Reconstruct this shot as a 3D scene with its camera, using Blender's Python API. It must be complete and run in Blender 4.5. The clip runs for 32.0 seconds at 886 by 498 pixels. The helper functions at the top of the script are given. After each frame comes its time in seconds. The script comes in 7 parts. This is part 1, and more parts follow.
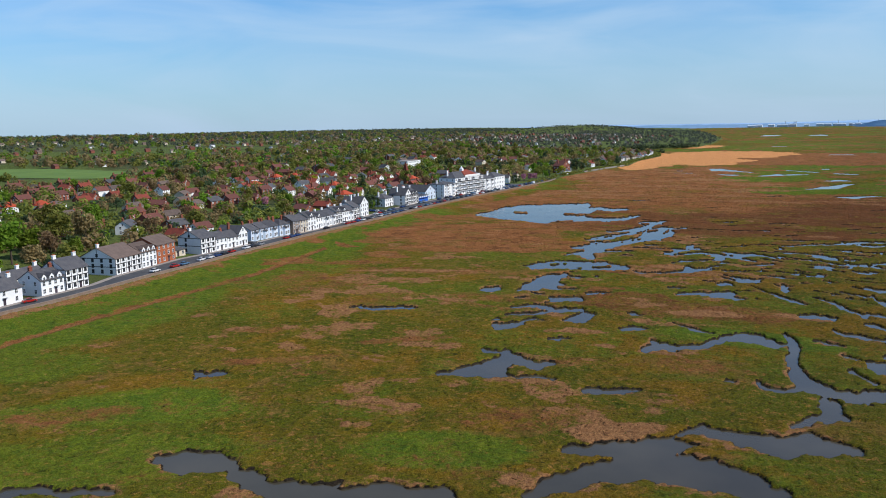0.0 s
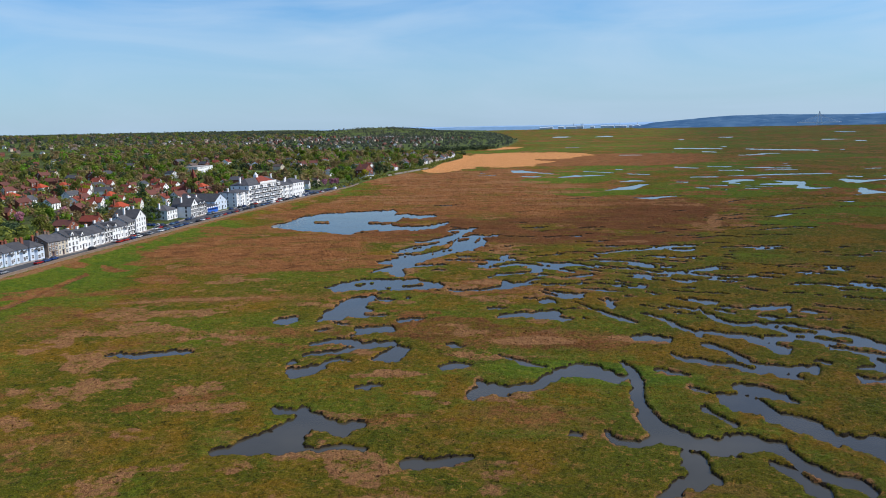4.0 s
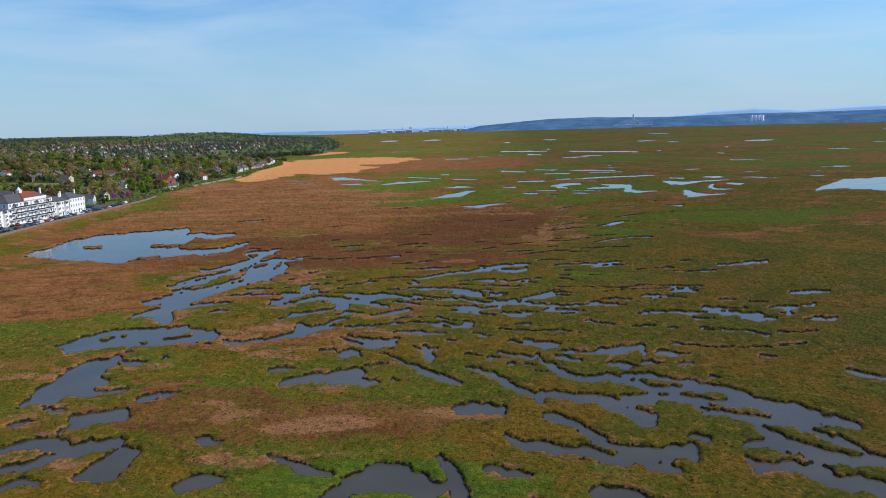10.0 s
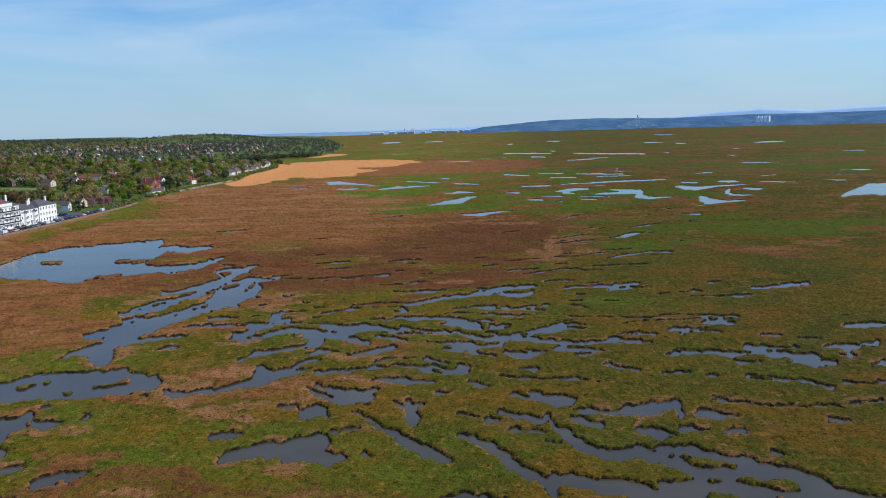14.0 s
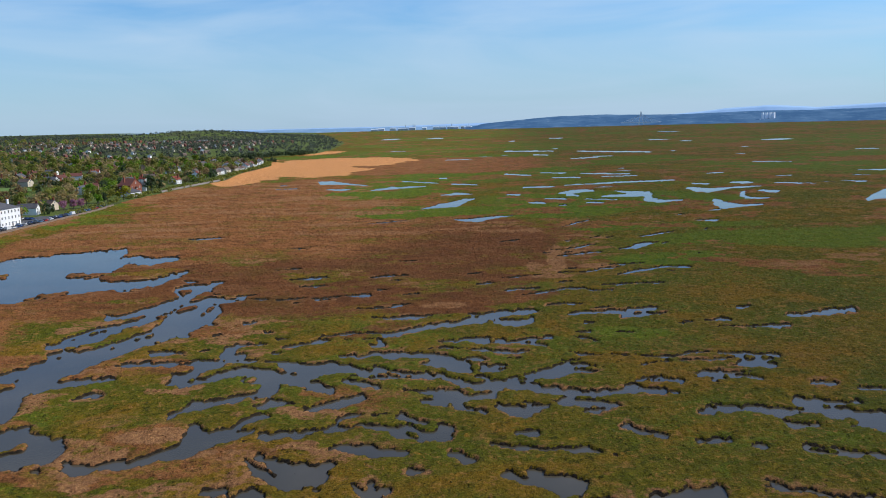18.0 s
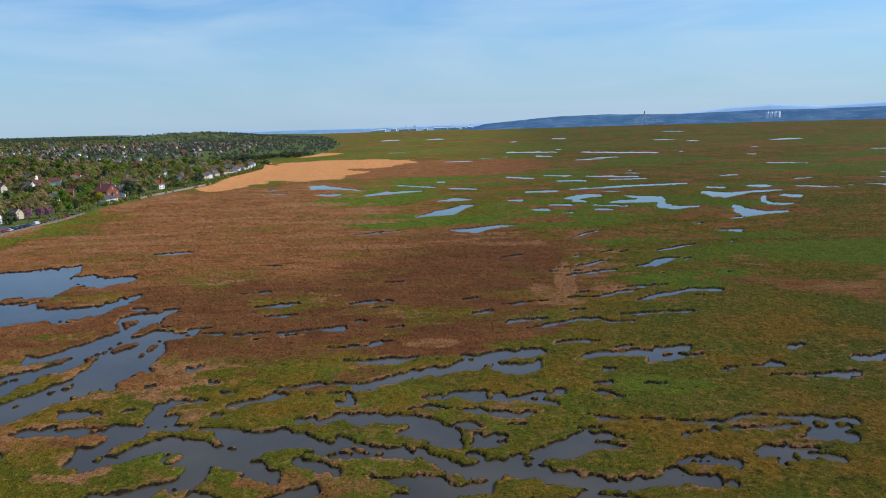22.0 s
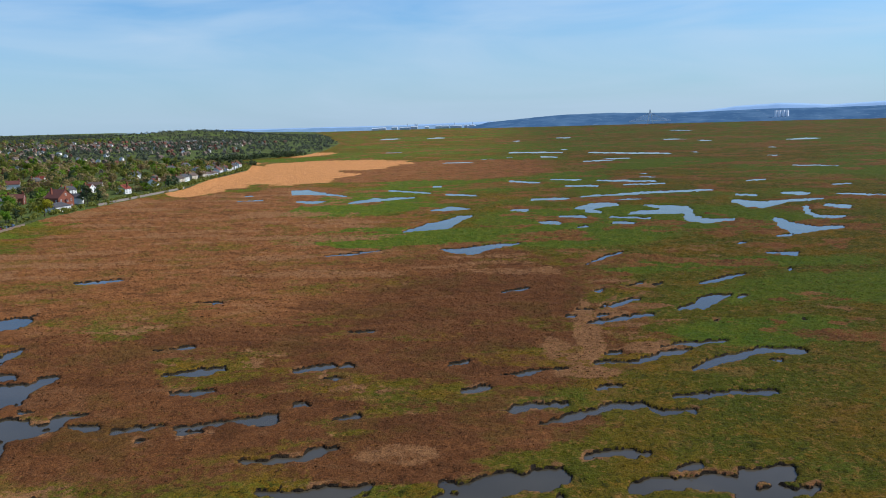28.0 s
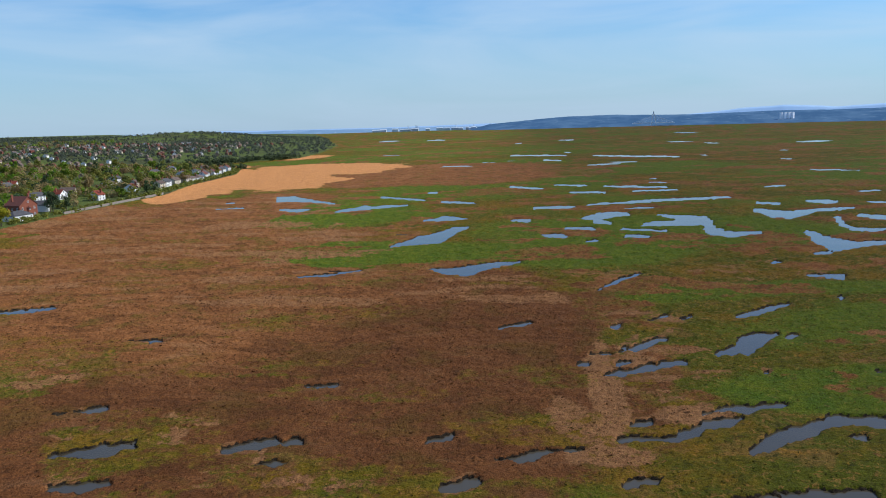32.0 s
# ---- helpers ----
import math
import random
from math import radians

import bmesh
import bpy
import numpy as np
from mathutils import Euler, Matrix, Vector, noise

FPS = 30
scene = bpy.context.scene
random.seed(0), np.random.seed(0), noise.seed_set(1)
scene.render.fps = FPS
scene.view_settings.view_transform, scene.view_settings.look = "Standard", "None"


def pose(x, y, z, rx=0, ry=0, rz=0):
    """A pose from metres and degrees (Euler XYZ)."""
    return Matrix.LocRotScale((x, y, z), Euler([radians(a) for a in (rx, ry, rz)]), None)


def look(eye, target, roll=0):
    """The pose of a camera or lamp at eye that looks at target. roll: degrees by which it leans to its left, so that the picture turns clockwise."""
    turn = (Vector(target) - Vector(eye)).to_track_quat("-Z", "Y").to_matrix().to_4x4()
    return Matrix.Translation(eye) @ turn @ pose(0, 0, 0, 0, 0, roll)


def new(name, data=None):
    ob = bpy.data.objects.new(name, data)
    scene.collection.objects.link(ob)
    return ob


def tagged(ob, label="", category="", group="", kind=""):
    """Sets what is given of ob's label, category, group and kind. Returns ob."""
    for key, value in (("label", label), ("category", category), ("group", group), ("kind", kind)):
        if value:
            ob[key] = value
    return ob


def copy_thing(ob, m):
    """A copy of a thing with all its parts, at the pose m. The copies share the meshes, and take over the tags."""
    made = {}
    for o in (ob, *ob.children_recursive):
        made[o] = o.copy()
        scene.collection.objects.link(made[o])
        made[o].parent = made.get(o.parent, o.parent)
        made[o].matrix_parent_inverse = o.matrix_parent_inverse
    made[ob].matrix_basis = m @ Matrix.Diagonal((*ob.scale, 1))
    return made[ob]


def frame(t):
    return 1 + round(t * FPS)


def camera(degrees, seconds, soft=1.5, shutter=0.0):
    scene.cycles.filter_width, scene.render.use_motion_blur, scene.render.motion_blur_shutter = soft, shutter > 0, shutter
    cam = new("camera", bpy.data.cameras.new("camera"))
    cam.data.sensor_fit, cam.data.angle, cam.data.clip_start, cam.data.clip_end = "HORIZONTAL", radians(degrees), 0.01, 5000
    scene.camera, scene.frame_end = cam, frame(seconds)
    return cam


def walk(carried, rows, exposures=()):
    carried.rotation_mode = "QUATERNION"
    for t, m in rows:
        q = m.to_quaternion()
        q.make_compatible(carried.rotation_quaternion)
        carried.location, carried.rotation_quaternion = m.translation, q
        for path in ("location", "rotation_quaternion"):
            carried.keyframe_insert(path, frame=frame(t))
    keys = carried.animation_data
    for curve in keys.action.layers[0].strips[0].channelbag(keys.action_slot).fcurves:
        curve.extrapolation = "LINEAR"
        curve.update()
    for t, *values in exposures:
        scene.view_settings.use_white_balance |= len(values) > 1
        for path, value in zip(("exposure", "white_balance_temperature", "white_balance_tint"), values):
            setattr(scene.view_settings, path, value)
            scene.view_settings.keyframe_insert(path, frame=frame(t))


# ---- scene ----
LENS = 55.50
PATH = [  # seconds, place, yaw, pitch and roll in degrees
    (0, 14.50, -22.20, 55.06, 29.28, -8.53, -1.18),
    (0.5, 12.23, -17.69, 55.09, 29.15, -8.51, -1.20),
    (1, 10.01, -13.16, 55.11, 28.49, -8.49, -1.25),
    (1.5, 7.89, -8.59, 55.10, 26.56, -8.55, -1.21),
    (2, 5.91, -3.96, 55.06, 24.36, -8.55, -1.30),
    (2.5, 4.12, 0.75, 54.98, 22.25, -8.59, -1.30),
    (3, 2.54, 5.54, 54.86, 20.15, -8.60, -1.34),
    (3.5, 1.18, 10.38, 54.72, 18.03, -8.61, -1.36),
    (4, 0.07, 15.28, 54.55, 15.97, -8.64, -1.25),
    (4.5, -0.79, 20.22, 54.38, 13.79, -8.65, -1.35),
    (6.5, -2.09, 40.11, 53.73, 6.56, -8.69, -1.34),
    (7, -2.00, 45.03, 53.62, 6.04, -8.67, -1.46),
    (7.5, -1.80, 49.90, 53.54, 5.32, -8.68, -1.50),
    (8, -1.51, 54.74, 53.49, 4.73, -8.69, -1.45),
    (8.5, -1.19, 59.56, 53.47, 4.60, -8.67, -1.47),
    (9, -0.85, 64.36, 53.46, 4.62, -8.63, -1.50),
    (10, -0.31, 74.01, 53.46, 4.64, -8.63, -1.55),
    (11, -0.11, 83.78, 53.47, 4.71, -8.65, -1.50),
    (12, -0.15, 93.60, 53.49, 4.76, -8.56, -1.59),
    (12.5, -0.21, 98.51, 53.51, 4.82, -8.53, -1.62),
    (13, -0.26, 103.41, 53.54, 4.83, -8.52, -1.62),
    (14, -0.28, 113.11, 53.64, 4.86, -8.55, -1.59),
    (14.5, -0.20, 117.91, 53.72, 4.85, -8.57, -1.58),
    (16.5, 0.49, 136.95, 54.10, 4.91, -8.75, -1.49),
    (17, 0.69, 141.76, 54.18, 4.96, -8.82, -1.44),
    (18, 1.02, 151.55, 54.27, 5.00, -8.80, -1.54),
    (19, 1.20, 161.66, 54.25, 5.05, -8.78, -1.68),
    (20, 1.24, 172.13, 54.16, 5.13, -8.77, -1.68),
    (21, 1.17, 182.95, 54.04, 5.14, -8.76, -1.72),
    (22, 1.04, 194.14, 53.94, 5.16, -8.76, -1.77),
    (23, 0.87, 205.67, 53.89, 5.20, -8.78, -1.69),
    (24, 0.69, 217.45, 53.89, 5.17, -8.84, -1.70),
    (25, 0.50, 229.35, 53.88, 5.27, -8.85, -1.75),
    (25.5, 0.40, 235.29, 53.87, 5.28, -8.87, -1.74),
    (27.5, 0.05, 258.76, 53.69, 5.32, -8.88, -1.68),
    (28, -0.00, 264.53, 53.62, 5.33, -8.87, -1.66),
    (29, -0.05, 275.91, 53.47, 5.39, -8.83, -1.69),
    (30, 0.00, 287.12, 53.33, 5.40, -8.83, -1.63),
    (31, 0.13, 298.19, 53.20, 5.41, -8.84, -1.54),
    (32, 0.31, 309.20, 53.07, 5.45, -8.74, -1.61),
]
# camera, path
cam = camera(LENS, 32.0, soft=0.95)


def aim(x, y, z, yaw, pitch, roll):
    return Matrix.Translation((x, y, z)) @ Euler((0, 0, radians(yaw))).to_matrix().to_4x4() @ pose(0, 0, 0, 90 + pitch) @ pose(0, 0, 0, 0, 0, roll)


walk(cam, [(row[0], aim(*row[1:])) for row in PATH])

# ---- light ----
SUN_AZ, SUN_EL = 76.0, 42.0   # degrees from +y towards +x, and above the horizon
world = bpy.data.worlds.new("sky")
scene.world = world
world.use_nodes = True
wn, wl = world.node_tree.nodes, world.node_tree.links
wn.clear()
w_out, w_bg, w_sky = wn.new("ShaderNodeOutputWorld"), wn.new("ShaderNodeBackground"), wn.new("ShaderNodeTexSky")
w_sky.sky_type, w_sky.sun_disc = "NISHITA", False
w_sky.sun_elevation, w_sky.sun_rotation = radians(SUN_EL), radians(SUN_AZ)
w_sky.air_density, w_sky.dust_density, w_sky.ozone_density = 1.2, 0.15, 4.0
w_co, w_map, w_noi, w_ramp, w_mix = (wn.new("ShaderNode" + k) for k in ("TexCoord", "Mapping", "TexNoise", "ValToRGB", "MixRGB"))
w_map.inputs["Rotation"].default_value = (0, 0, radians(-25))
w_map.inputs["Scale"].default_value = (1.6, 2.2, 9.0)
w_noi.inputs["Scale"].default_value, w_noi.inputs["Detail"].default_value, w_noi.inputs["Distortion"].default_value = 1.7, 8.0, 1.2
w_ramp.color_ramp.elements[0].position, w_ramp.color_ramp.elements[1].position = 0.30, 0.82
w_ramp.color_ramp.elements[1].color = (0.62, 0.62, 0.62, 1)
w_mix.inputs["Color2"].default_value = (6.6, 8.2, 9.9, 1)
wl.new(w_co.outputs["Generated"], w_map.inputs["Vector"])
wl.new(w_map.outputs["Vector"], w_noi.inputs["Vector"])
wl.new(w_noi.outputs["Fac"], w_ramp.inputs["Fac"])
wl.new(w_ramp.outputs["Color"], w_mix.inputs["Fac"])
w_tint = wn.new("ShaderNodeMixRGB")
w_tint.blend_type, w_tint.inputs["Fac"].default_value, w_tint.inputs["Color2"].default_value = "MULTIPLY", 1.0, (0.59, 1.02, 1.52, 1)
wl.new(w_sky.outputs["Color"], w_tint.inputs["Color1"])
wl.new(w_tint.outputs["Color"], w_mix.inputs["Color1"])
# whiter air towards the horizon
w_sep, w_low, w_air = wn.new("ShaderNodeSeparateXYZ"), wn.new("ShaderNodeMapRange"), wn.new("ShaderNodeMixRGB")
w_low.inputs["From Min"].default_value, w_low.inputs["From Max"].default_value = -0.02, 0.13
w_low.inputs["To Min"].default_value, w_low.inputs["To Max"].default_value = 0.72, 0.0
w_air.inputs["Color2"].default_value = (4.5, 6.2, 8.6, 1)
wl.new(w_co.outputs["Generated"], w_sep.inputs[0])
wl.new(w_sep.outputs["Z"], w_low.inputs["Value"])
wl.new(w_low.outputs["Result"], w_air.inputs["Fac"])
wl.new(w_mix.outputs["Color"], w_air.inputs["Color1"])
wl.new(w_air.outputs["Color"], w_bg.inputs["Color"])
wl.new(w_bg.outputs["Background"], w_out.inputs["Surface"])
w_bg.inputs["Strength"].default_value = 0.091
sun = new("sun", bpy.data.lights.new("sun", "SUN"))
sun.data.energy, sun.data.angle, sun.data.color = 4.6, radians(0.6), (1.0, 0.95, 0.87)
s_dir = Vector((math.sin(radians(SUN_AZ)) * math.cos(radians(SUN_EL)), math.cos(radians(SUN_AZ)) * math.cos(radians(SUN_EL)), math.sin(radians(SUN_EL))))
sun.matrix_world = look(s_dir * 50, (0, 0, 0))

# ---- materials ----
class Nodes:
    """A node material in short: node(kind, inputs, attributes) adds a node, and sockets given as inputs are linked."""

    def __init__(self, name, rough=0.8, metal=0.0, spec=0.3):
        self.mat = bpy.data.materials.new(name)
        self.mat.use_nodes = True
        self.tree = self.mat.node_tree
        self.bsdf = self.tree.nodes["Principled BSDF"]
        self.bsdf.inputs["Roughness"].default_value = rough
        self.bsdf.inputs["Metallic"].default_value = metal
        self.bsdf.inputs["Specular IOR Level"].default_value = spec

    def put(self, socket, value):
        if isinstance(value, bpy.types.NodeSocket):
            self.tree.links.new(value, socket)
        else:
            socket.default_value = value

    def node(self, kind, inputs=None, **attributes):
        n = self.tree.nodes.new("ShaderNode" + kind)
        for key, value in attributes.items():
            setattr(n, key, value)
        for key, value in (inputs or {}).items():
            self.put(n.inputs[key], value)
        return n

    def position(self, scale=(1, 1, 1)):
        p = self.node("NewGeometry").outputs["Position"]
        return self.node("Mapping", {"Vector": p, "Scale": scale}).outputs["Vector"]

    def noise(self, scale, detail=3.0, rough=0.6, vector=None, distortion=0.0):
        n = self.node("TexNoise", {"Scale": scale, "Detail": detail, "Roughness": rough, "Distortion": distortion})
        self.put(n.inputs["Vector"], vector or self.position())
        return n.outputs["Fac"]

    def step(self, value, low, high, a=0.0, b=1.0):
        n = self.node("MapRange", {"Value": value, "From Min": low, "From Max": high, "To Min": a, "To Max": b})
        return n.outputs["Result"]

    def math(self, op, a, b=0.0):
        n = self.node("Math", operation=op)
        self.put(n.inputs[0], a)
        self.put(n.inputs[1], b)
        return n.outputs[0]

    def mix(self, fac, a, b, how="MIX"):
        n = self.node("MixRGB", {"Fac": fac}, blend_type=how)
        self.put(n.inputs["Color1"], a if isinstance(a, bpy.types.NodeSocket) else (*a, 1))
        self.put(n.inputs["Color2"], b if isinstance(b, bpy.types.NodeSocket) else (*b, 1))
        return n.outputs["Color"]

    def bump(self, height, strength, distance):
        n = self.node("Bump", {"Height": height, "Strength": strength, "Distance": distance})
        self.put(self.bsdf.inputs["Normal"], n.outputs["Normal"])

    def colour(self, socket):
        self.put(self.bsdf.inputs["Base Color"], socket)
        return self.mat


def surface(name, a, b, rough=0.8, scale=0.5, fine=6.0, vary=0.25, bump=0.02, metal=0.0, spec=0.3):
    """A plain material with stains at one scale, grain at another and a shade of its own for each object."""
    m = Nodes(name, rough, metal, spec)
    c = m.mix(m.step(m.noise(scale), 0.35, 0.65), a, b)
    c = m.mix(m.step(m.noise(fine, 4.0), 0.3, 0.7, 0.0, vary), c, tuple(v * 0.55 for v in a))
    r = m.node("ObjectInfo").outputs["Random"]
    hsv = m.node("HueSaturation", {"Color": c, "Value": m.step(r, 0, 1, 1 - vary * 0.5, 1 + vary * 0.5)})
    if bump:
        m.bump(m.noise(fine * 2, 4.0), 0.6, bump)
    return m.colour(hsv.outputs["Color"])


def foliage(name, a, b, scale=0.6, thin_share=0.5):
    m = Nodes(name, 0.75, 0.0, 0.15)
    c = m.mix(m.step(m.noise(0.13, 2.0), 0.35, 0.65), a, b)
    c = m.mix(m.step(m.node("NewGeometry").outputs["Random Per Island"], 0, 1, 0.0, 0.45), c, tuple(v * 0.7 for v in a))
    c = m.mix(m.step(m.noise(scale, 3.0), 0.3, 0.7, 0.0, 0.4), c, tuple(v * 0.6 for v in a))
    r = m.node("ObjectInfo").outputs["Random"]
    hsv = m.node("HueSaturation", {"Color": c, "Value": m.step(r, 0, 1, 0.75, 1.2), "Hue": m.step(r, 0, 1, 0.485, 0.515)})
    # light passes through the leaves
    thin = m.node("BsdfTranslucent", {"Color": hsv.outputs["Color"]})
    both = m.node("MixShader", {"Fac": thin_share})
    m.tree.links.new(m.bsdf.outputs["BSDF"], both.inputs[1])
    m.tree.links.new(thin.outputs["BSDF"], both.inputs[2])
    m.tree.links.new(both.outputs["Shader"], m.tree.nodes["Material Output"].inputs["Surface"])
    return m.colour(hsv.outputs["Color"])


def ground_material():
    m = Nodes("marsh and land", 0.95, 0.0, 0.06)
    one, two = (m.node("Attribute", attribute_name=n) for n in ("cover_a", "cover_b"))
    sa, sb = (m.node("SeparateColor", {"Color": n.outputs["Color"]}) for n in (one, two))
    reed, green, orange = (sa.outputs[k] for k in ("Red", "Green", "Blue"))
    mud, land, straw = (sb.outputs[k] for k in ("Red", "Green", "Blue"))
    p = m.position()
    wide, big, mid = m.noise(0.012, 4, 0.6, p), m.noise(0.035, 5, 0.65, p, 0.5), m.noise(0.16, 5, 0.7, p, 0.6)
    fine, tiny = m.noise(0.7, 4, 0.75, p), m.noise(2.6, 3, 0.75, p)
    tussock = m.noise(0.5, 5, 0.78, p, 0.6)
    streak = m.noise(0.085, 6, 0.72, m.position((0.7, 1.3, 1)), 0.9)
    # olive sward: yellow, green and rust in patches, tan tussocks, and small shadows painted dark between them
    olive = m.mix(m.step(mid, 0.38, 0.62), (0.112, 0.082, 0.007), (0.058, 0.060, 0.005))
    olive = m.mix(m.step(big, 0.50, 0.58, 0, 0.85), olive, (0.150, 0.082, 0.008))
    olive = m.mix(m.step(big, 0.40, 0.47, 0.7, 0), olive, (0.052, 0.066, 0.005))
    olive = m.mix(m.step(wide, 0.49, 0.57, 0, 0.6), olive, (0.070, 0.076, 0.006))
    olive = m.mix(m.step(m.noise(0.06, 5, 0.7, p, 0.8), 0.57, 0.63, 0, 0.6), olive, (0.170, 0.090, 0.026))
    olive = m.mix(m.step(fine, 0.5, 0.7, 0, 0.6), olive, (0.046, 0.054, 0.005))
    olive = m.mix(m.step(tiny, 0.56, 0.76, 0, 0.45), olive, (0.20, 0.150, 0.022))
    olive = m.mix(m.step(tussock, 0.55, 0.63, 0, 0.8), olive, (0.235, 0.118, 0.034))
    olive = m.mix(m.step(tussock, 0.36, 0.43, 0.85, 0), olive, (0.026, 0.028, 0.004))
    olive = m.mix(m.step(m.noise(0.24, 4, 0.7, p, 0.4), 0.62, 0.68, 0, 0.75), olive, (0.230, 0.116, 0.018))
    bright = m.mix(m.step(mid, 0.36, 0.64), (0.056, 0.096, 0.008), (0.104, 0.120, 0.009))
    bright = m.mix(m.step(fine, 0.5, 0.75, 0, 0.65), bright, (0.034, 0.062, 0.007))
    bright = m.mix(m.step(tussock, 0.58, 0.67, 0, 0.7), bright, (0.200, 0.130, 0.034))
    # shadow specks between the tussocks, put into the green as well
    bright = m.mix(m.step(tussock, 0.35, 0.42, 0.7, 0), bright, (0.022, 0.034, 0.005))
    brown = m.mix(m.step(mid, 0.36, 0.64), (0.252, 0.103, 0.034), (0.152, 0.057, 0.019))
    brown = m.mix(m.step(fine, 0.45, 0.72, 0, 0.5), brown, (0.220, 0.094, 0.032))
    brown = m.mix(m.step(streak, 0.54, 0.66, 0, 0.7), brown, (0.265, 0.130, 0.056))
    brown = m.mix(m.step(streak, 0.40, 0.48, 0.7, 0), brown, (0.095, 0.040, 0.014))
    brown = m.mix(m.step(m.noise(0.05, 5, 0.7, p, 0.6), 0.53, 0.62, 0, 0.6), brown, (0.110, 0.080, 0.012))
    brown = m.mix(m.step(tiny, 0.5, 0.75, 0, 0.4), brown, (0.080, 0.034, 0.014))
    # the same painted shadow specks, fainter, in the brown reed
    brown = m.mix(m.step(tussock, 0.34, 0.41, 0.6, 0), brown, (0.050, 0.024, 0.010))
    old = m.math("ADD", one.outputs["Alpha"], m.math("MULTIPLY", m.math("SUBTRACT", big, 0.5), 0.8))
    brown = m.mix(m.step(old, 0.25, 0.85, 0, 0.55), brown, (0.066, 0.024, 0.009))
    gold = m.mix(m.step(mid, 0.35, 0.65), (0.52, 0.235, 0.085), (0.42, 0.185, 0.065))
    hay = m.mix(m.step(fine, 0.35, 0.7), (0.28, 0.140, 0.058), (0.15, 0.066, 0.028))
    field = m.mix(m.step(mid, 0.35, 0.65), (0.066, 0.085, 0.024), (0.090, 0.118, 0.028))
    field = m.mix(m.step(m.noise(0.012, 3, 0.5, p), 0.5, 0.58, 0, 0.9), field, (0.055, 0.060, 0.026))
    # wet bank mud, darkened in colour to carry the bank's shade too
    shaded_silt = m.mix(m.step(fine, 0.35, 0.65), (0.030, 0.022, 0.014), (0.014, 0.011, 0.008))
    c = olive
    for value, paint, low, high in ((green, bright, 0.34, 0.66), (reed, brown, 0.34, 0.58), (straw, hay, 0.44, 0.60), (orange, gold, 0.40, 0.58), (land, field, 0.4, 0.6)):
        rough = m.math("ADD", value, m.math("ADD", m.math("MULTIPLY", m.math("SUBTRACT", fine, 0.5), 0.8), m.math("MULTIPLY", m.math("SUBTRACT", mid, 0.5), 1.0)))
        c = m.mix(m.step(rough, low, high), c, paint)
    c = m.mix(m.step(m.math("ADD", mud, m.math("MULTIPLY", m.math("SUBTRACT", fine, 0.5), 0.3)), 0.35, 0.65), c, shaded_silt)
    h = m.math("ADD", m.math("MULTIPLY", fine, 0.6), m.math("MULTIPLY", tiny, 0.4))
    m.bump(h, 1.0, 0.8)
    grain = m.math("ADD", m.step(m.noise(1.5, 3, 0.75, p), 0.3, 0.7, 0.52, 1.24), m.step(m.noise(4.5, 2, 0.7, p), 0.3, 0.7, -0.22, 0.42))
    # the sward painted darker out in the open marsh, standing in for backlit grass
    out = m.node("SeparateXYZ", {0: p}).outputs["X"]
    backlit_tone = m.step(m.math("ADD", out, m.math("MULTIPLY", m.math("SUBTRACT", big, 0.5), 120.0)), -110.0, 80.0, 1.12, 0.71)
    shade = m.node("HueSaturation", {"Color": c, "Value": m.math("MULTIPLY", grain, backlit_tone)})
    return m.colour(shade.outputs["Color"])


def water_material():
    m = Nodes("estuary water", 0.06, 0.0, 0.32)
    p = m.position()
    c = m.mix(m.step(m.noise(0.05, 3, 0.5, p), 0.4, 0.7), (0.046, 0.040, 0.027), (0.066, 0.056, 0.038))
    m.put(m.bsdf.inputs["Roughness"], m.step(m.noise(0.08, 2, 0.5, p), 0.3, 0.7, 0.04, 0.12))
    m.bump(m.noise(1.6, 4, 0.6, p), 0.35, 0.03)
    m.bsdf.inputs["IOR"].default_value = 1.33
    return m.colour(c)


# far slopes, with the blue of distance haze put into their colours
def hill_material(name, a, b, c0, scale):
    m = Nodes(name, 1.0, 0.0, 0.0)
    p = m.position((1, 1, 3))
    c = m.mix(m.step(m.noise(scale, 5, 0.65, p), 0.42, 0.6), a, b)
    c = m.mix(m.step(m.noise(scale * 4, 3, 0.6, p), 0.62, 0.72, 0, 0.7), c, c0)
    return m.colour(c)


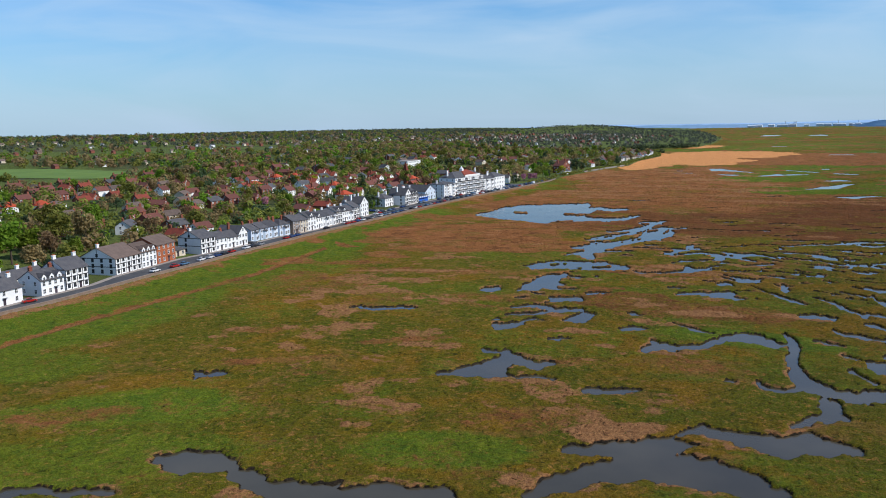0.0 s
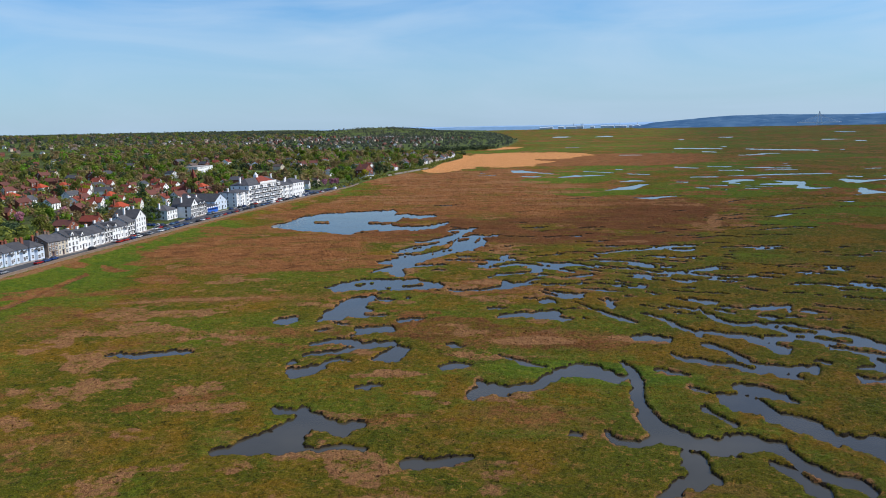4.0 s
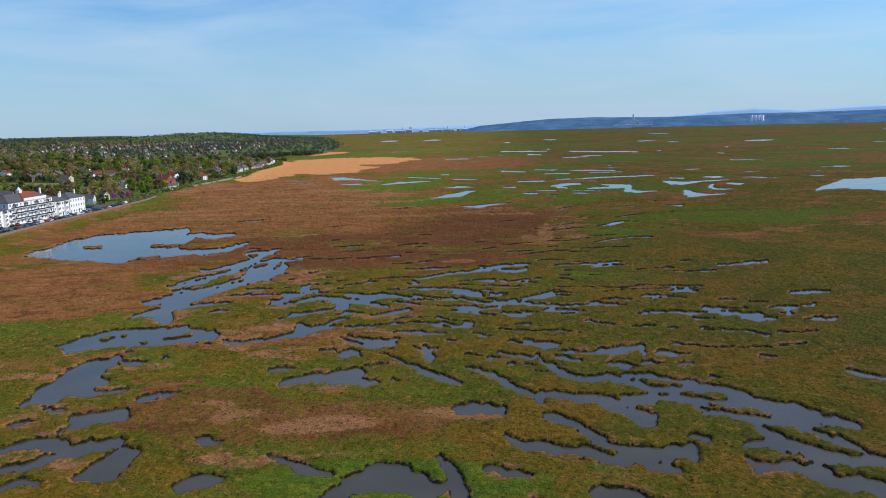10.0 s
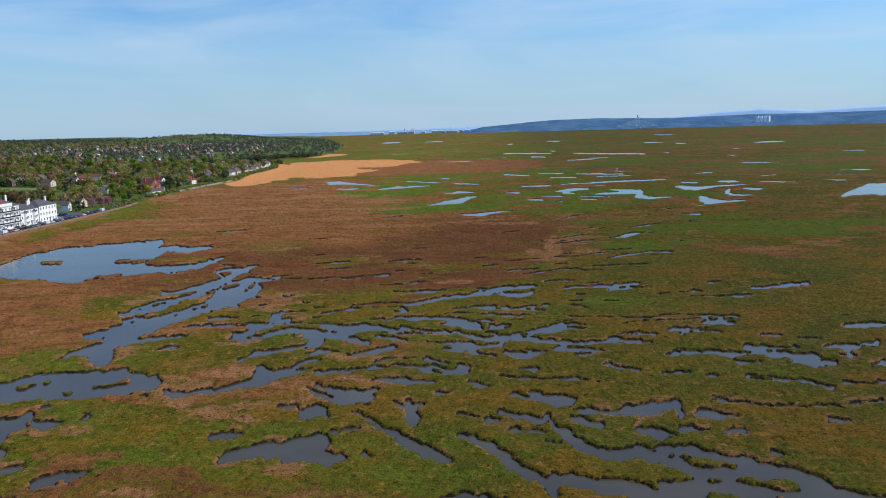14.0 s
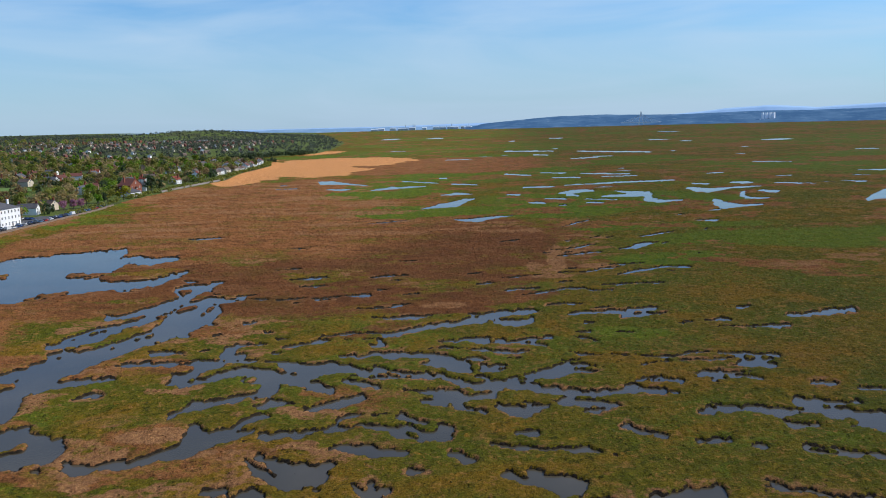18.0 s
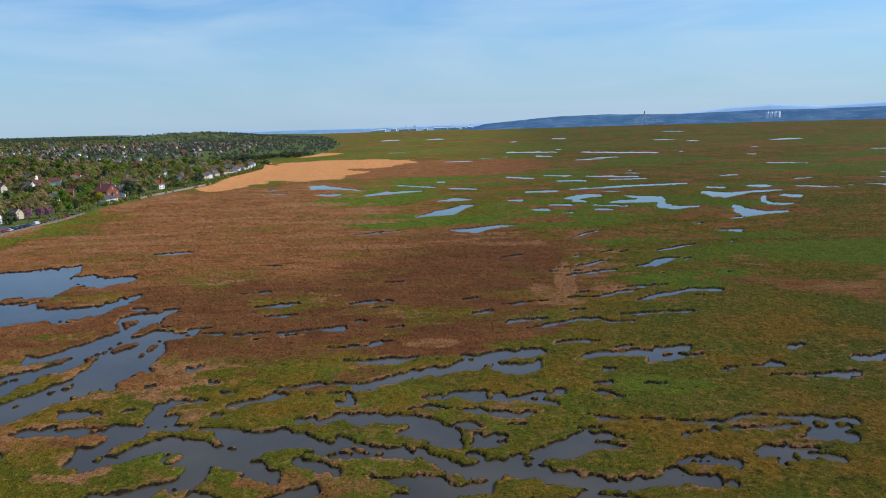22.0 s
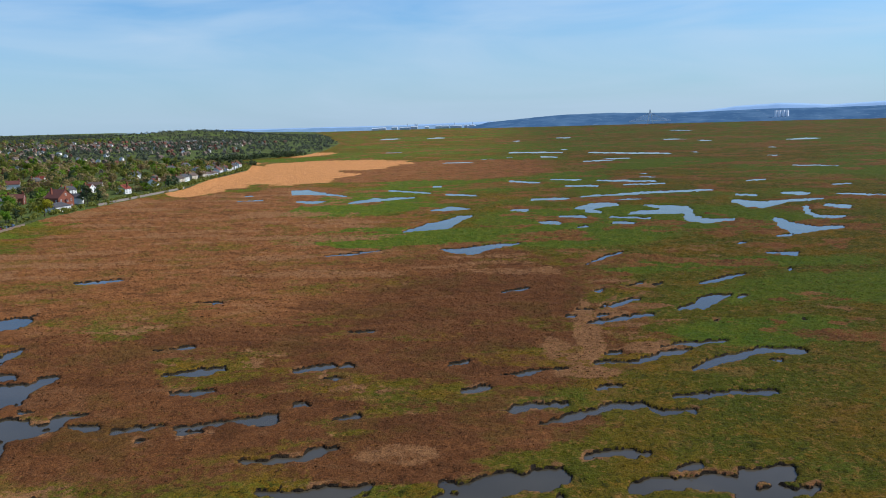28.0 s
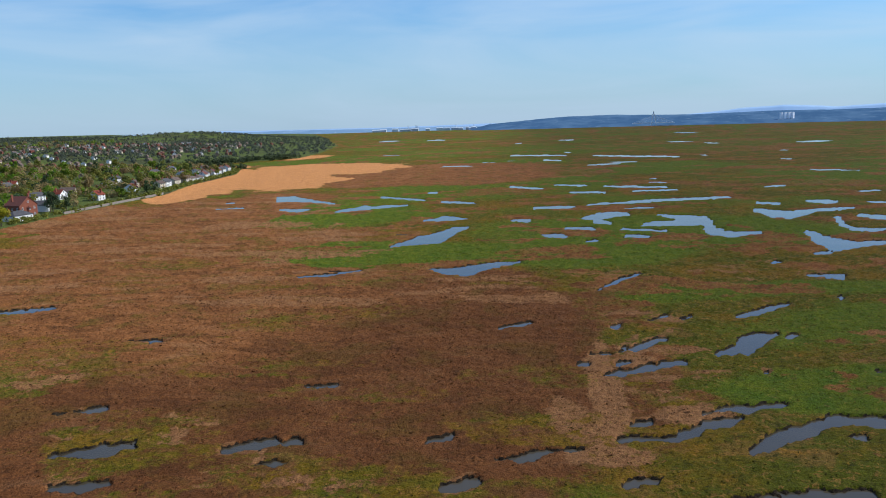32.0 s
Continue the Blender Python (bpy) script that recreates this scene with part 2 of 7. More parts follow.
M = {
    "ground": ground_material(),
    "water": water_material(),
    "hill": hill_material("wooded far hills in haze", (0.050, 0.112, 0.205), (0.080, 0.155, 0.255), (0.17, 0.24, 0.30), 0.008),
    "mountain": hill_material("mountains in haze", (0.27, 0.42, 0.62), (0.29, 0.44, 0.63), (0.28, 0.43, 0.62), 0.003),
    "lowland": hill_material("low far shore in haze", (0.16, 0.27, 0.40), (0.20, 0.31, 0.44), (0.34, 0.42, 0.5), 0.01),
    "asphalt": surface("asphalt", (0.060, 0.062, 0.068), (0.085, 0.086, 0.090), 0.9, 0.3, 3.0, 0.25, 0.01),
    "sandstone": surface("sandstone", (0.19, 0.135, 0.10), (0.27, 0.195, 0.145), 0.9, 0.8, 5.0, 0.4, 0.03),
    "flagstone": surface("pavement", (0.22, 0.19, 0.17), (0.30, 0.26, 0.23), 0.9, 0.6, 4.0, 0.3, 0.01),
    "white": surface("white painted render", (0.72, 0.72, 0.71), (0.80, 0.80, 0.79), 0.7, 0.4, 4.0, 0.10, 0.006),
    "cream": surface("cream painted render", (0.52, 0.44, 0.33), (0.60, 0.52, 0.40), 0.75, 0.4, 4.0, 0.15, 0.006),
    "paleblue": surface("pale blue painted render", (0.50, 0.58, 0.68), (0.58, 0.65, 0.74), 0.7, 0.4, 4.0, 0.1, 0.006),
    "brick": surface("red brick", (0.24, 0.080, 0.050), (0.19, 0.066, 0.042), 0.9, 0.7, 8.0, 0.3, 0.02),
    "orangebrick": surface("orange brick", (0.42, 0.125, 0.050), (0.36, 0.11, 0.05), 0.9, 0.7, 8.0, 0.3, 0.02),
    "slate": surface("grey slate", (0.060, 0.060, 0.068), (0.095, 0.090, 0.092), 0.7, 0.6, 5.0, 0.4, 0.03),
    "brownslate": surface("brown concrete tile", (0.105, 0.075, 0.062), (0.14, 0.10, 0.082), 0.85, 0.6, 5.0, 0.4, 0.03),
    "redtile": surface("red clay tile", (0.24, 0.046, 0.026), (0.15, 0.040, 0.026), 0.85, 0.6, 6.0, 0.35, 0.03),
    "brighttile": surface("bright orange clay tile", (0.42, 0.065, 0.026), (0.34, 0.060, 0.026), 0.85, 0.6, 6.0, 0.3, 0.03),
    "darktile": surface("dark red brown tile", (0.15, 0.052, 0.038), (0.115, 0.045, 0.036), 0.85, 0.6, 6.0, 0.4, 0.03),
    "timber": surface("black painted timber", (0.022, 0.022, 0.025), (0.035, 0.034, 0.035), 0.6, 1.0, 8.0, 0.2, 0.005),
    "frame": surface("white window frame", (0.78, 0.78, 0.78), (0.74, 0.74, 0.74), 0.5, 1.0, 8.0, 0.05, 0),
    "glass": surface("dark window glass", (0.025, 0.030, 0.038), (0.045, 0.052, 0.062), 0.08, 0.3, 1.0, 0.4, 0, 0, 0.6),
    "door": surface("painted door", (0.05, 0.04, 0.06), (0.08, 0.05, 0.05), 0.5, 1.0, 6.0, 0.6, 0),
    "bluepaint": surface("bright blue paint", (0.02, 0.10, 0.45), (0.03, 0.13, 0.50), 0.5, 1.0, 6.0, 0.15, 0),
    "metal": surface("grey painted metal", (0.20, 0.21, 0.22), (0.26, 0.27, 0.28), 0.45, 1.0, 6.0, 0.2, 0, 0.6),
    "tyre": surface("black rubber", (0.02, 0.02, 0.02), (0.03, 0.03, 0.03), 0.8, 2.0, 8.0, 0.2, 0),
    "bark": surface("bark", (0.10, 0.075, 0.052), (0.065, 0.050, 0.038), 0.95, 1.2, 6.0, 0.4, 0.05),
    "leaf_green": foliage("fresh green leaves", (0.141, 0.236, 0.021), (0.236, 0.349, 0.034)),
    "leaf_dark": foliage("dark evergreen leaves", (0.073, 0.110, 0.051), (0.115, 0.163, 0.067)),
    "leaf_olive": foliage("olive spring leaves", (0.189, 0.203, 0.038), (0.302, 0.302, 0.064)),
    "leaf_brown": foliage("brown budding twigs", (0.262, 0.181, 0.084), (0.357, 0.252, 0.120)),
    "leaf_yellow": foliage("yellow green leaves", (0.30, 0.29, 0.020), (0.42, 0.38, 0.030)),
    "leaf_pink": foliage("pink blossom", (0.50, 0.20, 0.28), (0.62, 0.32, 0.40)),
    # leaf colour cooled and paled to stand in for distance haze
    "woods": foliage("mixed hazy far woods", (0.113, 0.141, 0.099), (0.180, 0.194, 0.132), 0.02),
    "tuft": foliage("coarse marsh grass", (0.062, 0.060, 0.010), (0.125, 0.100, 0.020), 0.05, 0.2),
    "drytuft": foliage("dry brown rush", (0.110, 0.046, 0.018), (0.200, 0.088, 0.034), 0.05, 0.2),
}
CAR_PAINTS = [surface("car paint", c, c, 0.25, 1.0, 1.0, 0.05, 0, 0.3, 0.6) for c in ((0.75, 0.75, 0.76), (0.03, 0.03, 0.035), (0.30, 0.31, 0.33), (0.45, 0.02, 0.015), (0.02, 0.06, 0.20), (0.10, 0.20, 0.32))]

# ---- the lie of the land ----
TAB = np.random.default_rng(11).random((256, 256))


def vnoise(x, y):
    xi, yi = np.floor(x).astype(int), np.floor(y).astype(int)
    u, v = x - xi, y - yi
    u, v = u * u * (3 - 2 * u), v * v * (3 - 2 * v)
    a, b, c, d = (TAB[(xi + i) & 255, (yi + j) & 255] for i, j in ((0, 0), (1, 0), (0, 1), (1, 1)))
    return (a * (1 - u) + b * u) * (1 - v) + (c * (1 - u) + d * u) * v


def fbm(x, y, octaves=4, seed=0.0):
    total, size, out = 0.0, 1.0, 0.0
    for n in range(octaves):
        out = out + size * vnoise(x + 17.3 * n + seed, y - 9.1 * n + seed * 1.7)
        total, x, y, size = total + size, x * 2.03, y * 2.03, size * 0.5
    return out / total


def smooth(a, b, v):
    u = np.clip((np.asarray(v, float) - a) / (b - a), 0, 1)
    return u * u * (3 - 2 * u)


SHORE_Y = [-700, 60, 125, 149, 170, 192, 217, 245, 303, 366, 423, 486, 530, 600, 670, 700, 740, 830, 930, 1030, 1180, 1290, 1330, 1420, 1566, 1750, 2200, 3000, 4700]
SHORE_X = [-150, -203, -218, -219.5, -223.5, -227.5, -230, -235, -243, -249, -255, -260, -263, -264, -267, -271, -277, -277, -272, -290, -300, -330, -420, -420, -335, -345, -411, -620, -1100]


def shore(y):
    return np.interp(y, SHORE_Y, SHORE_X)


def land_height(x, y):
    """Height of the land s metres behind the shore."""
    s = np.maximum(shore(y) - x, 0.0)
    z = 1.9 + 2.5 * smooth(10, 90, s) + 7 * smooth(60, 420, s) + 24 * smooth(350, 1500, s) * (1 - 0.55 * smooth(1400, 2300, y))
    z = z + 23 * np.exp(-(((x + 1075) / 240) ** 2 + ((y - 2950) / 250) ** 2)) + 7 * np.exp(-(((x + 1750) / 380) ** 2 + ((y - 2300) / 400) ** 2))
    return z + 4.0 * (fbm(x / 260, y / 260, 3) - 0.5) * smooth(120, 500, s)


POOLS = []


def pool(stretch, turn, *nodes):
    """A pool or creek: nodes of x, y and width, drawn out by stretch along the direction turn, in degrees left of +y."""
    POOLS.append((stretch, radians(turn), nodes))


ISLES = []
DITCHES = []


def ditch(stretch, turn, *nodes):
    """A dry ditch grown over with straw."""
    DITCHES.append((stretch, radians(turn), nodes))


def isle(stretch, turn, *nodes):
    ISLES.append((stretch, radians(turn), nodes))

pool(8.2, 25, (-213.1, 426.6, 1.4), (-207.4, 429.6, 3.5), (-203.1, 440.1, 7.6), (-193.7, 446.8, 11), (-180.6, 449.4, 13), (-173.6, 467.1, 11), (-171.0, 491.4, 5.1), (-171.7, 506.2, 2))
pool(8.3, 20, (-162.8, 465.9, 7.2), (-158.6, 483.0, 2.2), (-146.8, 479.5, 2.4), (-139.4, 487.8, 1.2))
pool(7.5, 20, (-160.6, 425.5, 5.5), (-151.0, 428.1, 3.8), (-137.2, 426.9, 2.1), (-125.3, 431.2, 2.1), (-123.2, 455.6, 1.1))
isle(8.1, 26, (-198.6, 449.2, 0.89), (-190.7, 448.5, 1.2))
isle(7.9, 21, (-165.8, 448.0, 0.86), (-156.3, 449.0, 1.1), (-147.7, 450.1, 0.86), (-141.6, 455.5, 0.57))
isle(7.2, 23, (-156.7, 411.8, 0.79), (-148.2, 414.3, 0.79))
pool(4.8, 22, (-110.2, 300.9, 0.47), (-108.7, 305.2, 0.95), (-105.1, 310.2, 1.6), (-102.4, 317.8, 2), (-100.2, 327.4, 2), (-98.9, 336.3, 2.1), (-97.2, 345.1, 2.1), (-94.8, 352.9, 2.2), (-90.3, 361.1, 1.9), (-88.9, 368.2, 2.7), (-87.0, 377.5, 3.1), (-87.6, 389.7, 2))
pool(4.8, 23, (-108.0, 321.1, 1), (-106.8, 331.0, 1), (-104.6, 341.7, 0.89), (-100.6, 349.2, 0.91), (-96.0, 361.4, 0.94))
pool(5.7, 21, (-116.1, 353.9, 0.76), (-113.2, 366.7, 1.2), (-105.9, 372.8, 1.2), (-103.3, 390.7, 1.7), (-102.9, 401.7, 1.3), (-112.6, 420.6, 1.1), (-105.4, 426.5, 0.92))
pool(5.6, 18, (-97.3, 370.5, 1.6), (-98.1, 390.3, 2.9), (-95.3, 401.1, 1.7), (-90.9, 404.3, 1.1))
pool(2.6, 57, (-105.4, 51.4, 1), (-103.5, 53.4, 1.2), (-99.3, 55.3, 0.79))
pool(2.5, 54, (-97.8, 55.2, 0.79), (-94.5, 57.7, 1.2), (-90.6, 59.2, 0.96))
pool(2.6, 47, (-93.5, 71.9, 1.6), (-88.8, 73.1, 3.8), (-84.6, 75.2, 3.6), (-81.0, 75.5, 2))
pool(2.3, 38, (-79.0, 73.9, 1.4), (-75.4, 73.3, 2.9), (-70.8, 71.4, 2.8), (-64.1, 72.0, 3.2), (-58.1, 73.8, 3.5), (-53.2, 77.1, 3.5), (-48.2, 77.1, 3.5), (-43.9, 80.4, 3.8))
pool(3.6, 45, (-124.5, 110.8, 1.1), (-121.0, 111.9, 1.3), (-120.9, 115.4, 0.67))
pool(4.7, 34, (-134.3, 183.8, 0.52), (-127.2, 186.1, 0.86), (-115.7, 190.3, 0.68))
pool(2.4, 19, (-34.2, 105.2, 0.98), (-29.8, 109.6, 2.2), (-25.1, 110.5, 4), (-21.1, 109.8, 4.9), (-22.7, 102.6, 3.8), (-27.6, 97.8, 3.3), (-31.6, 91.2, 2.2), (-33.5, 87.0, 1.2))
pool(2.7, 8, (-21.8, 112.1, 4.4), (-18.2, 116.7, 3.1), (-15.8, 123.1, 2.8), (-11.2, 124.4, 2.6), (-6.5, 123.9, 2.3), (-2.0, 124.6, 3.6), (1.2, 127.6, 3.9), (5.7, 126.2, 2.5), (9.5, 126.0, 0.85))
pool(2.4, 10, (-19.9, 105.3, 4.8), (-13.8, 105.9, 5.7), (-7.9, 106.4, 4.7), (-2.6, 104.1, 3.2), (0.7, 103.0, 2.2))
isle(2.7, 11, (-18.8, 119.3, 1), (-15.6, 120.2, 2.1), (-10.4, 120.0, 1.4), (-6.8, 120.1, 0.82))
isle(2.3, 15, (-24.7, 95.3, 0.54), (-19.2, 96.7, 1.3), (-13.7, 98.6, 1.6), (-8.7, 98.3, 1.3))
pool(3.1, 4, (-1.8, 134.2, 0.67), (1.4, 140.0, 1.4), (2.8, 145.7, 3.6), (2.0, 149.6, 1.7), (5.3, 143.5, 0.94))
pool(3.4, 4, (-6.5, 169.3, 1.3), (-4.5, 163.6, 1.6), (-0.9, 158.2, 1.8), (2.5, 155.9, 1.5), (7.6, 156.0, 2), (12.1, 158.9, 1.8))
pool(2.7, 28, (-75.2, 134.7, 0.81), (-72.9, 136.7, 1.6), (-70.3, 139.8, 3.1), (-67.1, 141.9, 4.5), (-66.5, 147.5, 4.7), (-67.0, 153.4, 3.9), (-69.9, 158.1, 1.8))
pool(2.9, 27, (-75.1, 156.7, 0.91), (-72.3, 157.0, 0.9), (-68.8, 157.1, 1.6))
pool(2.8, 24, (-67.0, 153.4, 3.9), (-61.7, 151.5, 2.3), (-57.8, 150.3, 2.5), (-56.6, 152.7, 1.3), (-55.1, 154.2, 0.53))
pool(2.6, 25, (-65.6, 139.1, 2.6), (-63.3, 140.9, 2.4), (-58.6, 139.7, 0.79), (-54.4, 141.9, 0.6), (-51.0, 142.4, 0.59))
isle(2.6, 25, (-62.3, 144.3, 1.4), (-58.2, 143.6, 1.6))
pool(3.9, 36, (-133.0, 182.9, 0.44), (-128.1, 184.9, 0.74), (-120.4, 187.5, 0.87), (-114.6, 190.7, 0.73))
pool(3.2, 8, (-40.7, 175.2, 0.7), (-37.5, 178.5, 1.9), (-32.5, 179.5, 1.2), (-28.7, 182.6, 1.4), (-25.9, 189.2, 1.7), (-24.4, 194.1, 1.5), (-21.6, 196.8, 1.5), (-17.5, 195.1, 2), (-14.2, 192.4, 2), (-11.2, 192.2, 1.2))
pool(3.1, 14, (-40.5, 181.7, 0.72), (-38.6, 178.2, 1.4))
pool(2.8, -2, (-10.7, 200.4, 1), (-9.1, 192.7, 1.5), (-7.6, 185.9, 1.7), (-7.6, 179.1, 1.9), (-6.4, 173.0, 2), (-3.8, 165.8, 2.1), (-1.7, 160.1, 2.1), (2.1, 157.2, 1.8), (6.7, 157.2, 2), (10.8, 159.4, 2.1), (13.5, 158.7, 1.7), (16.7, 157.0, 1.8), (18.4, 153.1, 1.4), (20.5, 149.1, 1.6), (23.2, 145.9, 1.2), (27.4, 143.7, 1.5))
pool(2.6, 3, (-1.6, 159.2, 1.9), (-5.8, 154.4, 1.2), (-9.4, 155.1, 1.2), (-11.3, 157.1, 0.82))
pool(2.6, 7, (-17.8, 156.4, 0.41), (-15.9, 156.6, 0.51))
pool(2.9, -8, (9.7, 182.8, 1.7), (12.7, 180.7, 2.1), (15.6, 178.7, 1.9), (16.6, 173.3, 2.3), (19.7, 171.6, 2), (22.3, 169.3, 2.2), (24.5, 165.9, 2), (26.9, 164.3, 1.5), (30.1, 162.5, 2.1), (33.1, 161.4, 4.3))
pool(3.2, -5, (11.7, 190.4, 1.2), (15.9, 188.7, 1.5), (20.8, 185.2, 0.96))
pool(2.9, -3, (4.8, 175.4, 0.34), (7.2, 171.2, 0.67), (9.9, 167.4, 0.87))
pool(2.4, -1, (1.4, 152.0, 1.4), (2.9, 147.9, 4.2), (4.1, 143.2, 3.4), (0.4, 139.4, 1.5), (-1.6, 137.8, 0.72))
pool(2.4, -2, (4.1, 142.8, 1.9), (5.9, 142.1, 0.74))
isle(2.4, -0, (0.6, 144.6, 1.7), (1.0, 144.6, 1.7))
pool(2.4, -8, (14.9, 150.7, 0.59), (17.0, 147.4, 1.2), (19.0, 144.2, 2.1), (21.0, 141.7, 1.9))
pool(2.4, 16, (-41.8, 137.0, 1.5), (-39.1, 138.1, 1.9), (-36.2, 139.2, 1.7), (-33.7, 140.7, 0.76), (-32.1, 142.0, 0.38))
pool(2.8, 31, (-82.3, 180.3, 2.9), (-79.4, 181.7, 2.7), (-78.1, 185.3, 1.5), (-78.4, 189.3, 0.65), (-76.3, 191.8, 0.65), (-74.0, 192.4, 0.43))
pool(2.8, 34, (-86.5, 187.0, 1.3), (-85.6, 188.0, 0.87))
pool(3.0, 30, (-85.9, 193.5, 0.56), (-83.5, 195.6, 1.1), (-79.4, 197.8, 1.4), (-77.5, 201.2, 1.1), (-76.2, 202.9, 0.57))
pool(3.1, 28, (-89.4, 204.6, 0.6), (-86.8, 206.4, 1.4), (-82.4, 207.7, 1.9), (-77.9, 206.5, 2.3), (-74.0, 204.1, 2.3), (-72.2, 207.1, 1.9), (-69.4, 210.0, 1.2))
pool(3.3, 26, (-81.6, 212.8, 0.61), (-79.8, 215.2, 0.73), (-82.2, 219.0, 1.8), (-78.9, 220.8, 2.5), (-75.5, 222.6, 1.8), (-73.9, 222.9, 1))
pool(2.9, 25, (-68.5, 194.5, 0.86), (-66.4, 196.6, 3), (-65.0, 199.3, 3.3), (-64.6, 202.2, 2.4), (-63.8, 204.2, 1.1))
pool(3.4, 30, (-93.3, 216.1, 0.51), (-91.1, 217.5, 0.76), (-89.7, 219.0, 0.51))
pool(3.7, 32, (-108.8, 223.3, 1.4), (-107.6, 226.0, 1.9), (-106.0, 228.8, 1.7), (-105.0, 230.4, 0.69))
pool(3.8, 27, (-97.5, 226.8, 0.54), (-97.5, 232.0, 2.5), (-96.4, 237.5, 4.5), (-95.7, 244.3, 4.9), (-93.8, 249.0, 3.5), (-93.7, 256.6, 2.4), (-93.4, 261.5, 1.5))
pool(3.7, 26, (-92.4, 238.8, 2.5), (-89.2, 241.9, 1.7), (-87.7, 243.2, 0.71))
pool(4.0, 23, (-88.0, 257.6, 0.9), (-85.2, 258.1, 0.75))
pool(4.0, 22, (-83.0, 260.7, 0.45), (-82.0, 261.3, 0.45))
pool(3.5, 28, (-90.1, 224.5, 0.52), (-87.5, 224.8, 0.52))
pool(3.5, 22, (-74.6, 231.9, 1), (-71.8, 233.5, 1.3), (-69.2, 235.6, 0.66))
pool(2.9, 19, (-54.8, 209.1, 0.68), (-52.7, 209.4, 0.9), (-50.5, 208.8, 0.56))
pool(2.6, 19, (-50.7, 191.2, 1), (-49.2, 192.4, 1.6), (-46.9, 193.0, 1.4), (-45.2, 193.2, 0.81))
pool(2.4, 28, (-64.6, 173.0, 0.57), (-62.3, 174.6, 1.3), (-60.1, 175.4, 0.94))
pool(2.4, 12, (-39.8, 173.2, 2.1), (-39.1, 177.1, 2), (-37.4, 175.9, 1.3), (-34.6, 176.0, 1.4), (-32.4, 177.6, 1.3), (-29.4, 179.7, 1.4), (-27.3, 182.2, 1.5), (-25.8, 186.2, 1.5), (-24.5, 189.6, 1.1), (-23.5, 192.1, 1.9), (-20.9, 194.3, 2.6), (-16.9, 192.9, 2.7), (-12.6, 190.3, 1.9))
pool(2.3, 18, (-39.1, 177.1, 1.4), (-39.4, 182.0, 0.93))
pool(2.6, 13, (-40.7, 203.2, 0.32), (-37.6, 201.0, 0.52), (-33.8, 197.8, 1.2), (-29.9, 195.7, 0.6), (-26.2, 194.2, 0.59), (-23.9, 193.3, 0.78))
pool(3.1, 2, (-11.1, 226.2, 0.94), (-7.7, 226.9, 1.4), (-2.4, 226.2, 1.2))
pool(2.4, 3, (-12.4, 202.6, 0.41), (-10.4, 197.3, 0.99), (-8.6, 192.3, 1.3), (-7.3, 184.3, 1.6), (-7.2, 178.1, 1.8), (-7.1, 173.6, 1.7))
pool(2.4, 4, (-12.5, 189.8, 1.3), (-9.8, 192.7, 1.7))
pool(2.8, -7, (5.5, 223.3, 0.46), (9.2, 219.8, 0.91), (12.1, 214.8, 1.3), (13.7, 210.1, 1.5), (16.5, 207.1, 1.1), (19.3, 205.7, 1.5), (23.1, 204.9, 1.7), (28.4, 206.6, 1.5), (28.0, 203.0, 0.84))
pool(2.7, -4, (-1.9, 212.2, 0.33), (1.2, 208.5, 0.85), (5.3, 206.5, 1.9), (9.2, 205.4, 1.9), (13.1, 203.7, 1.9), (18.0, 203.2, 2.1), (21.9, 203.2, 1.7))
isle(2.7, -6, (13.3, 206.2, 0.42), (16.3, 205.4, 0.42))
isle(2.7, -5, (7.1, 203.4, 0.62), (10.1, 203.1, 0.62), (13.3, 200.9, 0.41))
pool(2.6, -9, (18.7, 201.5, 1), (22.2, 199.4, 0.81), (24.7, 198.2, 0.41))
pool(2.6, 0, (-4.6, 198.6, 0.5), (-1.9, 197.1, 0.89), (2.4, 196.1, 0.59))
pool(2.4, -8, (10.9, 190.2, 0.48), (12.5, 188.6, 1.9), (15.8, 186.9, 1.9), (18.9, 184.3, 1.7), (21.5, 182.1, 1.1))
pool(2.2, -6, (7.7, 184.5, 0.55), (9.5, 180.4, 2.7), (11.3, 177.5, 3), (13.6, 176.3, 2.1), (17.4, 174.9, 0.86))
pool(2.3, -3, (2.2, 187.7, 0.56), (4.8, 186.2, 0.37), (6.9, 184.5, 0.27), (10.3, 184.2, 0.18))
pool(2.9, -12, (29.9, 212.6, 0.89), (32.2, 210.5, 0.44))
pool(2.9, -17, (37.8, 208.7, 1.1), (41.2, 210.2, 1.6), (43.8, 208.8, 2), (47.1, 206.8, 1.8), (49.1, 204.0, 1.1))
pool(3.1, -17, (34.2, 227.6, 0.6), (40.4, 223.2, 0.95), (45.9, 219.8, 1.4), (51.7, 218.1, 0.94), (56.2, 219.1, 1.4), (58.7, 217.2, 0.71))
pool(3.0, -19, (46.9, 218.8, 0.59), (50.4, 214.0, 0.92), (53.7, 208.8, 1.1), (55.1, 206.0, 0.56))
pool(2.9, -19, (41.7, 215.8, 1.1), (43.4, 210.9, 2), (44.8, 207.3, 1.1), (47.2, 204.0, 1.5), (51.4, 202.4, 1.5), (56.2, 202.7, 1.3), (61.8, 200.9, 1.3))
pool(2.7, -19, (36.4, 203.1, 0.64), (37.6, 200.4, 1.9), (41.1, 199.6, 1.5), (45.0, 197.1, 2.3), (48.3, 193.5, 2), (51.9, 191.5, 2.4), (56.8, 189.3, 1.6))
isle(2.7, -17, (38.9, 196.8, 0.41), (42.1, 196.8, 0.41))
pool(2.3, -21, (40.9, 178.2, 0.55), (42.2, 176.3, 1.1), (45.0, 175.5, 0.73))
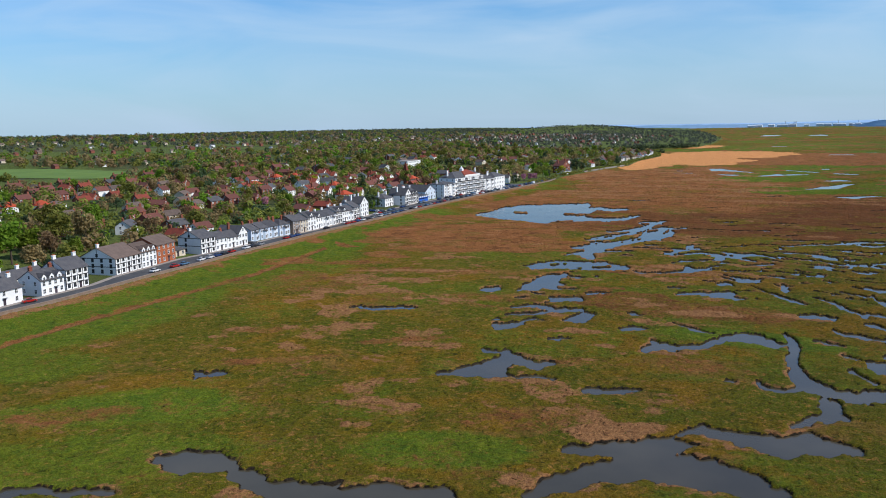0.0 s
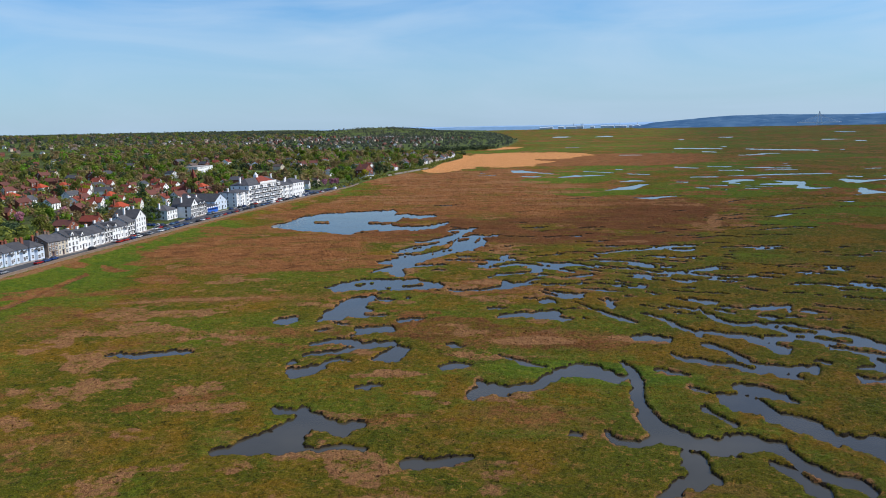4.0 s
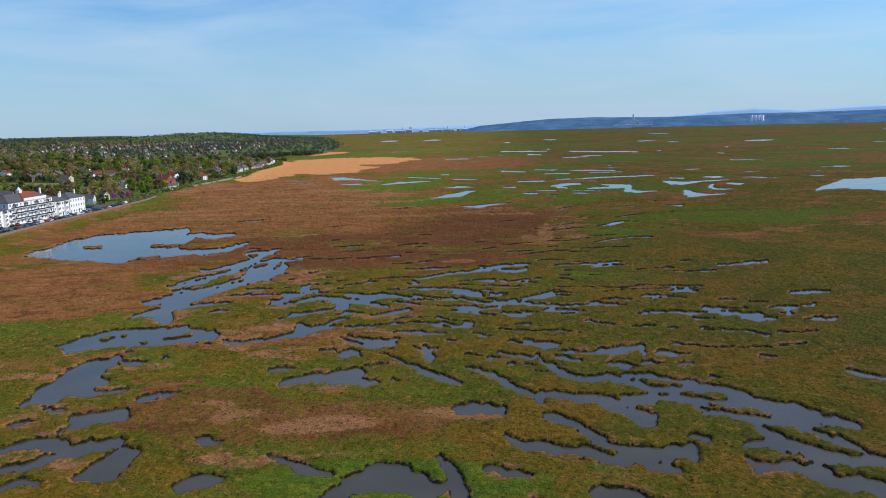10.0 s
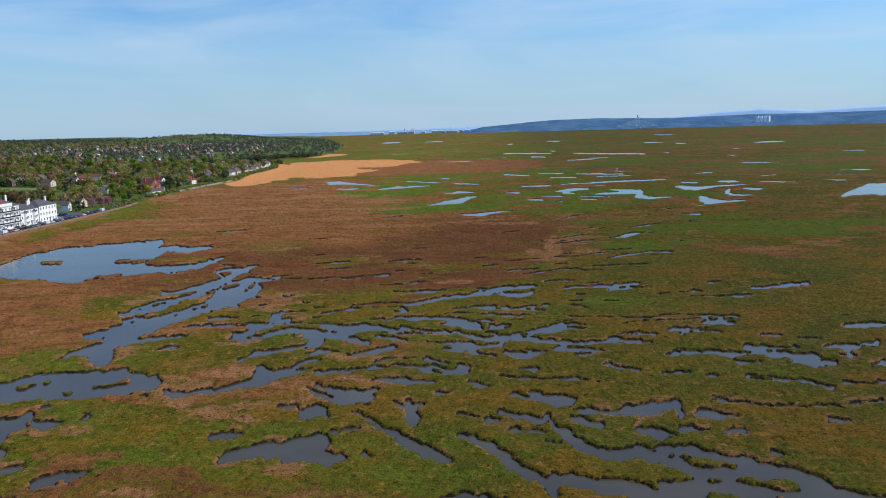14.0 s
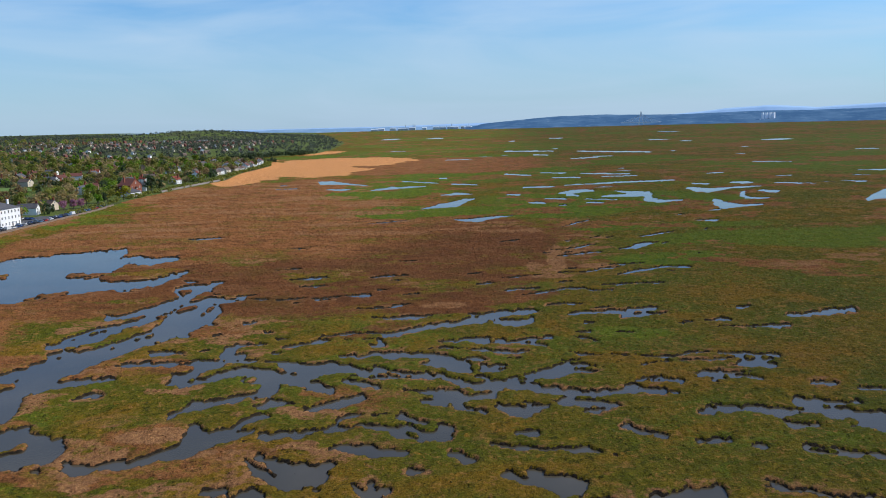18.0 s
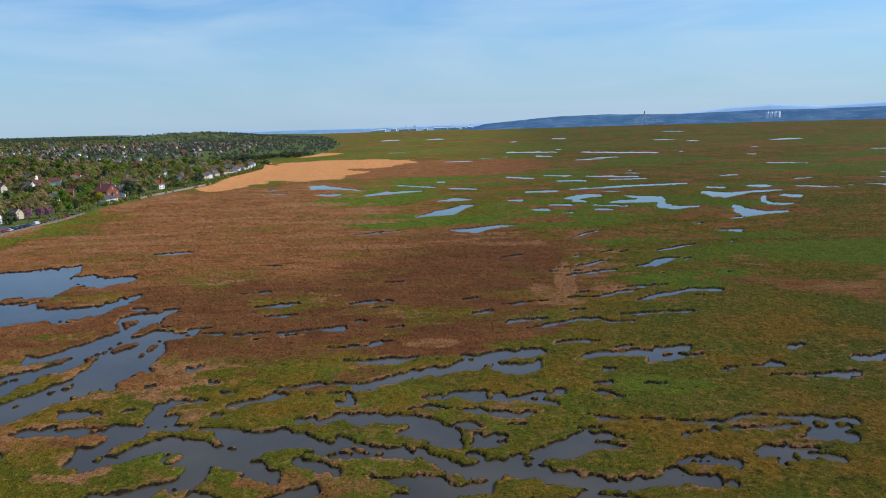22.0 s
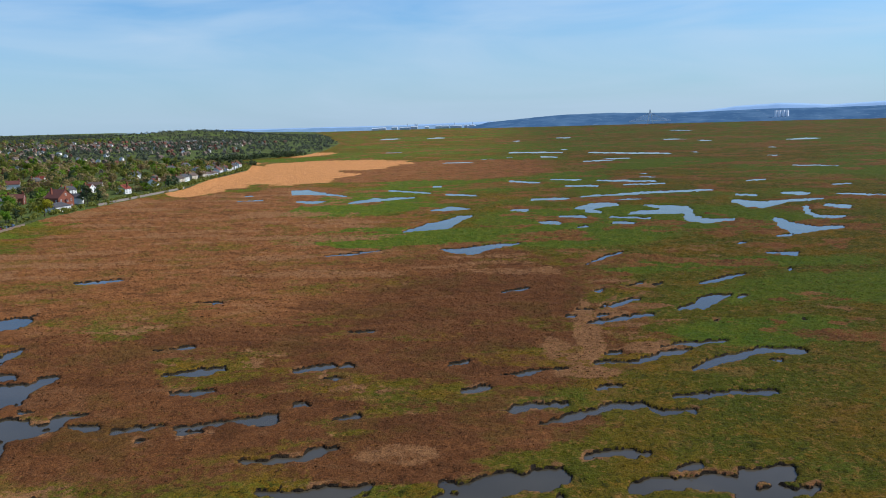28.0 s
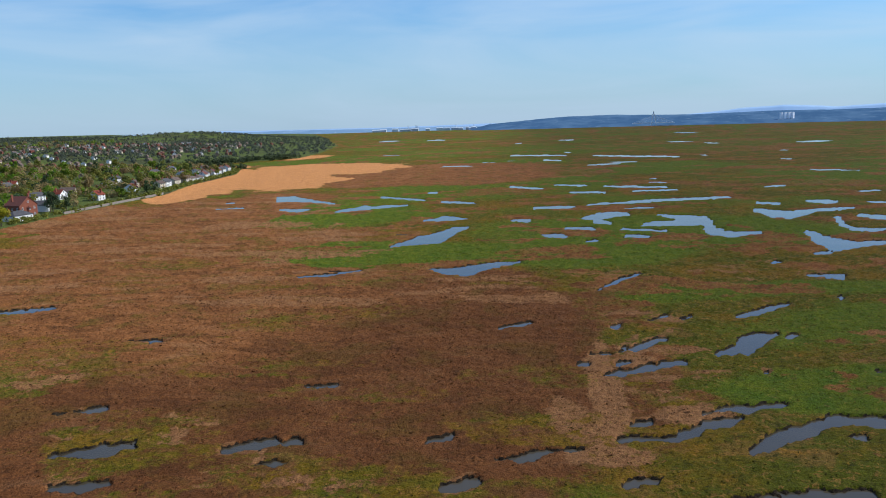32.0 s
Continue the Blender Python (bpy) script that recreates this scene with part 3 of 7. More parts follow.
pool(2.6, 33, (-79.2, 219.6, 2), (-77.5, 221.2, 2.4), (-75.0, 221.7, 2.2), (-74.0, 222.3, 1.2))
pool(2.7, 29, (-75.0, 231.4, 1.3), (-73.1, 232.8, 1.5), (-70.6, 233.8, 1.3), (-69.2, 234.6, 0.53))
pool(3.1, 33, (-94.0, 243.0, 0.71), (-89.8, 239.0, 3), (-89.4, 240.8, 1.6), (-88.1, 242.5, 0.46))
pool(2.9, 33, (-89.3, 235.6, 2), (-87.0, 235.1, 1.8), (-86.2, 236.4, 0.67), (-82.6, 236.4, 0.33), (-81.0, 237.5, 0.33))
pool(3.3, 32, (-98.6, 250.3, 1.5), (-96.5, 252.5, 3.2), (-94.9, 255.7, 3), (-93.9, 259.1, 2.5), (-94.3, 262.6, 1))
pool(3.3, 30, (-91.2, 258.4, 0.5), (-87.2, 256.4, 1.5), (-85.5, 257.7, 0.99))
pool(3.3, 28, (-82.5, 259.8, 0.5), (-81.6, 259.8, 0.37))
pool(3.5, 30, (-94.1, 266.5, 0.66), (-93.2, 267.7, 0.53))
pool(3.8, 28, (-112.3, 273.2, 0.85), (-110.2, 277.3, 2), (-106.8, 280.7, 3.4), (-100.6, 281.5, 4.5), (-94.3, 282.3, 4.8), (-89.2, 285.8, 3.7), (-82.4, 285.7, 2.2), (-80.7, 288.0, 0.7))
pool(3.6, 26, (-88.7, 276.3, 1.9), (-84.3, 277.9, 1.6), (-78.3, 279.1, 1.1))
isle(3.8, 30, (-106.8, 279.4, 0.43), (-104.6, 281.5, 0.72), (-102.4, 283.7, 0.43))
isle(3.7, 29, (-95.9, 276.4, 0.69), (-93.5, 276.7, 0.55))
isle(3.7, 26, (-89.7, 279.6, 0.41), (-86.0, 281.8, 0.55), (-84.1, 283.5, 0.55))
pool(2.9, 19, (-54.0, 251.1, 0.45), (-51.4, 251.7, 0.89), (-49.2, 252.3, 0.56))
pool(2.7, 16, (-48.9, 240.7, 0.52), (-46.9, 243.9, 1.5), (-43.4, 246.2, 2.3), (-39.1, 245.6, 3.4), (-35.7, 246.8, 3.8), (-33.6, 249.1, 2.6))
pool(2.6, 13, (-34.5, 243.4, 2.3), (-31.2, 242.1, 1.6), (-29.1, 242.9, 1))
pool(2.9, 11, (-33.7, 254.5, 0.33), (-28.4, 255.5, 0.33))
pool(2.6, 10, (-25.4, 243.5, 0.82), (-24.1, 243.0, 0.81))
pool(3.1, 14, (-46.4, 267.4, 0.48), (-42.6, 266.7, 0.71), (-40.1, 263.5, 1.9), (-37.6, 265.2, 1.9), (-35.3, 262.4, 0.92))
pool(3.3, 12, (-42.1, 280.0, 0.51), (-40.1, 279.5, 0.51), (-36.8, 275.8, 0.62), (-31.9, 275.8, 0.86), (-28.8, 278.2, 0.5))
pool(3.2, 11, (-35.0, 272.6, 0.97), (-31.0, 270.7, 1.2), (-29.0, 272.6, 0.72))
pool(3.0, 7, (-21.5, 270.6, 0.95), (-20.0, 265.2, 1.6), (-19.0, 260.0, 1.8), (-18.2, 255.8, 1.1))
pool(2.8, 8, (-31.3, 265.2, 0.47), (-27.7, 261.0, 0.45), (-24.1, 255.8, 0.55), (-20.4, 251.5, 1.1), (-16.7, 246.3, 2.1), (-13.9, 243.1, 2), (-11.3, 241.5, 1.4))
pool(2.2, 3, (-10.5, 223.8, 0.71), (-7.6, 225.3, 2), (-5.0, 224.9, 2.1), (-2.4, 224.0, 1.2))
pool(2.6, 1, (-10.5, 253.0, 0.32), (-7.8, 250.7, 0.42), (-4.6, 246.9, 0.82), (-2.6, 243.7, 1.2), (-1.1, 239.8, 0.98), (1.2, 236.6, 0.96), (3.9, 234.3, 1.3), (5.1, 230.4, 1.3))
pool(2.6, -13, (7.6, 252.2, 0.64), (11.3, 246.5, 1.4), (14.9, 243.8, 1.8), (19.9, 244.9, 1.8), (23.4, 243.3, 2.9), (27.1, 242.6, 3.7), (30.9, 238.9, 4.4), (35.1, 237.2, 4.4), (38.8, 234.7, 4.3), (42.1, 231.2, 4.3), (45.0, 227.4, 4.2), (48.0, 224.5, 4.2), (52.0, 221.3, 4.1))
pool(2.4, -7, (3.9, 233.3, 1.3), (7.6, 234.3, 1.7), (11.0, 232.7, 1.5), (15.4, 232.1, 2.1), (17.7, 229.5, 3.2), (19.9, 227.4, 3.7), (22.1, 225.0, 4.3), (23.0, 221.1, 4.4))
pool(2.4, -13, (21.7, 232.9, 2.3), (24.8, 230.7, 2.6), (29.5, 232.3, 2.3), (33.4, 230.8, 1.9), (35.8, 230.2, 1.5))
pool(2.3, -19, (34.8, 223.6, 0.92), (38.0, 223.3, 1.1), (41.9, 220.8, 1.3), (44.3, 219.0, 1.3))
isle(2.5, -9, (14.1, 240.7, 0.8), (17.1, 238.7, 2.2), (20.6, 237.5, 2.5), (24.9, 235.7, 1.2), (30.0, 234.6, 0.58))
isle(2.6, -13, (27.5, 242.1, 0.81), (30.1, 241.3, 1.6), (33.5, 239.9, 0.61))
isle(2.5, -16, (31.9, 235.1, 0.59), (35.1, 233.9, 1.4), (38.4, 233.1, 1.4), (40.2, 232.9, 0.59))
isle(2.7, -9, (21.2, 246.0, 0.31), (22.1, 246.0, 0.31))
isle(2.6, -10, (24.6, 244.4, 0.41), (26.3, 243.4, 0.41))
isle(2.3, -12, (21.2, 227.0, 0.37), (24.0, 226.5, 0.92), (24.8, 224.5, 1.4), (27.3, 226.5, 2.8), (29.5, 225.1, 3.3), (31.0, 221.3, 3.2))
isle(2.4, -18, (32.1, 227.2, 0.56), (35.7, 226.6, 0.75), (40.3, 225.7, 1.1), (43.1, 224.2, 1.1), (45.4, 221.9, 1.7))
pool(2.2, -4, (6.3, 220.8, 0.35), (7.5, 219.7, 0.86), (9.0, 219.4, 0.69))
pool(2.9, -1, (-3.5, 265.1, 0.34), (-0.7, 261.7, 0.9), (1.6, 260.3, 1.3), (4.1, 259.7, 1.1), (5.5, 262.3, 0.9))
pool(2.8, -3, (5.4, 261.6, 0.56), (7.2, 255.8, 0.87), (8.7, 252.8, 1.3))
pool(3.1, -2, (2.4, 275.1, 0.36), (5.9, 272.3, 0.95), (8.7, 270.8, 1.7), (11.0, 271.5, 0.95))
pool(3.0, -8, (9.6, 266.4, 0.46), (13.9, 265.0, 1.1), (18.2, 264.3, 1.1), (21.6, 265.0, 1.6), (26.2, 266.7, 2.3), (29.8, 268.5, 1.4), (29.4, 262.9, 0.92))
pool(3.0, -13, (33.2, 263.3, 1.2), (36.2, 262.2, 1.2), (39.5, 262.9, 0.46))
pool(2.9, -5, (9.8, 261.6, 0.34), (12.2, 258.4, 0.44), (14.8, 257.7, 0.88))
pool(2.8, -9, (21.3, 255.2, 1.1), (23.1, 253.7, 1.1), (26.6, 253.1, 0.65))
pool(2.9, -12, (28.0, 255.6, 0.88), (31.5, 254.9, 0.88), (32.8, 255.6, 0.44))
pool(2.9, -14, (35.6, 255.3, 0.55), (38.7, 255.6, 0.56))
pool(2.7, -16, (40.2, 244.5, 0.42), (41.7, 244.8, 0.42))
pool(3.1, -20, (54.9, 260.3, 0.59), (58.0, 260.2, 0.59))
pool(2.9, 3, (-11.2, 263.7, 0.34), (-7.1, 261.0, 0.34), (-3.8, 259.0, 0.33))
pool(2.8, -1, (-1.1, 255.2, 0.22), (4.6, 254.0, 0.21))
pool(2.7, -2, (3.0, 250.1, 0.21), (6.9, 248.7, 0.31))
pool(4.1, -20, (71.4, 308.8, 0.6), (76.0, 308.7, 1.2), (78.8, 309.1, 0.61))
pool(4.1, -22, (80.5, 311.8, 0.62), (83.8, 311.7, 0.62))
pool(3.9, -20, (72.3, 302.0, 0.59), (75.2, 301.4, 0.44))
pool(3.8, -23, (75.8, 294.6, 0.71), (79.8, 295.4, 1.2), (82.9, 294.4, 1.2))
pool(3.8, -17, (52.6, 306.1, 0.58), (57.2, 303.3, 1.2), (61.7, 301.2, 1.1), (63.0, 297.2, 1.7), (65.4, 294.8, 1.4), (68.9, 296.1, 0.57))
pool(3.8, -12, (36.2, 304.4, 0.43), (41.1, 305.3, 0.57), (46.8, 304.1, 0.43), (51.7, 302.5, 0.43))
pool(4.5, -21, (83.1, 328.6, 0.83), (87.7, 329.0, 1.2), (94.6, 330.1, 0.84))
pool(3.5, -17, (47.7, 286.9, 0.26), (54.3, 284.7, 0.26), (60.0, 280.4, 0.26), (61.8, 278.8, 0.39))
pool(3.6, -21, (65.0, 281.6, 0.26), (74.5, 282.3, 0.27))
pool(3.2, -18, (37.1, 271.3, 0.24), (45.4, 269.1, 0.24), (51.4, 267.3, 0.24), (59.2, 268.3, 0.25), (67.6, 270.4, 0.25))
pool(2.7, 26, (-71.8, 275.4, 1.4), (-69.7, 275.0, 1.2), (-66.2, 275.5, 0.81), (-62.1, 276.9, 1), (-58.9, 279.5, 1.4), (-56.5, 281.9, 2.3), (-55.1, 284.4, 3.1), (-55.5, 289.6, 3.2), (-57.6, 293.6, 1.7))
pool(2.7, 20, (-53.5, 287.0, 2.9), (-50.0, 288.3, 2.1), (-47.6, 290.5, 1.3), (-46.7, 292.4, 0.85))
pool(2.8, 19, (-52.5, 289.6, 1.1), (-50.3, 292.3, 1.1), (-49.4, 296.0, 1.1), (-48.0, 298.4, 0.88), (-46.2, 299.6, 0.55))
pool(2.7, 15, (-44.1, 289.7, 1.5), (-40.5, 290.6, 1.2), (-37.4, 290.4, 1.2), (-34.9, 292.6, 0.62), (-30.9, 293.2, 0.52), (-27.3, 295.7, 0.63))
pool(2.7, 19, (-46.5, 287.1, 0.62), (-45.3, 287.9, 0.62))
pool(2.5, 11, (-30.5, 284.1, 0.3), (-28.7, 284.9, 0.99), (-25.0, 283.3, 1.7), (-21.1, 282.4, 1.5), (-17.7, 282.0, 0.76))
pool(2.3, 7, (-15.9, 274.9, 0.55), (-13.7, 275.0, 0.73))
pool(2.4, 17, (-43.3, 278.7, 0.58), (-40.1, 274.4, 1.1), (-36.9, 271.1, 1.3), (-34.3, 271.4, 1.5), (-32.2, 273.5, 1.3), (-29.8, 275.0, 0.74))
pool(2.3, 16, (-34.6, 269.4, 1.4), (-31.8, 268.5, 0.89), (-29.1, 268.2, 0.53))
pool(2.3, 20, (-41.6, 266.7, 0.72), (-39.5, 266.7, 0.54))
pool(2.2, 12, (-23.7, 269.1, 0.53), (-21.8, 267.8, 0.87))
pool(2.2, 10, (-19.9, 269.2, 0.35), (-18.5, 268.4, 0.7))
pool(3.2, 20, (-64.8, 299.4, 0.46), (-63.3, 302.5, 1.2), (-61.4, 305.1, 1.6), (-58.3, 305.8, 1.2), (-56.9, 308.4, 0.94), (-54.1, 310.5, 0.71), (-51.3, 312.6, 1.4), (-50.0, 316.2, 2.2), (-50.9, 323.9, 2.5), (-55.3, 325.9, 2.3), (-59.8, 328.0, 1.8), (-63.0, 325.9, 1), (-64.1, 321.9, 1), (-67.1, 320.0, 1.5), (-70.1, 318.0, 1))
isle(3.3, 18, (-56.6, 321.9, 0.38), (-55.1, 323.1, 0.38))
pool(3.5, 22, (-74.0, 323.1, 0.65), (-71.5, 324.7, 1), (-69.7, 330.2, 1.6), (-67.3, 334.6, 1.6))
pool(3.2, 15, (-49.5, 323.1, 2.5), (-45.0, 320.0, 1.5), (-40.6, 317.0, 1.7), (-36.5, 314.5, 1.2))
pool(3.4, 13, (-52.0, 332.3, 1.6), (-47.5, 330.1, 2.3), (-43.7, 330.1, 2.1), (-40.3, 332.2, 1.3), (-36.0, 330.0, 1.3), (-31.8, 327.9, 0.63))
pool(3.0, 13, (-39.6, 303.4, 0.45), (-36.7, 305.3, 0.9), (-33.7, 306.6, 1.6), (-30.8, 309.3, 1.8), (-29.5, 311.0, 0.92))
pool(3.0, 17, (-50.1, 305.2, 0.46), (-47.7, 306.5, 1.1), (-44.1, 307.9, 0.92), (-42.2, 309.2, 0.35))
pool(3.3, 8, (-30.6, 332.2, 0.51), (-26.8, 327.9, 0.5), (-22.7, 325.1, 0.49), (-14.8, 323.9, 0.73))
pool(3.2, 11, (-35.4, 320.8, 0.73), (-31.5, 319.2, 0.96), (-27.6, 317.0, 0.71))
pool(3.3, 11, (-35.0, 324.7, 0.37), (-29.5, 325.5, 0.5))
pool(3.0, 7, (-22.0, 314.9, 0.35), (-14.0, 313.8, 0.35))
pool(2.9, 6, (-17.2, 307.7, 0.45), (-13.4, 306.8, 1.3))
pool(2.8, 9, (-32.1, 299.2, 0.43), (-28.1, 300.4, 0.32), (-22.8, 300.5, 0.43), (-18.3, 298.4, 0.63), (-15.9, 295.6, 0.62))
pool(2.6, 7, (-19.3, 294.2, 0.83), (-16.5, 292.0, 1), (-14.3, 289.4, 1.6), (-12.0, 290.2, 2.4))
pool(2.6, 9, (-26.1, 294.9, 0.84), (-21.7, 292.8, 0.82), (-18.2, 289.4, 0.6), (-15.1, 287.6, 0.79))
pool(3.9, 31, (-113.6, 323.1, 2), (-110.0, 326.0, 2.3), (-108.5, 332.5, 2.6), (-106.9, 337.1, 2.4), (-103.2, 340.9, 2.1), (-100.5, 346.9, 2.1))
pool(3.8, 30, (-105.6, 310.6, 1.6), (-105.3, 316.1, 1.9), (-105.0, 321.9, 2.5), (-102.8, 327.3, 2.5), (-102.1, 333.4, 2), (-99.6, 339.4, 1.8), (-97.1, 345.8, 1.8))
pool(3.6, 30, (-101.5, 316.1, 1.9), (-98.2, 319.1, 1.4), (-91.4, 320.7, 0.81), (-86.9, 321.9, 0.53))
pool(3.4, 33, (-98.3, 299.0, 3.5), (-100.5, 307.1, 3.1), (-103.1, 312.4, 2.1))
pool(4.3, 29, (-115.4, 351.3, 0.96), (-112.2, 355.1, 1.6), (-108.0, 359.0, 1.6))
pool(3.4, 29, (-88.8, 308.2, 0.63), (-87.2, 310.3, 0.64), (-84.5, 312.1, 0.38))
pool(3.7, 24, (-91.3, 332.4, 0.42), (-85.9, 333.8, 0.56), (-78.1, 334.6, 0.55), (-73.5, 336.9, 0.69))
pool(3.0, 33, (-89.8, 285.6, 0.92), (-86.2, 286.4, 1.1), (-82.3, 287.0, 0.68))
pool(2.8, 33, (-85.7, 279.0, 2.6), (-83.2, 279.7, 2.6), (-80.8, 280.7, 1.3))
pool(2.7, 33, (-80.9, 274.5, 0.42), (-75.6, 273.5, 0.31))
pool(3.4, 4, (-15.9, 336.5, 2.3), (-13.0, 334.2, 2.3), (-10.3, 332.1, 1.8))
pool(3.3, 2, (-6.5, 330.8, 1), (-3.4, 331.2, 1), (-1.2, 331.6, 0.5))
pool(3.1, -0, (-14.7, 323.1, 0.48), (-11.4, 320.0, 0.95), (-7.7, 316.3, 1.2), (-4.3, 318.2, 1.6), (-0.9, 320.0, 1.9), (1.5, 317.1, 1.9), (6.0, 315.7, 1.4), (10.4, 313.9, 1.2), (17.0, 312.9, 0.92), (19.8, 313.6, 0.69))
pool(3.3, -2, (-0.9, 323.1, 0.72), (2.7, 324.6, 0.97), (5.1, 325.8, 1.7), (8.8, 328.6, 2.2), (11.4, 331.1, 1.8), (13.9, 332.0, 1.3), (18.1, 331.1, 0.76))
pool(3.0, 4, (-13.7, 311.1, 2.7), (-10.8, 310.7, 2), (-7.5, 311.1, 1.1), (-4.2, 312.1, 0.91))
pool(2.8, -0, (-2.9, 305.6, 0.66), (-0.2, 303.7, 1.7), (2.4, 303.1, 1.9), (5.1, 304.7, 1.3), (6.5, 305.6, 0.44))
pool(2.8, 3, (-11.0, 306.1, 0.33), (-8.2, 304.0, 0.65), (-5.2, 302.4, 0.65))
pool(2.9, -5, (7.4, 308.5, 0.45), (10.1, 308.9, 1.6), (14.2, 307.0, 1.3), (18.5, 307.0, 0.67), (20.5, 306.4, 0.44))
pool(2.8, -6, (13.7, 303.2, 0.65), (16.0, 303.3, 0.65), (17.9, 303.9, 0.44))
pool(3.1, -8, (19.2, 313.6, 0.69), (22.8, 315.7, 1.6), (27.1, 315.0, 1.4), (31.8, 313.7, 0.7))
pool(3.2, -10, (27.2, 323.1, 0.49), (30.7, 323.1, 0.73), (34.3, 320.8, 0.97))
pool(3.4, -15, (44.2, 326.9, 0.51), (50.1, 327.3, 0.64))
pool(3.5, -16, (48.9, 333.9, 0.66), (52.7, 334.7, 0.93), (56.8, 336.4, 0.54))
pool(3.3, -13, (38.9, 326.6, 0.63), (43.8, 327.7, 0.38))
pool(3.2, -14, (41.0, 321.9, 0.61), (43.1, 322.3, 0.49))
pool(3.1, -20, (53.5, 309.2, 0.82), (56.5, 308.9, 0.82), (60.1, 307.6, 0.47), (64.3, 308.0, 0.48))
pool(2.9, -15, (34.4, 302.8, 0.33), (38.6, 303.5, 0.78), (40.8, 304.4, 1.1), (44.6, 303.2, 0.67), (50.0, 301.2, 0.45))
pool(3.0, -21, (51.5, 304.5, 0.46), (55.6, 303.3, 0.91), (60.1, 302.2, 1.6), (62.5, 300.8, 1.8), (65.6, 299.4, 1.8))
pool(2.9, -22, (58.9, 296.6, 0.55), (62.1, 297.4, 0.67))
pool(2.8, -19, (47.8, 297.5, 0.33), (50.3, 296.2, 0.65), (52.6, 295.9, 0.87))
pool(2.6, -9, (19.7, 295.5, 0.21), (21.8, 293.1, 0.51), (24.4, 291.3, 0.81), (26.4, 291.1, 0.61))
pool(2.6, -13, (31.5, 289.1, 0.61), (33.2, 288.7, 0.91), (36.0, 288.7, 0.81))
pool(2.6, -16, (39.0, 286.4, 0.6), (41.3, 286.4, 0.61))
pool(2.6, -1, (0.8, 292.0, 0.4), (4.2, 291.8, 0.61))
pool(2.5, -2, (-3.5, 286.6, 0.29), (1.2, 284.9, 0.48), (6.8, 284.6, 0.58), (12.3, 284.7, 0.48), (16.7, 282.7, 0.29))
pool(2.4, 4, (-9.8, 282.1, 1.1), (-7.4, 280.6, 1.5), (-6.0, 279.9, 0.75))
pool(2.6, 5, (-12.2, 292.9, 2), (-10.9, 293.7, 0.82))
pool(2.2, -2, (-1.0, 275.3, 0.27), (1.6, 272.9, 0.53), (4.5, 271.3, 1.2), (7.7, 269.1, 1.7), (10.3, 269.9, 1.1))
pool(2.6, -22, (48.4, 285.1, 0.2), (52.9, 282.9, 0.2), (57.6, 280.4, 0.2))
pool(3.3, -20, (60.3, 320.1, 0.5), (64.0, 319.7, 0.5))
pool(3.3, -23, (68.2, 316.6, 0.5), (72.8, 316.6, 0.63))
pool(4.2, 29, (-116.1, 379.6, 1.7), (-112.0, 381.7, 1.7), (-109.2, 386.1, 2), (-106.2, 390.6, 2.7), (-105.8, 397.9, 2.4), (-104.0, 403.0, 2.2), (-103.6, 411.2, 1.6), (-104.8, 422.0, 2.3), (-103.6, 428.4, 1.7), (-101.5, 433.0, 1))
pool(3.8, 27, (-95.0, 365.9, 3.4), (-95.4, 373.4, 3.8), (-94.8, 379.5, 5), (-94.0, 385.9, 4.5), (-92.8, 390.5, 2.9), (-93.4, 397.7, 1.8), (-91.4, 401.2, 1.5), (-86.9, 404.3, 0.75), (-84.4, 405.3, 0.6))
isle(3.9, 28, (-99.3, 388.2, 1.2), (-97.3, 392.4, 1.2), (-96.1, 394.3, 0.73))
pool(3.4, 30, (-95.0, 365.9, 3.4), (-89.1, 361.7, 2.3), (-85.3, 359.0, 1.7))
pool(3.3, 33, (-97.9, 351.1, 1.2), (-96.4, 354.1, 1.5), (-93.2, 356.4, 1.7), (-92.1, 360.7, 2.8))
pool(3.2, 32, (-93.0, 354.2, 0.99), (-89.9, 354.8, 0.98))
pool(3.2, 34, (-97.0, 349.6, 1.2), (-93.3, 349.0, 0.97))
pool(3.6, 33, (-107.3, 367.7, 0.81), (-105.9, 369.6, 1.1), (-103.9, 371.5, 1.4))
pool(3.4, 27, (-83.3, 370.7, 0.78), (-81.8, 371.4, 0.52))
pool(3.4, 24, (-73.7, 372.2, 0.77), (-71.1, 374.1, 0.64))
pool(3.1, 22, (-64.5, 362.1, 0.72), (-63.1, 362.1, 0.48))
pool(3.0, 22, (-59.8, 355.0, 0.46), (-57.8, 355.6, 0.68))
pool(2.8, 23, (-56.8, 342.4, 0.64), (-56.0, 343.0, 0.42))
pool(3.2, 27, (-77.6, 358.7, 0.48), (-76.3, 359.7, 0.48))
pool(3.0, 32, (-86.7, 341.8, 0.92), (-83.9, 342.4, 1.1), (-79.8, 342.7, 1.1))
pool(2.9, 26, (-61.2, 350.7, 0.67), (-64.1, 349.8, 1.3), (-68.4, 349.8, 1.6), (-68.7, 346.9, 2.2), (-68.4, 342.8, 2.6), (-68.7, 340.2, 1.9), (-64.8, 339.5, 1.9), (-64.4, 342.1, 0.86))
pool(2.9, 28, (-75.3, 344.1, 0.45), (-72.9, 344.7, 0.67))
pool(2.8, 30, (-86.1, 332.5, 1.3), (-81.6, 333.3, 1.5), (-76.7, 333.4, 0.85), (-72.6, 334.9, 0.64), (-69.0, 335.7, 0.63), (-64.1, 335.7, 0.83), (-59.5, 336.5, 0.52))
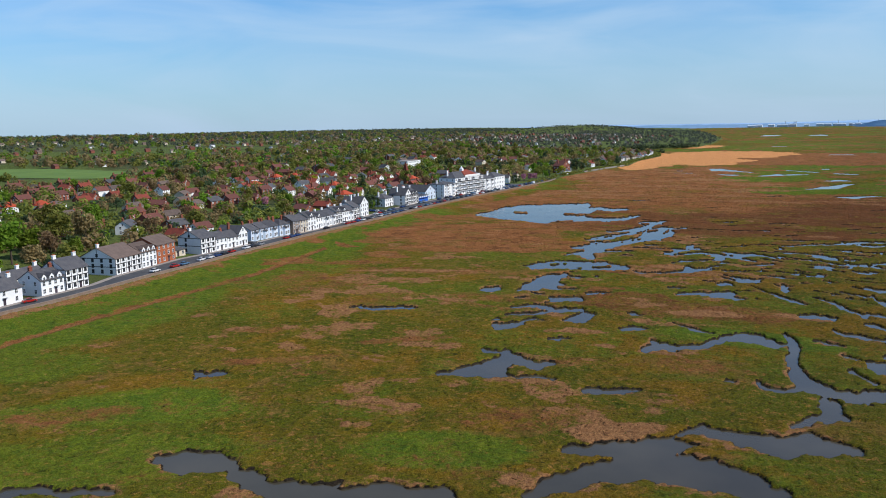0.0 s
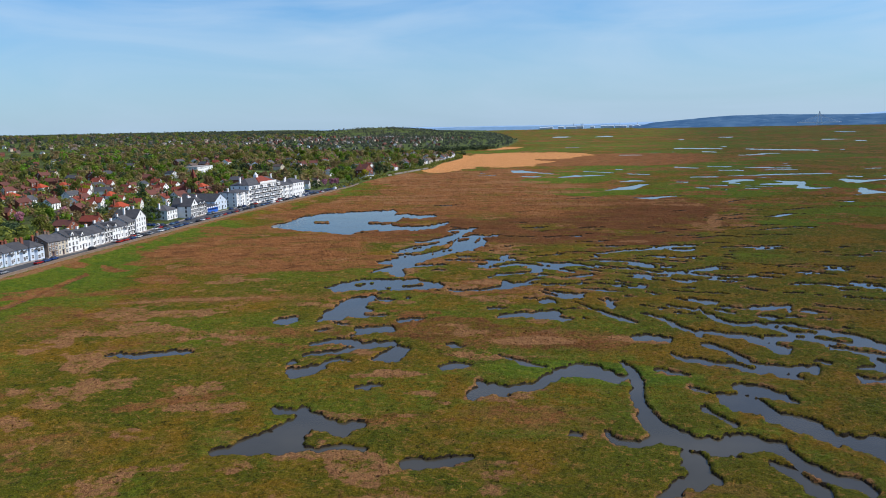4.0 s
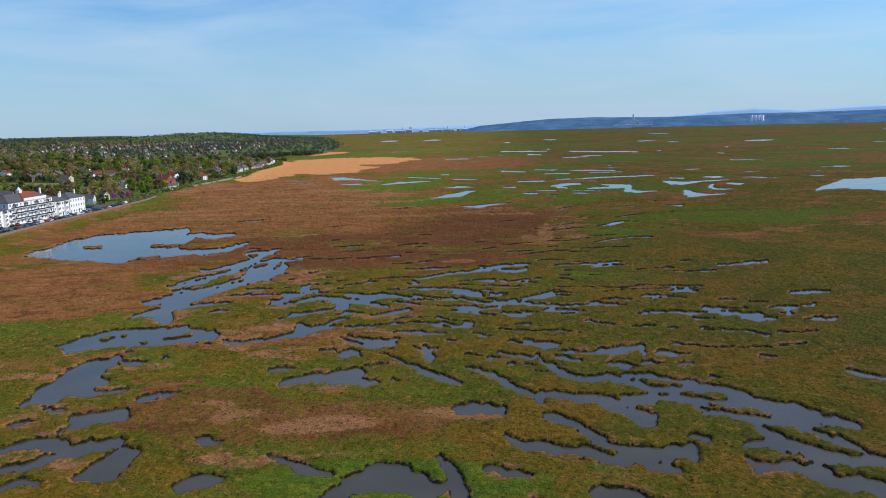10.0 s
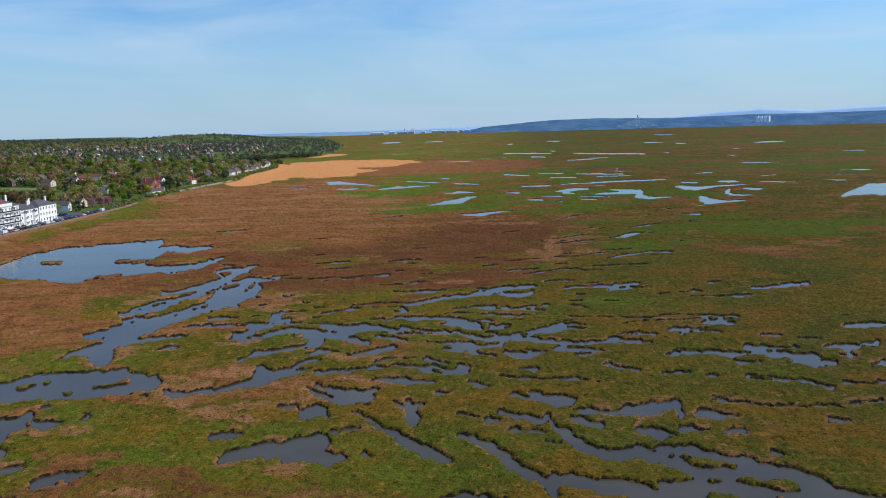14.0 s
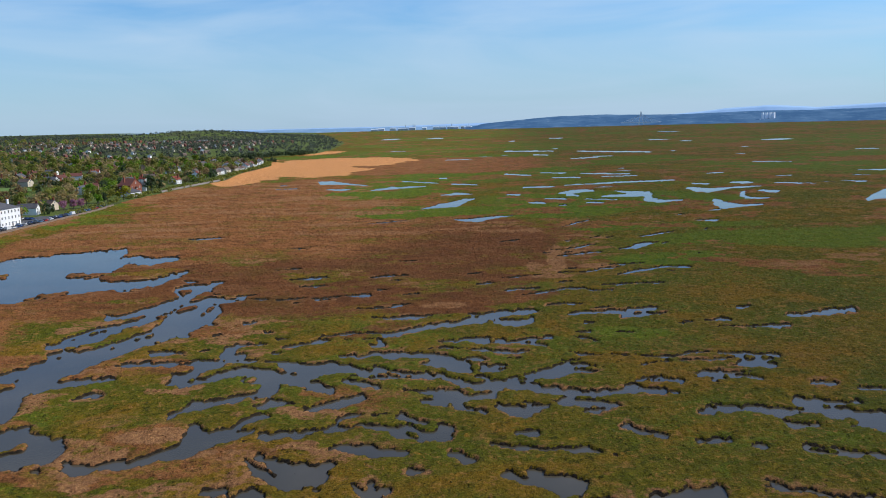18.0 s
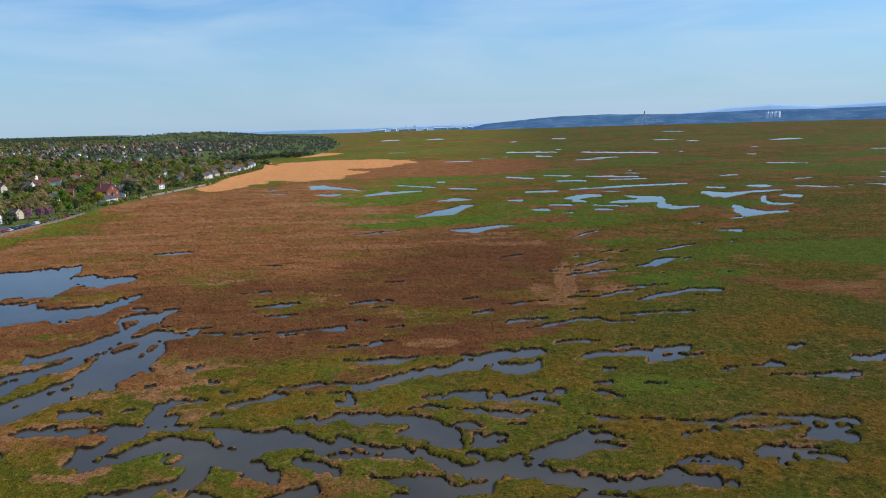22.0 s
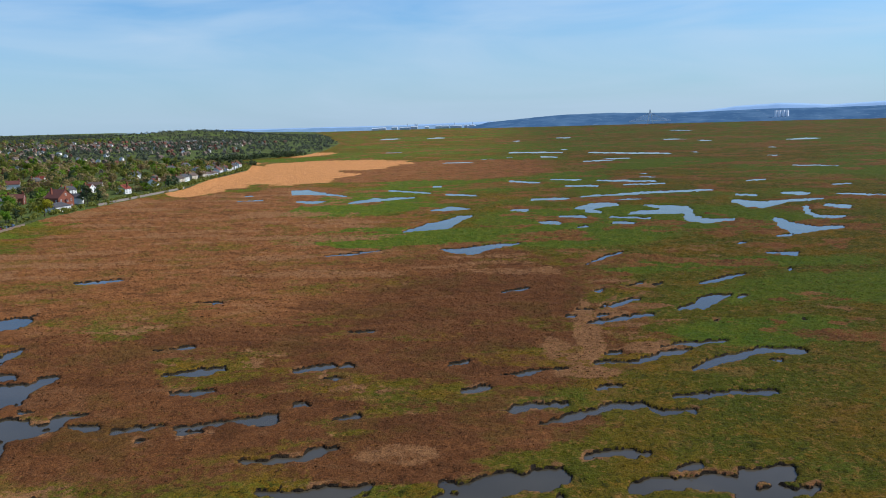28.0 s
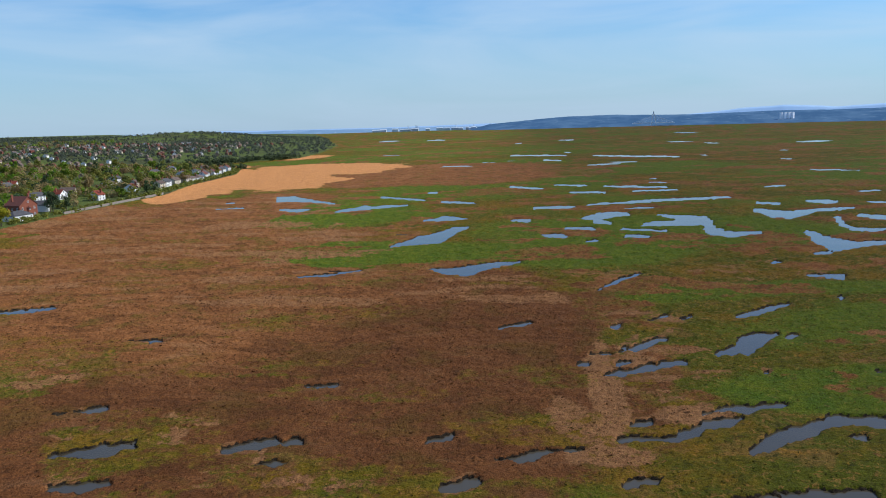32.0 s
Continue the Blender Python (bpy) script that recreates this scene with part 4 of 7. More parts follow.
pool(2.6, 31, (-69.0, 332.8, 0.83), (-69.4, 331.6, 1.4), (-70.4, 327.2, 1.4), (-70.9, 323.0, 1.6), (-72.4, 321.0, 1.4), (-73.5, 319.0, 0.98))
pool(2.5, 26, (-66.2, 322.7, 0.78), (-64.7, 325.2, 1.4), (-61.5, 326.3, 2.2), (-58.2, 327.0, 2), (-54.7, 327.5, 2.1), (-52.0, 325.5, 3.2), (-48.2, 322.5, 2.4), (-54.3, 322.4, 2.6), (-57.2, 320.9, 1.5))
pool(2.5, 22, (-48.2, 322.5, 2.4), (-45.9, 323.6, 2.2), (-43.9, 325.6, 2.6), (-46.3, 329.8, 2.3), (-48.9, 333.2, 1.6), (-53.6, 335.4, 0.81), (-56.5, 335.4, 0.41))
pool(2.4, 18, (-43.7, 327.7, 2.6), (-40.3, 328.2, 1.9), (-36.5, 327.9, 1.5), (-32.7, 326.9, 1.1))
isle(2.4, 26, (-57.0, 321.3, 1.1), (-55.6, 322.3, 0.75))
isle(2.4, 23, (-49.8, 325.5, 0.38), (-49.4, 327.0, 0.76))
pool(2.9, 20, (-55.7, 347.6, 0.33), (-53.1, 349.4, 0.55), (-50.6, 351.4, 0.88), (-47.9, 352.9, 1.3), (-46.7, 354.4, 0.89))
pool(3.0, 15, (-48.5, 358.5, 0.34), (-43.2, 359.8, 0.45), (-37.9, 361.2, 0.57), (-33.3, 360.5, 0.67))
pool(3.1, 5, (-32.9, 358.6, 0.89), (-29.9, 359.9, 1.3), (-27.1, 363.2, 1.8), (-24.7, 365.9, 2.3), (-22.2, 368.7, 2.1), (-18.9, 370.2, 1.6), (-14.9, 369.4, 1.4), (-12.1, 372.4, 2.1), (-8.8, 376.9, 2.9), (-5.4, 380.9, 2.5), (-1.7, 382.9, 2.2), (1.9, 384.9, 2), (5.7, 385.7, 1))
pool(3.1, -0, (-4.0, 373.1, 1.9), (0.7, 371.2, 2.6), (4.1, 373.0, 2.1), (4.8, 376.8, 0.96))
isle(3.2, 4, (-13.2, 380.1, 0.74), (-9.5, 379.3, 0.49))
isle(3.2, 0, (-2.3, 377.6, 0.48), (1.9, 379.6, 0.61))
pool(2.8, 14, (-41.8, 354.5, 0.44), (-37.6, 355.1, 0.44), (-34.0, 356.1, 0.88), (-32.5, 351.6, 1.5), (-31.4, 348.7, 1.3), (-33.9, 348.1, 0.84))
pool(2.5, 12, (-40.4, 340.1, 0.61), (-35.8, 339.4, 1), (-32.5, 341.9, 1.8), (-28.2, 340.2, 2), (-24.3, 340.3, 1.8), (-20.3, 339.6, 1.8), (-16.5, 339.6, 1.4), (-13.5, 338.5, 0.77))
pool(2.4, 7, (-20.4, 333.7, 0.57), (-16.8, 334.4, 2.6), (-13.9, 332.6, 3), (-11.5, 330.1, 3.3), (-9.5, 328.4, 1.8))
pool(2.3, 12, (-32.2, 326.9, 0.92), (-29.8, 328.0, 0.55), (-27.1, 326.0, 0.54), (-25.8, 323.6, 0.71), (-22.3, 323.5, 0.53), (-18.0, 323.2, 0.53), (-10.8, 322.0, 0.52))
pool(2.2, 14, (-29.9, 322.9, 0.89), (-27.5, 323.6, 0.71))
pool(3.3, 10, (-35.6, 377.8, 0.49), (-30.7, 377.8, 0.98), (-26.0, 379.0, 1.2), (-23.1, 380.2, 0.74))
pool(2.8, 6, (-18.1, 353.1, 0.64), (-15.0, 354.0, 0.85), (-13.6, 354.7, 0.43))
pool(2.6, 7, (-19.9, 346.9, 0.31), (-12.9, 346.7, 0.41))
pool(2.7, 2, (-13.5, 353.2, 1.5), (-10.3, 354.7, 2.1), (-6.7, 354.7, 2.3), (-3.5, 353.2, 1.5), (-0.4, 352.1, 0.84), (2.6, 350.4, 0.62), (7.5, 348.8, 0.51))
pool(2.8, -2, (1.1, 352.7, 0.53), (4.7, 354.8, 0.85), (8.9, 355.4, 0.86))
isle(2.7, 2, (-5.3, 353.8, 0.74), (-4.9, 353.8, 0.74))
pool(2.6, 2, (-12.9, 346.4, 0.61), (-9.2, 345.4, 1), (-6.2, 344.3, 1.2), (-1.4, 342.3, 1.2), (1.5, 342.9, 0.99), (3.5, 344.2, 0.5))
pool(2.4, 4, (-10.7, 338.0, 0.77), (-7.8, 337.3, 0.96), (-5.9, 336.2, 0.38))
pool(2.3, 2, (-6.9, 328.5, 1.1), (-4.3, 328.5, 1.6), (-1.7, 329.2, 1.1))
pool(2.2, 4, (-7.5, 324.0, 0.44), (-5.4, 323.7, 0.52))
pool(2.2, -4, (-1.6, 321.1, 0.51), (2.9, 322.3, 1), (5.9, 324.7, 2.5), (8.9, 325.8, 3.5), (11.6, 327.8, 2.3), (14.6, 328.5, 1.6), (16.7, 327.9, 0.9), (18.8, 328.0, 0.36))
pool(2.4, 0, (-1.3, 337.9, 0.38), (1.5, 337.5, 0.38))
pool(2.4, -5, (11.4, 336.2, 0.48), (15.0, 336.3, 0.48))
pool(2.8, -6, (15.1, 356.3, 0.65), (18.1, 355.4, 0.64), (20.3, 352.8, 0.42))
pool(2.9, -6, (16.2, 361.6, 0.56), (19.4, 362.0, 0.67))
pool(2.9, -10, (26.2, 361.3, 0.45), (29.7, 360.7, 0.45))
pool(3.1, -7, (19.3, 370.4, 0.7), (21.0, 370.8, 0.47))
pool(3.3, -8, (15.8, 382.7, 0.62), (20.1, 383.5, 0.88), (24.9, 383.5, 0.75), (29.7, 383.8, 0.76), (32.5, 382.6, 0.76))
pool(3.3, -11, (29.9, 377.8, 0.61), (34.3, 379.4, 1.2), (38.5, 380.5, 1), (41.6, 381.3, 0.51))
pool(3.4, -11, (32.6, 386.7, 0.51), (36.4, 387.5, 1), (40.1, 387.9, 0.65))
pool(3.2, -15, (43.4, 370.0, 0.72), (46.2, 370.4, 0.6))
pool(3.3, -18, (50.7, 372.9, 0.49), (54.8, 373.6, 1.1), (57.1, 373.9, 0.5))
pool(3.5, -23, (73.2, 378.7, 0.65), (75.1, 378.7, 0.79))
pool(3.2, -21, (52.7, 366.9, 0.36), (57.8, 366.3, 0.48), (64.0, 366.3, 1.2), (70.0, 366.3, 1.2))
pool(2.6, -13, (13.0, 343.3, 0.2), (16.4, 340.6, 0.29), (21.1, 340.9, 0.39), (26.5, 340.7, 0.3), (31.6, 338.9, 0.2), (36.0, 338.7, 0.3), (39.6, 342.1, 0.31), (45.3, 342.9, 0.31), (48.5, 341.8, 0.31), (51.3, 339.7, 0.41))
pool(2.7, -21, (48.7, 342.2, 0.31), (53.6, 341.1, 0.31), (59.1, 340.0, 0.31))
pool(2.5, -17, (28.6, 333.4, 0.28), (32.5, 335.2, 0.19), (38.9, 336.2, 0.2), (47.9, 337.3, 0.3), (51.0, 338.7, 0.41))
pool(2.5, -22, (47.3, 332.0, 0.58), (50.4, 332.5, 1.2), (53.7, 332.6, 1.8), (56.1, 332.6, 2))
pool(2.3, -18, (37.8, 323.9, 0.54), (40.5, 324.9, 0.83), (43.5, 325.5, 0.74))
pool(2.4, -22, (46.1, 325.2, 1.1), (48.2, 324.5, 1.3), (51.1, 323.8, 0.75))
pool(2.2, -14, (26.2, 321.8, 0.53), (31.0, 321.9, 0.53), (34.2, 322.4, 0.36))
pool(3.8, 34, (-114.7, 434.1, 1.1), (-110.9, 433.3, 0.84))
pool(3.5, 33, (-104.1, 417.6, 2.1), (-101.6, 419.3, 2.6), (-103.0, 424.5, 2.7), (-103.2, 430.2, 1.9), (-101.2, 433.3, 0.82))
pool(3.2, 33, (-96.2, 411.5, 0.49), (-93.8, 412.1, 0.49))
pool(3.0, 33, (-93.9, 401.6, 1.4), (-89.4, 401.1, 1.4), (-85.1, 401.2, 0.91), (-83.7, 402.3, 0.46))
pool(3.1, 31, (-87.4, 407.4, 0.71), (-85.1, 408.9, 0.95), (-82.6, 410.4, 0.71))
pool(3.0, 30, (-82.2, 404.6, 0.34), (-79.0, 403.5, 0.91), (-76.8, 403.5, 0.68))
pool(2.9, 26, (-72.9, 401.9, 0.44), (-70.1, 402.8, 0.88), (-67.1, 404.2, 0.88), (-64.7, 404.8, 0.44))
pool(2.7, 26, (-66.5, 397.3, 0.64), (-64.5, 397.9, 0.53))
pool(2.8, 23, (-60.2, 401.0, 0.64), (-57.7, 401.6, 0.64), (-55.6, 402.5, 0.42))
pool(2.8, 20, (-62.1, 403.7, 0.33), (-57.5, 405.2, 0.43), (-54.0, 407.2, 0.54), (-51.0, 407.8, 0.87), (-48.2, 407.3, 1.9), (-46.5, 408.7, 2.2), (-45.5, 409.6, 1.1))
pool(2.9, 16, (-43.3, 415.4, 0.45), (-41.0, 416.4, 0.45))
pool(3.5, 22, (-77.6, 434.9, 0.52), (-73.2, 436.5, 1), (-68.7, 438.1, 1), (-65.5, 439.3, 0.52))
pool(3.2, 23, (-70.7, 422.9, 0.37), (-66.7, 423.2, 0.73), (-62.9, 425.0, 0.48))
pool(3.4, 14, (-49.6, 438.0, 0.51), (-46.4, 440.1, 0.89), (-41.6, 441.3, 1), (-37.1, 441.3, 1))
pool(3.2, 13, (-42.0, 432.1, 0.36), (-37.4, 433.2, 0.49))
pool(2.8, 13, (-34.4, 408.9, 0.32), (-30.0, 410.4, 0.43))
pool(2.5, 16, (-45.0, 389.6, 0.29), (-41.2, 389.3, 0.38), (-38.7, 390.2, 0.38), (-35.8, 391.6, 0.96), (-33.4, 393.5, 1.4), (-31.4, 395.0, 0.58))
pool(2.2, 15, (-38.6, 377.9, 0.26), (-33.4, 377.7, 0.44), (-26.9, 378.3, 0.69), (-22.7, 378.0, 0.51))
pool(2.2, 1, (-12.0, 381.7, 1), (-8.0, 380.3, 1.4), (-3.9, 380.8, 1.7), (-0.6, 382.8, 3), (2.7, 382.1, 2.8), (5.6, 383.5, 1.4), (6.5, 384.1, 0.71))
pool(2.2, 1, (-2.8, 385.9, 0.89), (-1.0, 384.3, 1.4))
pool(2.4, -7, (10.1, 392.6, 0.47), (13.7, 393.8, 0.94), (17.3, 394.1, 0.85), (19.7, 393.7, 0.38))
pool(2.4, -12, (23.7, 388.0, 0.73), (25.7, 389.5, 1.1), (27.1, 390.3, 0.47))
pool(2.3, -14, (28.2, 385.8, 0.46), (30.7, 385.9, 0.55), (31.7, 385.1, 0.36))
pool(2.3, -17, (32.0, 384.8, 0.55), (34.8, 386.0, 1.3), (37.8, 386.5, 1.7), (39.3, 386.1, 0.74))
pool(2.2, -12, (15.5, 380.0, 0.69), (18.1, 381.4, 1.2), (22.2, 381.8, 1.2), (27.0, 382.2, 1.2), (30.2, 382.1, 1.2), (31.5, 381.0, 0.89))
pool(2.3, -18, (35.1, 380.0, 0.71), (38.4, 380.6, 0.9), (40.4, 379.8, 0.54))
pool(2.8, -1, (-4.7, 413.3, 0.32), (-1.6, 414.2, 1.1), (1.5, 416.1, 1.1), (5.2, 416.4, 0.87), (8.3, 416.5, 0.43))
pool(2.8, -7, (2.9, 406.8, 0.31), (7.4, 409.4, 1), (10.6, 411.4, 1.3), (14.9, 414.4, 0.86), (19.2, 416.2, 0.87), (23.3, 416.3, 1.1), (24.2, 413.9, 1.3), (26.9, 413.3, 0.86), (30.6, 414.2, 0.54))
pool(3.0, -14, (28.9, 422.0, 0.34), (33.8, 422.7, 0.69), (39.4, 424.0, 0.93), (44.7, 424.0, 0.7), (48.4, 424.4, 0.47))
pool(3.0, -6, (15.0, 426.7, 0.35), (19.0, 427.7, 0.7), (20.6, 429.2, 0.35))
pool(3.2, -1, (1.2, 437.5, 0.97), (3.7, 438.7, 0.73))
pool(3.0, 3, (-11.7, 424.9, 0.57), (-8.4, 426.3, 0.92), (-6.8, 427.3, 0.35))
pool(3.3, 5, (-16.0, 443.3, 0.63), (-12.4, 444.1, 0.63))
pool(5.1, 32, (-154.6, 540.6, 1.1), (-148.7, 542.6, 1.1), (-141.4, 547.0, 0.76))
pool(4.1, 26, (-98.8, 508.0, 0.31), (-90.9, 508.4, 0.45))
pool(3.1, 30, (-88.9, 454.2, 0.24), (-86.0, 456.1, 0.6), (-82.9, 456.8, 0.95), (-80.2, 458.1, 0.48))
pool(3.1, 14, (-43.6, 471.3, 0.24), (-37.9, 472.1, 0.35))
pool(2.4, -1, (-4.1, 435.4, 0.28), (-0.5, 435.9, 0.55), (2.1, 437.5, 1.1), (4.0, 438.7, 0.57), (9.4, 439.8, 0.29))
pool(2.6, -11, (16.2, 444.0, 1.2), (19.0, 444.3, 1.2), (21.8, 444.6, 0.79), (25.6, 445.2, 0.8), (27.3, 447.2, 1.6), (31.2, 450.4, 1.5), (35.5, 452.7, 1.7), (37.7, 453.8, 0.85))
pool(2.6, -8, (18.9, 450.5, 0.61), (21.8, 451.1, 0.51))
pool(2.9, -15, (32.1, 456.9, 0.43), (36.0, 459.0, 0.88), (40.2, 459.6, 1.1), (44.5, 460.9, 0.9), (47.1, 461.2, 0.45))
pool(2.7, -19, (36.0, 439.7, 0.78), (38.9, 442.6, 2.2), (42.7, 446.3, 2.9), (46.4, 448.1, 2.1), (50.3, 451.6, 2.2), (54.8, 453.8, 2.4), (58.2, 453.1, 2), (61.6, 452.6, 1.8))
pool(2.7, -21, (52.9, 446.0, 0.42), (55.5, 446.0, 0.84))
pool(3.3, -8, (16.8, 479.1, 0.6), (21.7, 481.4, 1.2), (26.8, 484.2, 1.7), (30.7, 487.1, 1.3), (34.7, 489.2, 0.77))
pool(3.3, -4, (12.2, 487.1, 1), (14.0, 487.5, 0.75))
pool(3.3, -7, (20.7, 487.5, 0.63), (22.8, 488.4, 0.76))
pool(3.6, -8, (22.3, 496.8, 0.53), (26.6, 500.5, 1.3), (30.5, 505.4, 1.7), (33.7, 508.4, 0.84))
pool(3.5, -5, (15.2, 495.0, 0.39), (20.3, 495.9, 0.39))
pool(3.6, -7, (23.2, 500.6, 0.81), (23.6, 500.6, 0.81))
pool(3.8, -15, (44.1, 496.6, 1.1), (47.5, 498.0, 1.6), (51.3, 503.2, 4.5), (55.5, 509.2, 3.2), (58.8, 511.8, 1.8), (61.0, 512.8, 0.74))
pool(3.9, -18, (62.9, 510.1, 1.2), (65.1, 511.1, 1))
pool(4.4, -16, (55.9, 529.7, 0.94), (61.6, 534.7, 1.9), (66.7, 539.9, 1.3), (73.3, 544.6, 0.85))
pool(4.8, -20, (90.0, 552.0, 1.1), (90.4, 552.0, 1.1))
pool(4.2, -11, (41.3, 528.8, 0.62), (44.0, 530.0, 0.78))
pool(4.0, -6, (23.0, 520.7, 0.59), (24.5, 521.9, 0.59))
pool(4.1, -9, (33.1, 527.1, 0.46), (38.2, 531.4, 0.62))
pool(4.0, 1, (-5.7, 519.5, 0.58), (-1.4, 523.0, 0.59), (2.3, 525.3, 0.45))
pool(3.3, -16, (49.8, 481.5, 0.5), (50.2, 481.5, 0.5))
pool(3.5, -23, (71.9, 481.9, 0.52), (72.3, 481.9, 0.52))
pool(3.5, 45, (-123.5, 109.3, 0.6), (-120.4, 113.2, 1.8), (-119.3, 114.7, 1.4))
pool(5.0, 26, (-109.2, 224.1, 0.7), (-107.4, 225.9, 1.2), (-104.4, 227.2, 0.7))
pool(4.0, 29, (-109.1, 222.7, 0.5), (-106, 224.7, 1.8), (-104, 227.8, 0.7))
pool(3.7, 28, (-110.9, 270, 2.1), (-106.3, 275.2, 3.7), (-97.4, 278, 3.9), (-89.2, 280.1, 4.2), (-80.9, 282.1, 3.2), (-78.1, 283.4, 1.5))
pool(5.2, -7, (24, 569, 1), (32, 583, 1.5), (40, 594, 0.8))
pool(5.7, 3, (-33, 606, 0.6), (-25, 601, 2.5), (-18, 601, 3.5), (-11, 614, 2.3), (-1, 621, 0.8))
pool(5.6, 13, (-79, 595, 0.5), (-68, 597, 1.3), (-58, 606, 0.8))
pool(7.3, 6, (-56, 663, 1.2), (-46, 680, 3.6), (-37, 692, 5), (-33, 712, 3.5), (-26, 723, 0.9))
pool(7.4, 8, (-59, 700, 0.6), (-54, 700, 0.6))
pool(8.5, 5, (-52, 755, 1), (-41, 764, 2.9), (-28, 759, 0.7))
pool(11.2, 15, (-173, 896, 3.9), (-162, 898, 4.6), (-148, 883, 2.5), (-124, 859, 0.9))
pool(10.0, 15, (-151, 825, 1.2), (-136, 816, 2.3), (-133, 825, 1.4))
pool(10.6, 20, (-196, 836, 0.9), (-180, 840, 1.2))
pool(11.3, 20, (-203, 874, 1), (-198, 876, 1))
pool(9.9, 10, (-112, 809, 1.1), (-99, 826, 2.8), (-72, 838, 1.1))
pool(10.9, 8, (-99, 898, 1), (-65, 871, 1.2))
pool(10.2, 4, (-52, 857, 1.2), (-30, 845, 1.4))
pool(11.7, 6, (-68, 928, 1.3), (-62, 926, 1.3))
pool(9.4, -2, (8, 808, 1.6), (26, 811, 1.9), (32, 810, 0.8))
pool(10.1, -9, (40, 822, 1.1), (79, 839, 1.7), (131, 854, 1.5))
pool(8.6, -6, (32, 753, 1.4), (41, 762, 3.9), (51, 771, 3), (57, 770, 2))
pool(8.1, -5, (38, 742, 3.3), (44, 730, 1.4))
pool(7.2, -2, (10, 691, 1.2), (17, 690, 2), (20, 686, 1.2))
pool(7.6, -4, (21, 715, 1.1), (34, 712, 1.7))
pool(8.3, 0, (-5, 748, 1.2), (4, 747, 1.4))
pool(7.1, -8, (46, 685, 1.2), (56, 682, 1))
pool(7.5, -8, (47, 708, 0.9), (66, 700, 1.1))
pool(8.3, -10, (72, 763, 0.7), (81, 751, 2.4), (92, 740, 4.3), (79, 728, 3.2), (60, 726, 1.8))
pool(7.6, -13, (91, 730, 3.7), (86, 703, 4.3), (91, 687, 2.5), (105, 688, 1.3))
pool(9.1, -18, (127, 782, 1.6), (131, 759, 4), (138, 753, 4), (155, 771, 2.1), (180, 784, 1.1))
pool(9.9, -16, (138, 817, 1.4), (148, 808, 1.4))
pool(10.1, -19, (168, 821, 1.4), (176, 816, 2.9), (182, 812, 1.1))
pool(8.1, -21, (155, 738, 2), (149, 716, 2.3), (147, 696, 1.8), (160, 694, 1.3))
pool(7.1, -20, (125, 689, 2.1), (124, 671, 3.7), (124, 652, 5.1), (133, 651, 2.4), (145, 656, 1.6))
pool(6.4, -19, (109, 631, 1.1), (115, 633, 1.8))
pool(8.8, -22, (168, 746, 1.5), (178, 737, 2.5))
pool(5.5, -19, (93, 588, 0.6), (102, 584, 1.3))
pool(5.9, -16, (88, 611, 0.8), (91, 612, 0.7))
pool(6.8, -5, (28, 670, 1), (32, 672, 1))
pool(22.5, -1, (-14, 1521, 1.4), (60, 1481, 1.4))
pool(19.8, -2, (27, 1372, 1.1), (47, 1349, 1.4))
pool(21.1, -7, (97, 1462, 1.2), (130, 1427, 1.8), (194, 1378, 1.2))
pool(17.8, -6, (72, 1239, 1), (111, 1257, 1))
pool(12.2, -0, (-8, 969, 1.4), (8, 950, 1.4), (16, 947, 1))
pool(12.5, -3, (26, 977, 1.1), (51, 965, 1.1))
pool(11.3, -4, (35, 909, 1.3), (58, 904, 1.6))
pool(12.1, -8, (63, 957, 1), (87, 945, 1.4), (106, 935, 1))
pool(12.8, -9, (101, 986, 0.7), (113, 977, 0.7))
pool(11.5, -9, (78, 908, 1), (110, 915, 1))
pool(12.1, -16, (172, 924, 1), (188, 930, 1))
pool(15.4, -20, (258, 1090, 0.7), (291, 1069, 0.7))
pool(12.8, -21, (213, 677, 1.7), (249, 721, 7.5), (278, 713, 9.9))
pool(4.3, 25, (-114.8, 272, 0.7), (-109.6, 276.3, 1.7), (-102.3, 280.1, 2.5), (-93.4, 280.4, 2.9), (-87.4, 284.4, 2.7), (-78.5, 282.9, 1.7))
pool(3.5, -23, (69.3, 249.5, 0.4), (71.3, 245.9, 1), (74.8, 244.4, 0.8))
pool(4.0, 31, (-101.2, 377.4, 1), (-106.2, 369.3, 1.2), (-108.8, 363.2, 1.4), (-111.1, 354.6, 2.3), (-115.3, 350.2, 1.6), (-116.7, 348, 1.4))
pool(3.6, 32, (-101.5, 352.3, 1.1), (-100.6, 345.8, 1.7), (-99.8, 339.7, 2.1), (-101.4, 335.9, 2.1), (-104.1, 332.2, 1.6), (-105.5, 330.4, 1.4))
pool(3.7, 33, (-111.4, 339.8, 1.5), (-109.2, 342.6, 1.3), (-107.3, 343.8, 0.7))
pool(4.1, -21, (73.7, 377.5, 0.5), (79.7, 379.5, 1), (86.1, 382.1, 1.7), (91.8, 383.6, 1.7))
pool(4.2, -16, (62.8, 388.6, 0.5), (65.8, 389.1, 0.4))
ditch(5.4, 46, (-189.3, 106.3, 0.2), (-193.4, 131.3, 0.3), (-196.9, 177.9, 0.3), (-199.6, 214.5, 0.4), (-216, 279.9, 0.5))
ditch(7.1, 36, (-222.1, 296.8, 0.5), (-209.4, 288.1, 0.5))


# many small pools further out
r = random.Random(21)
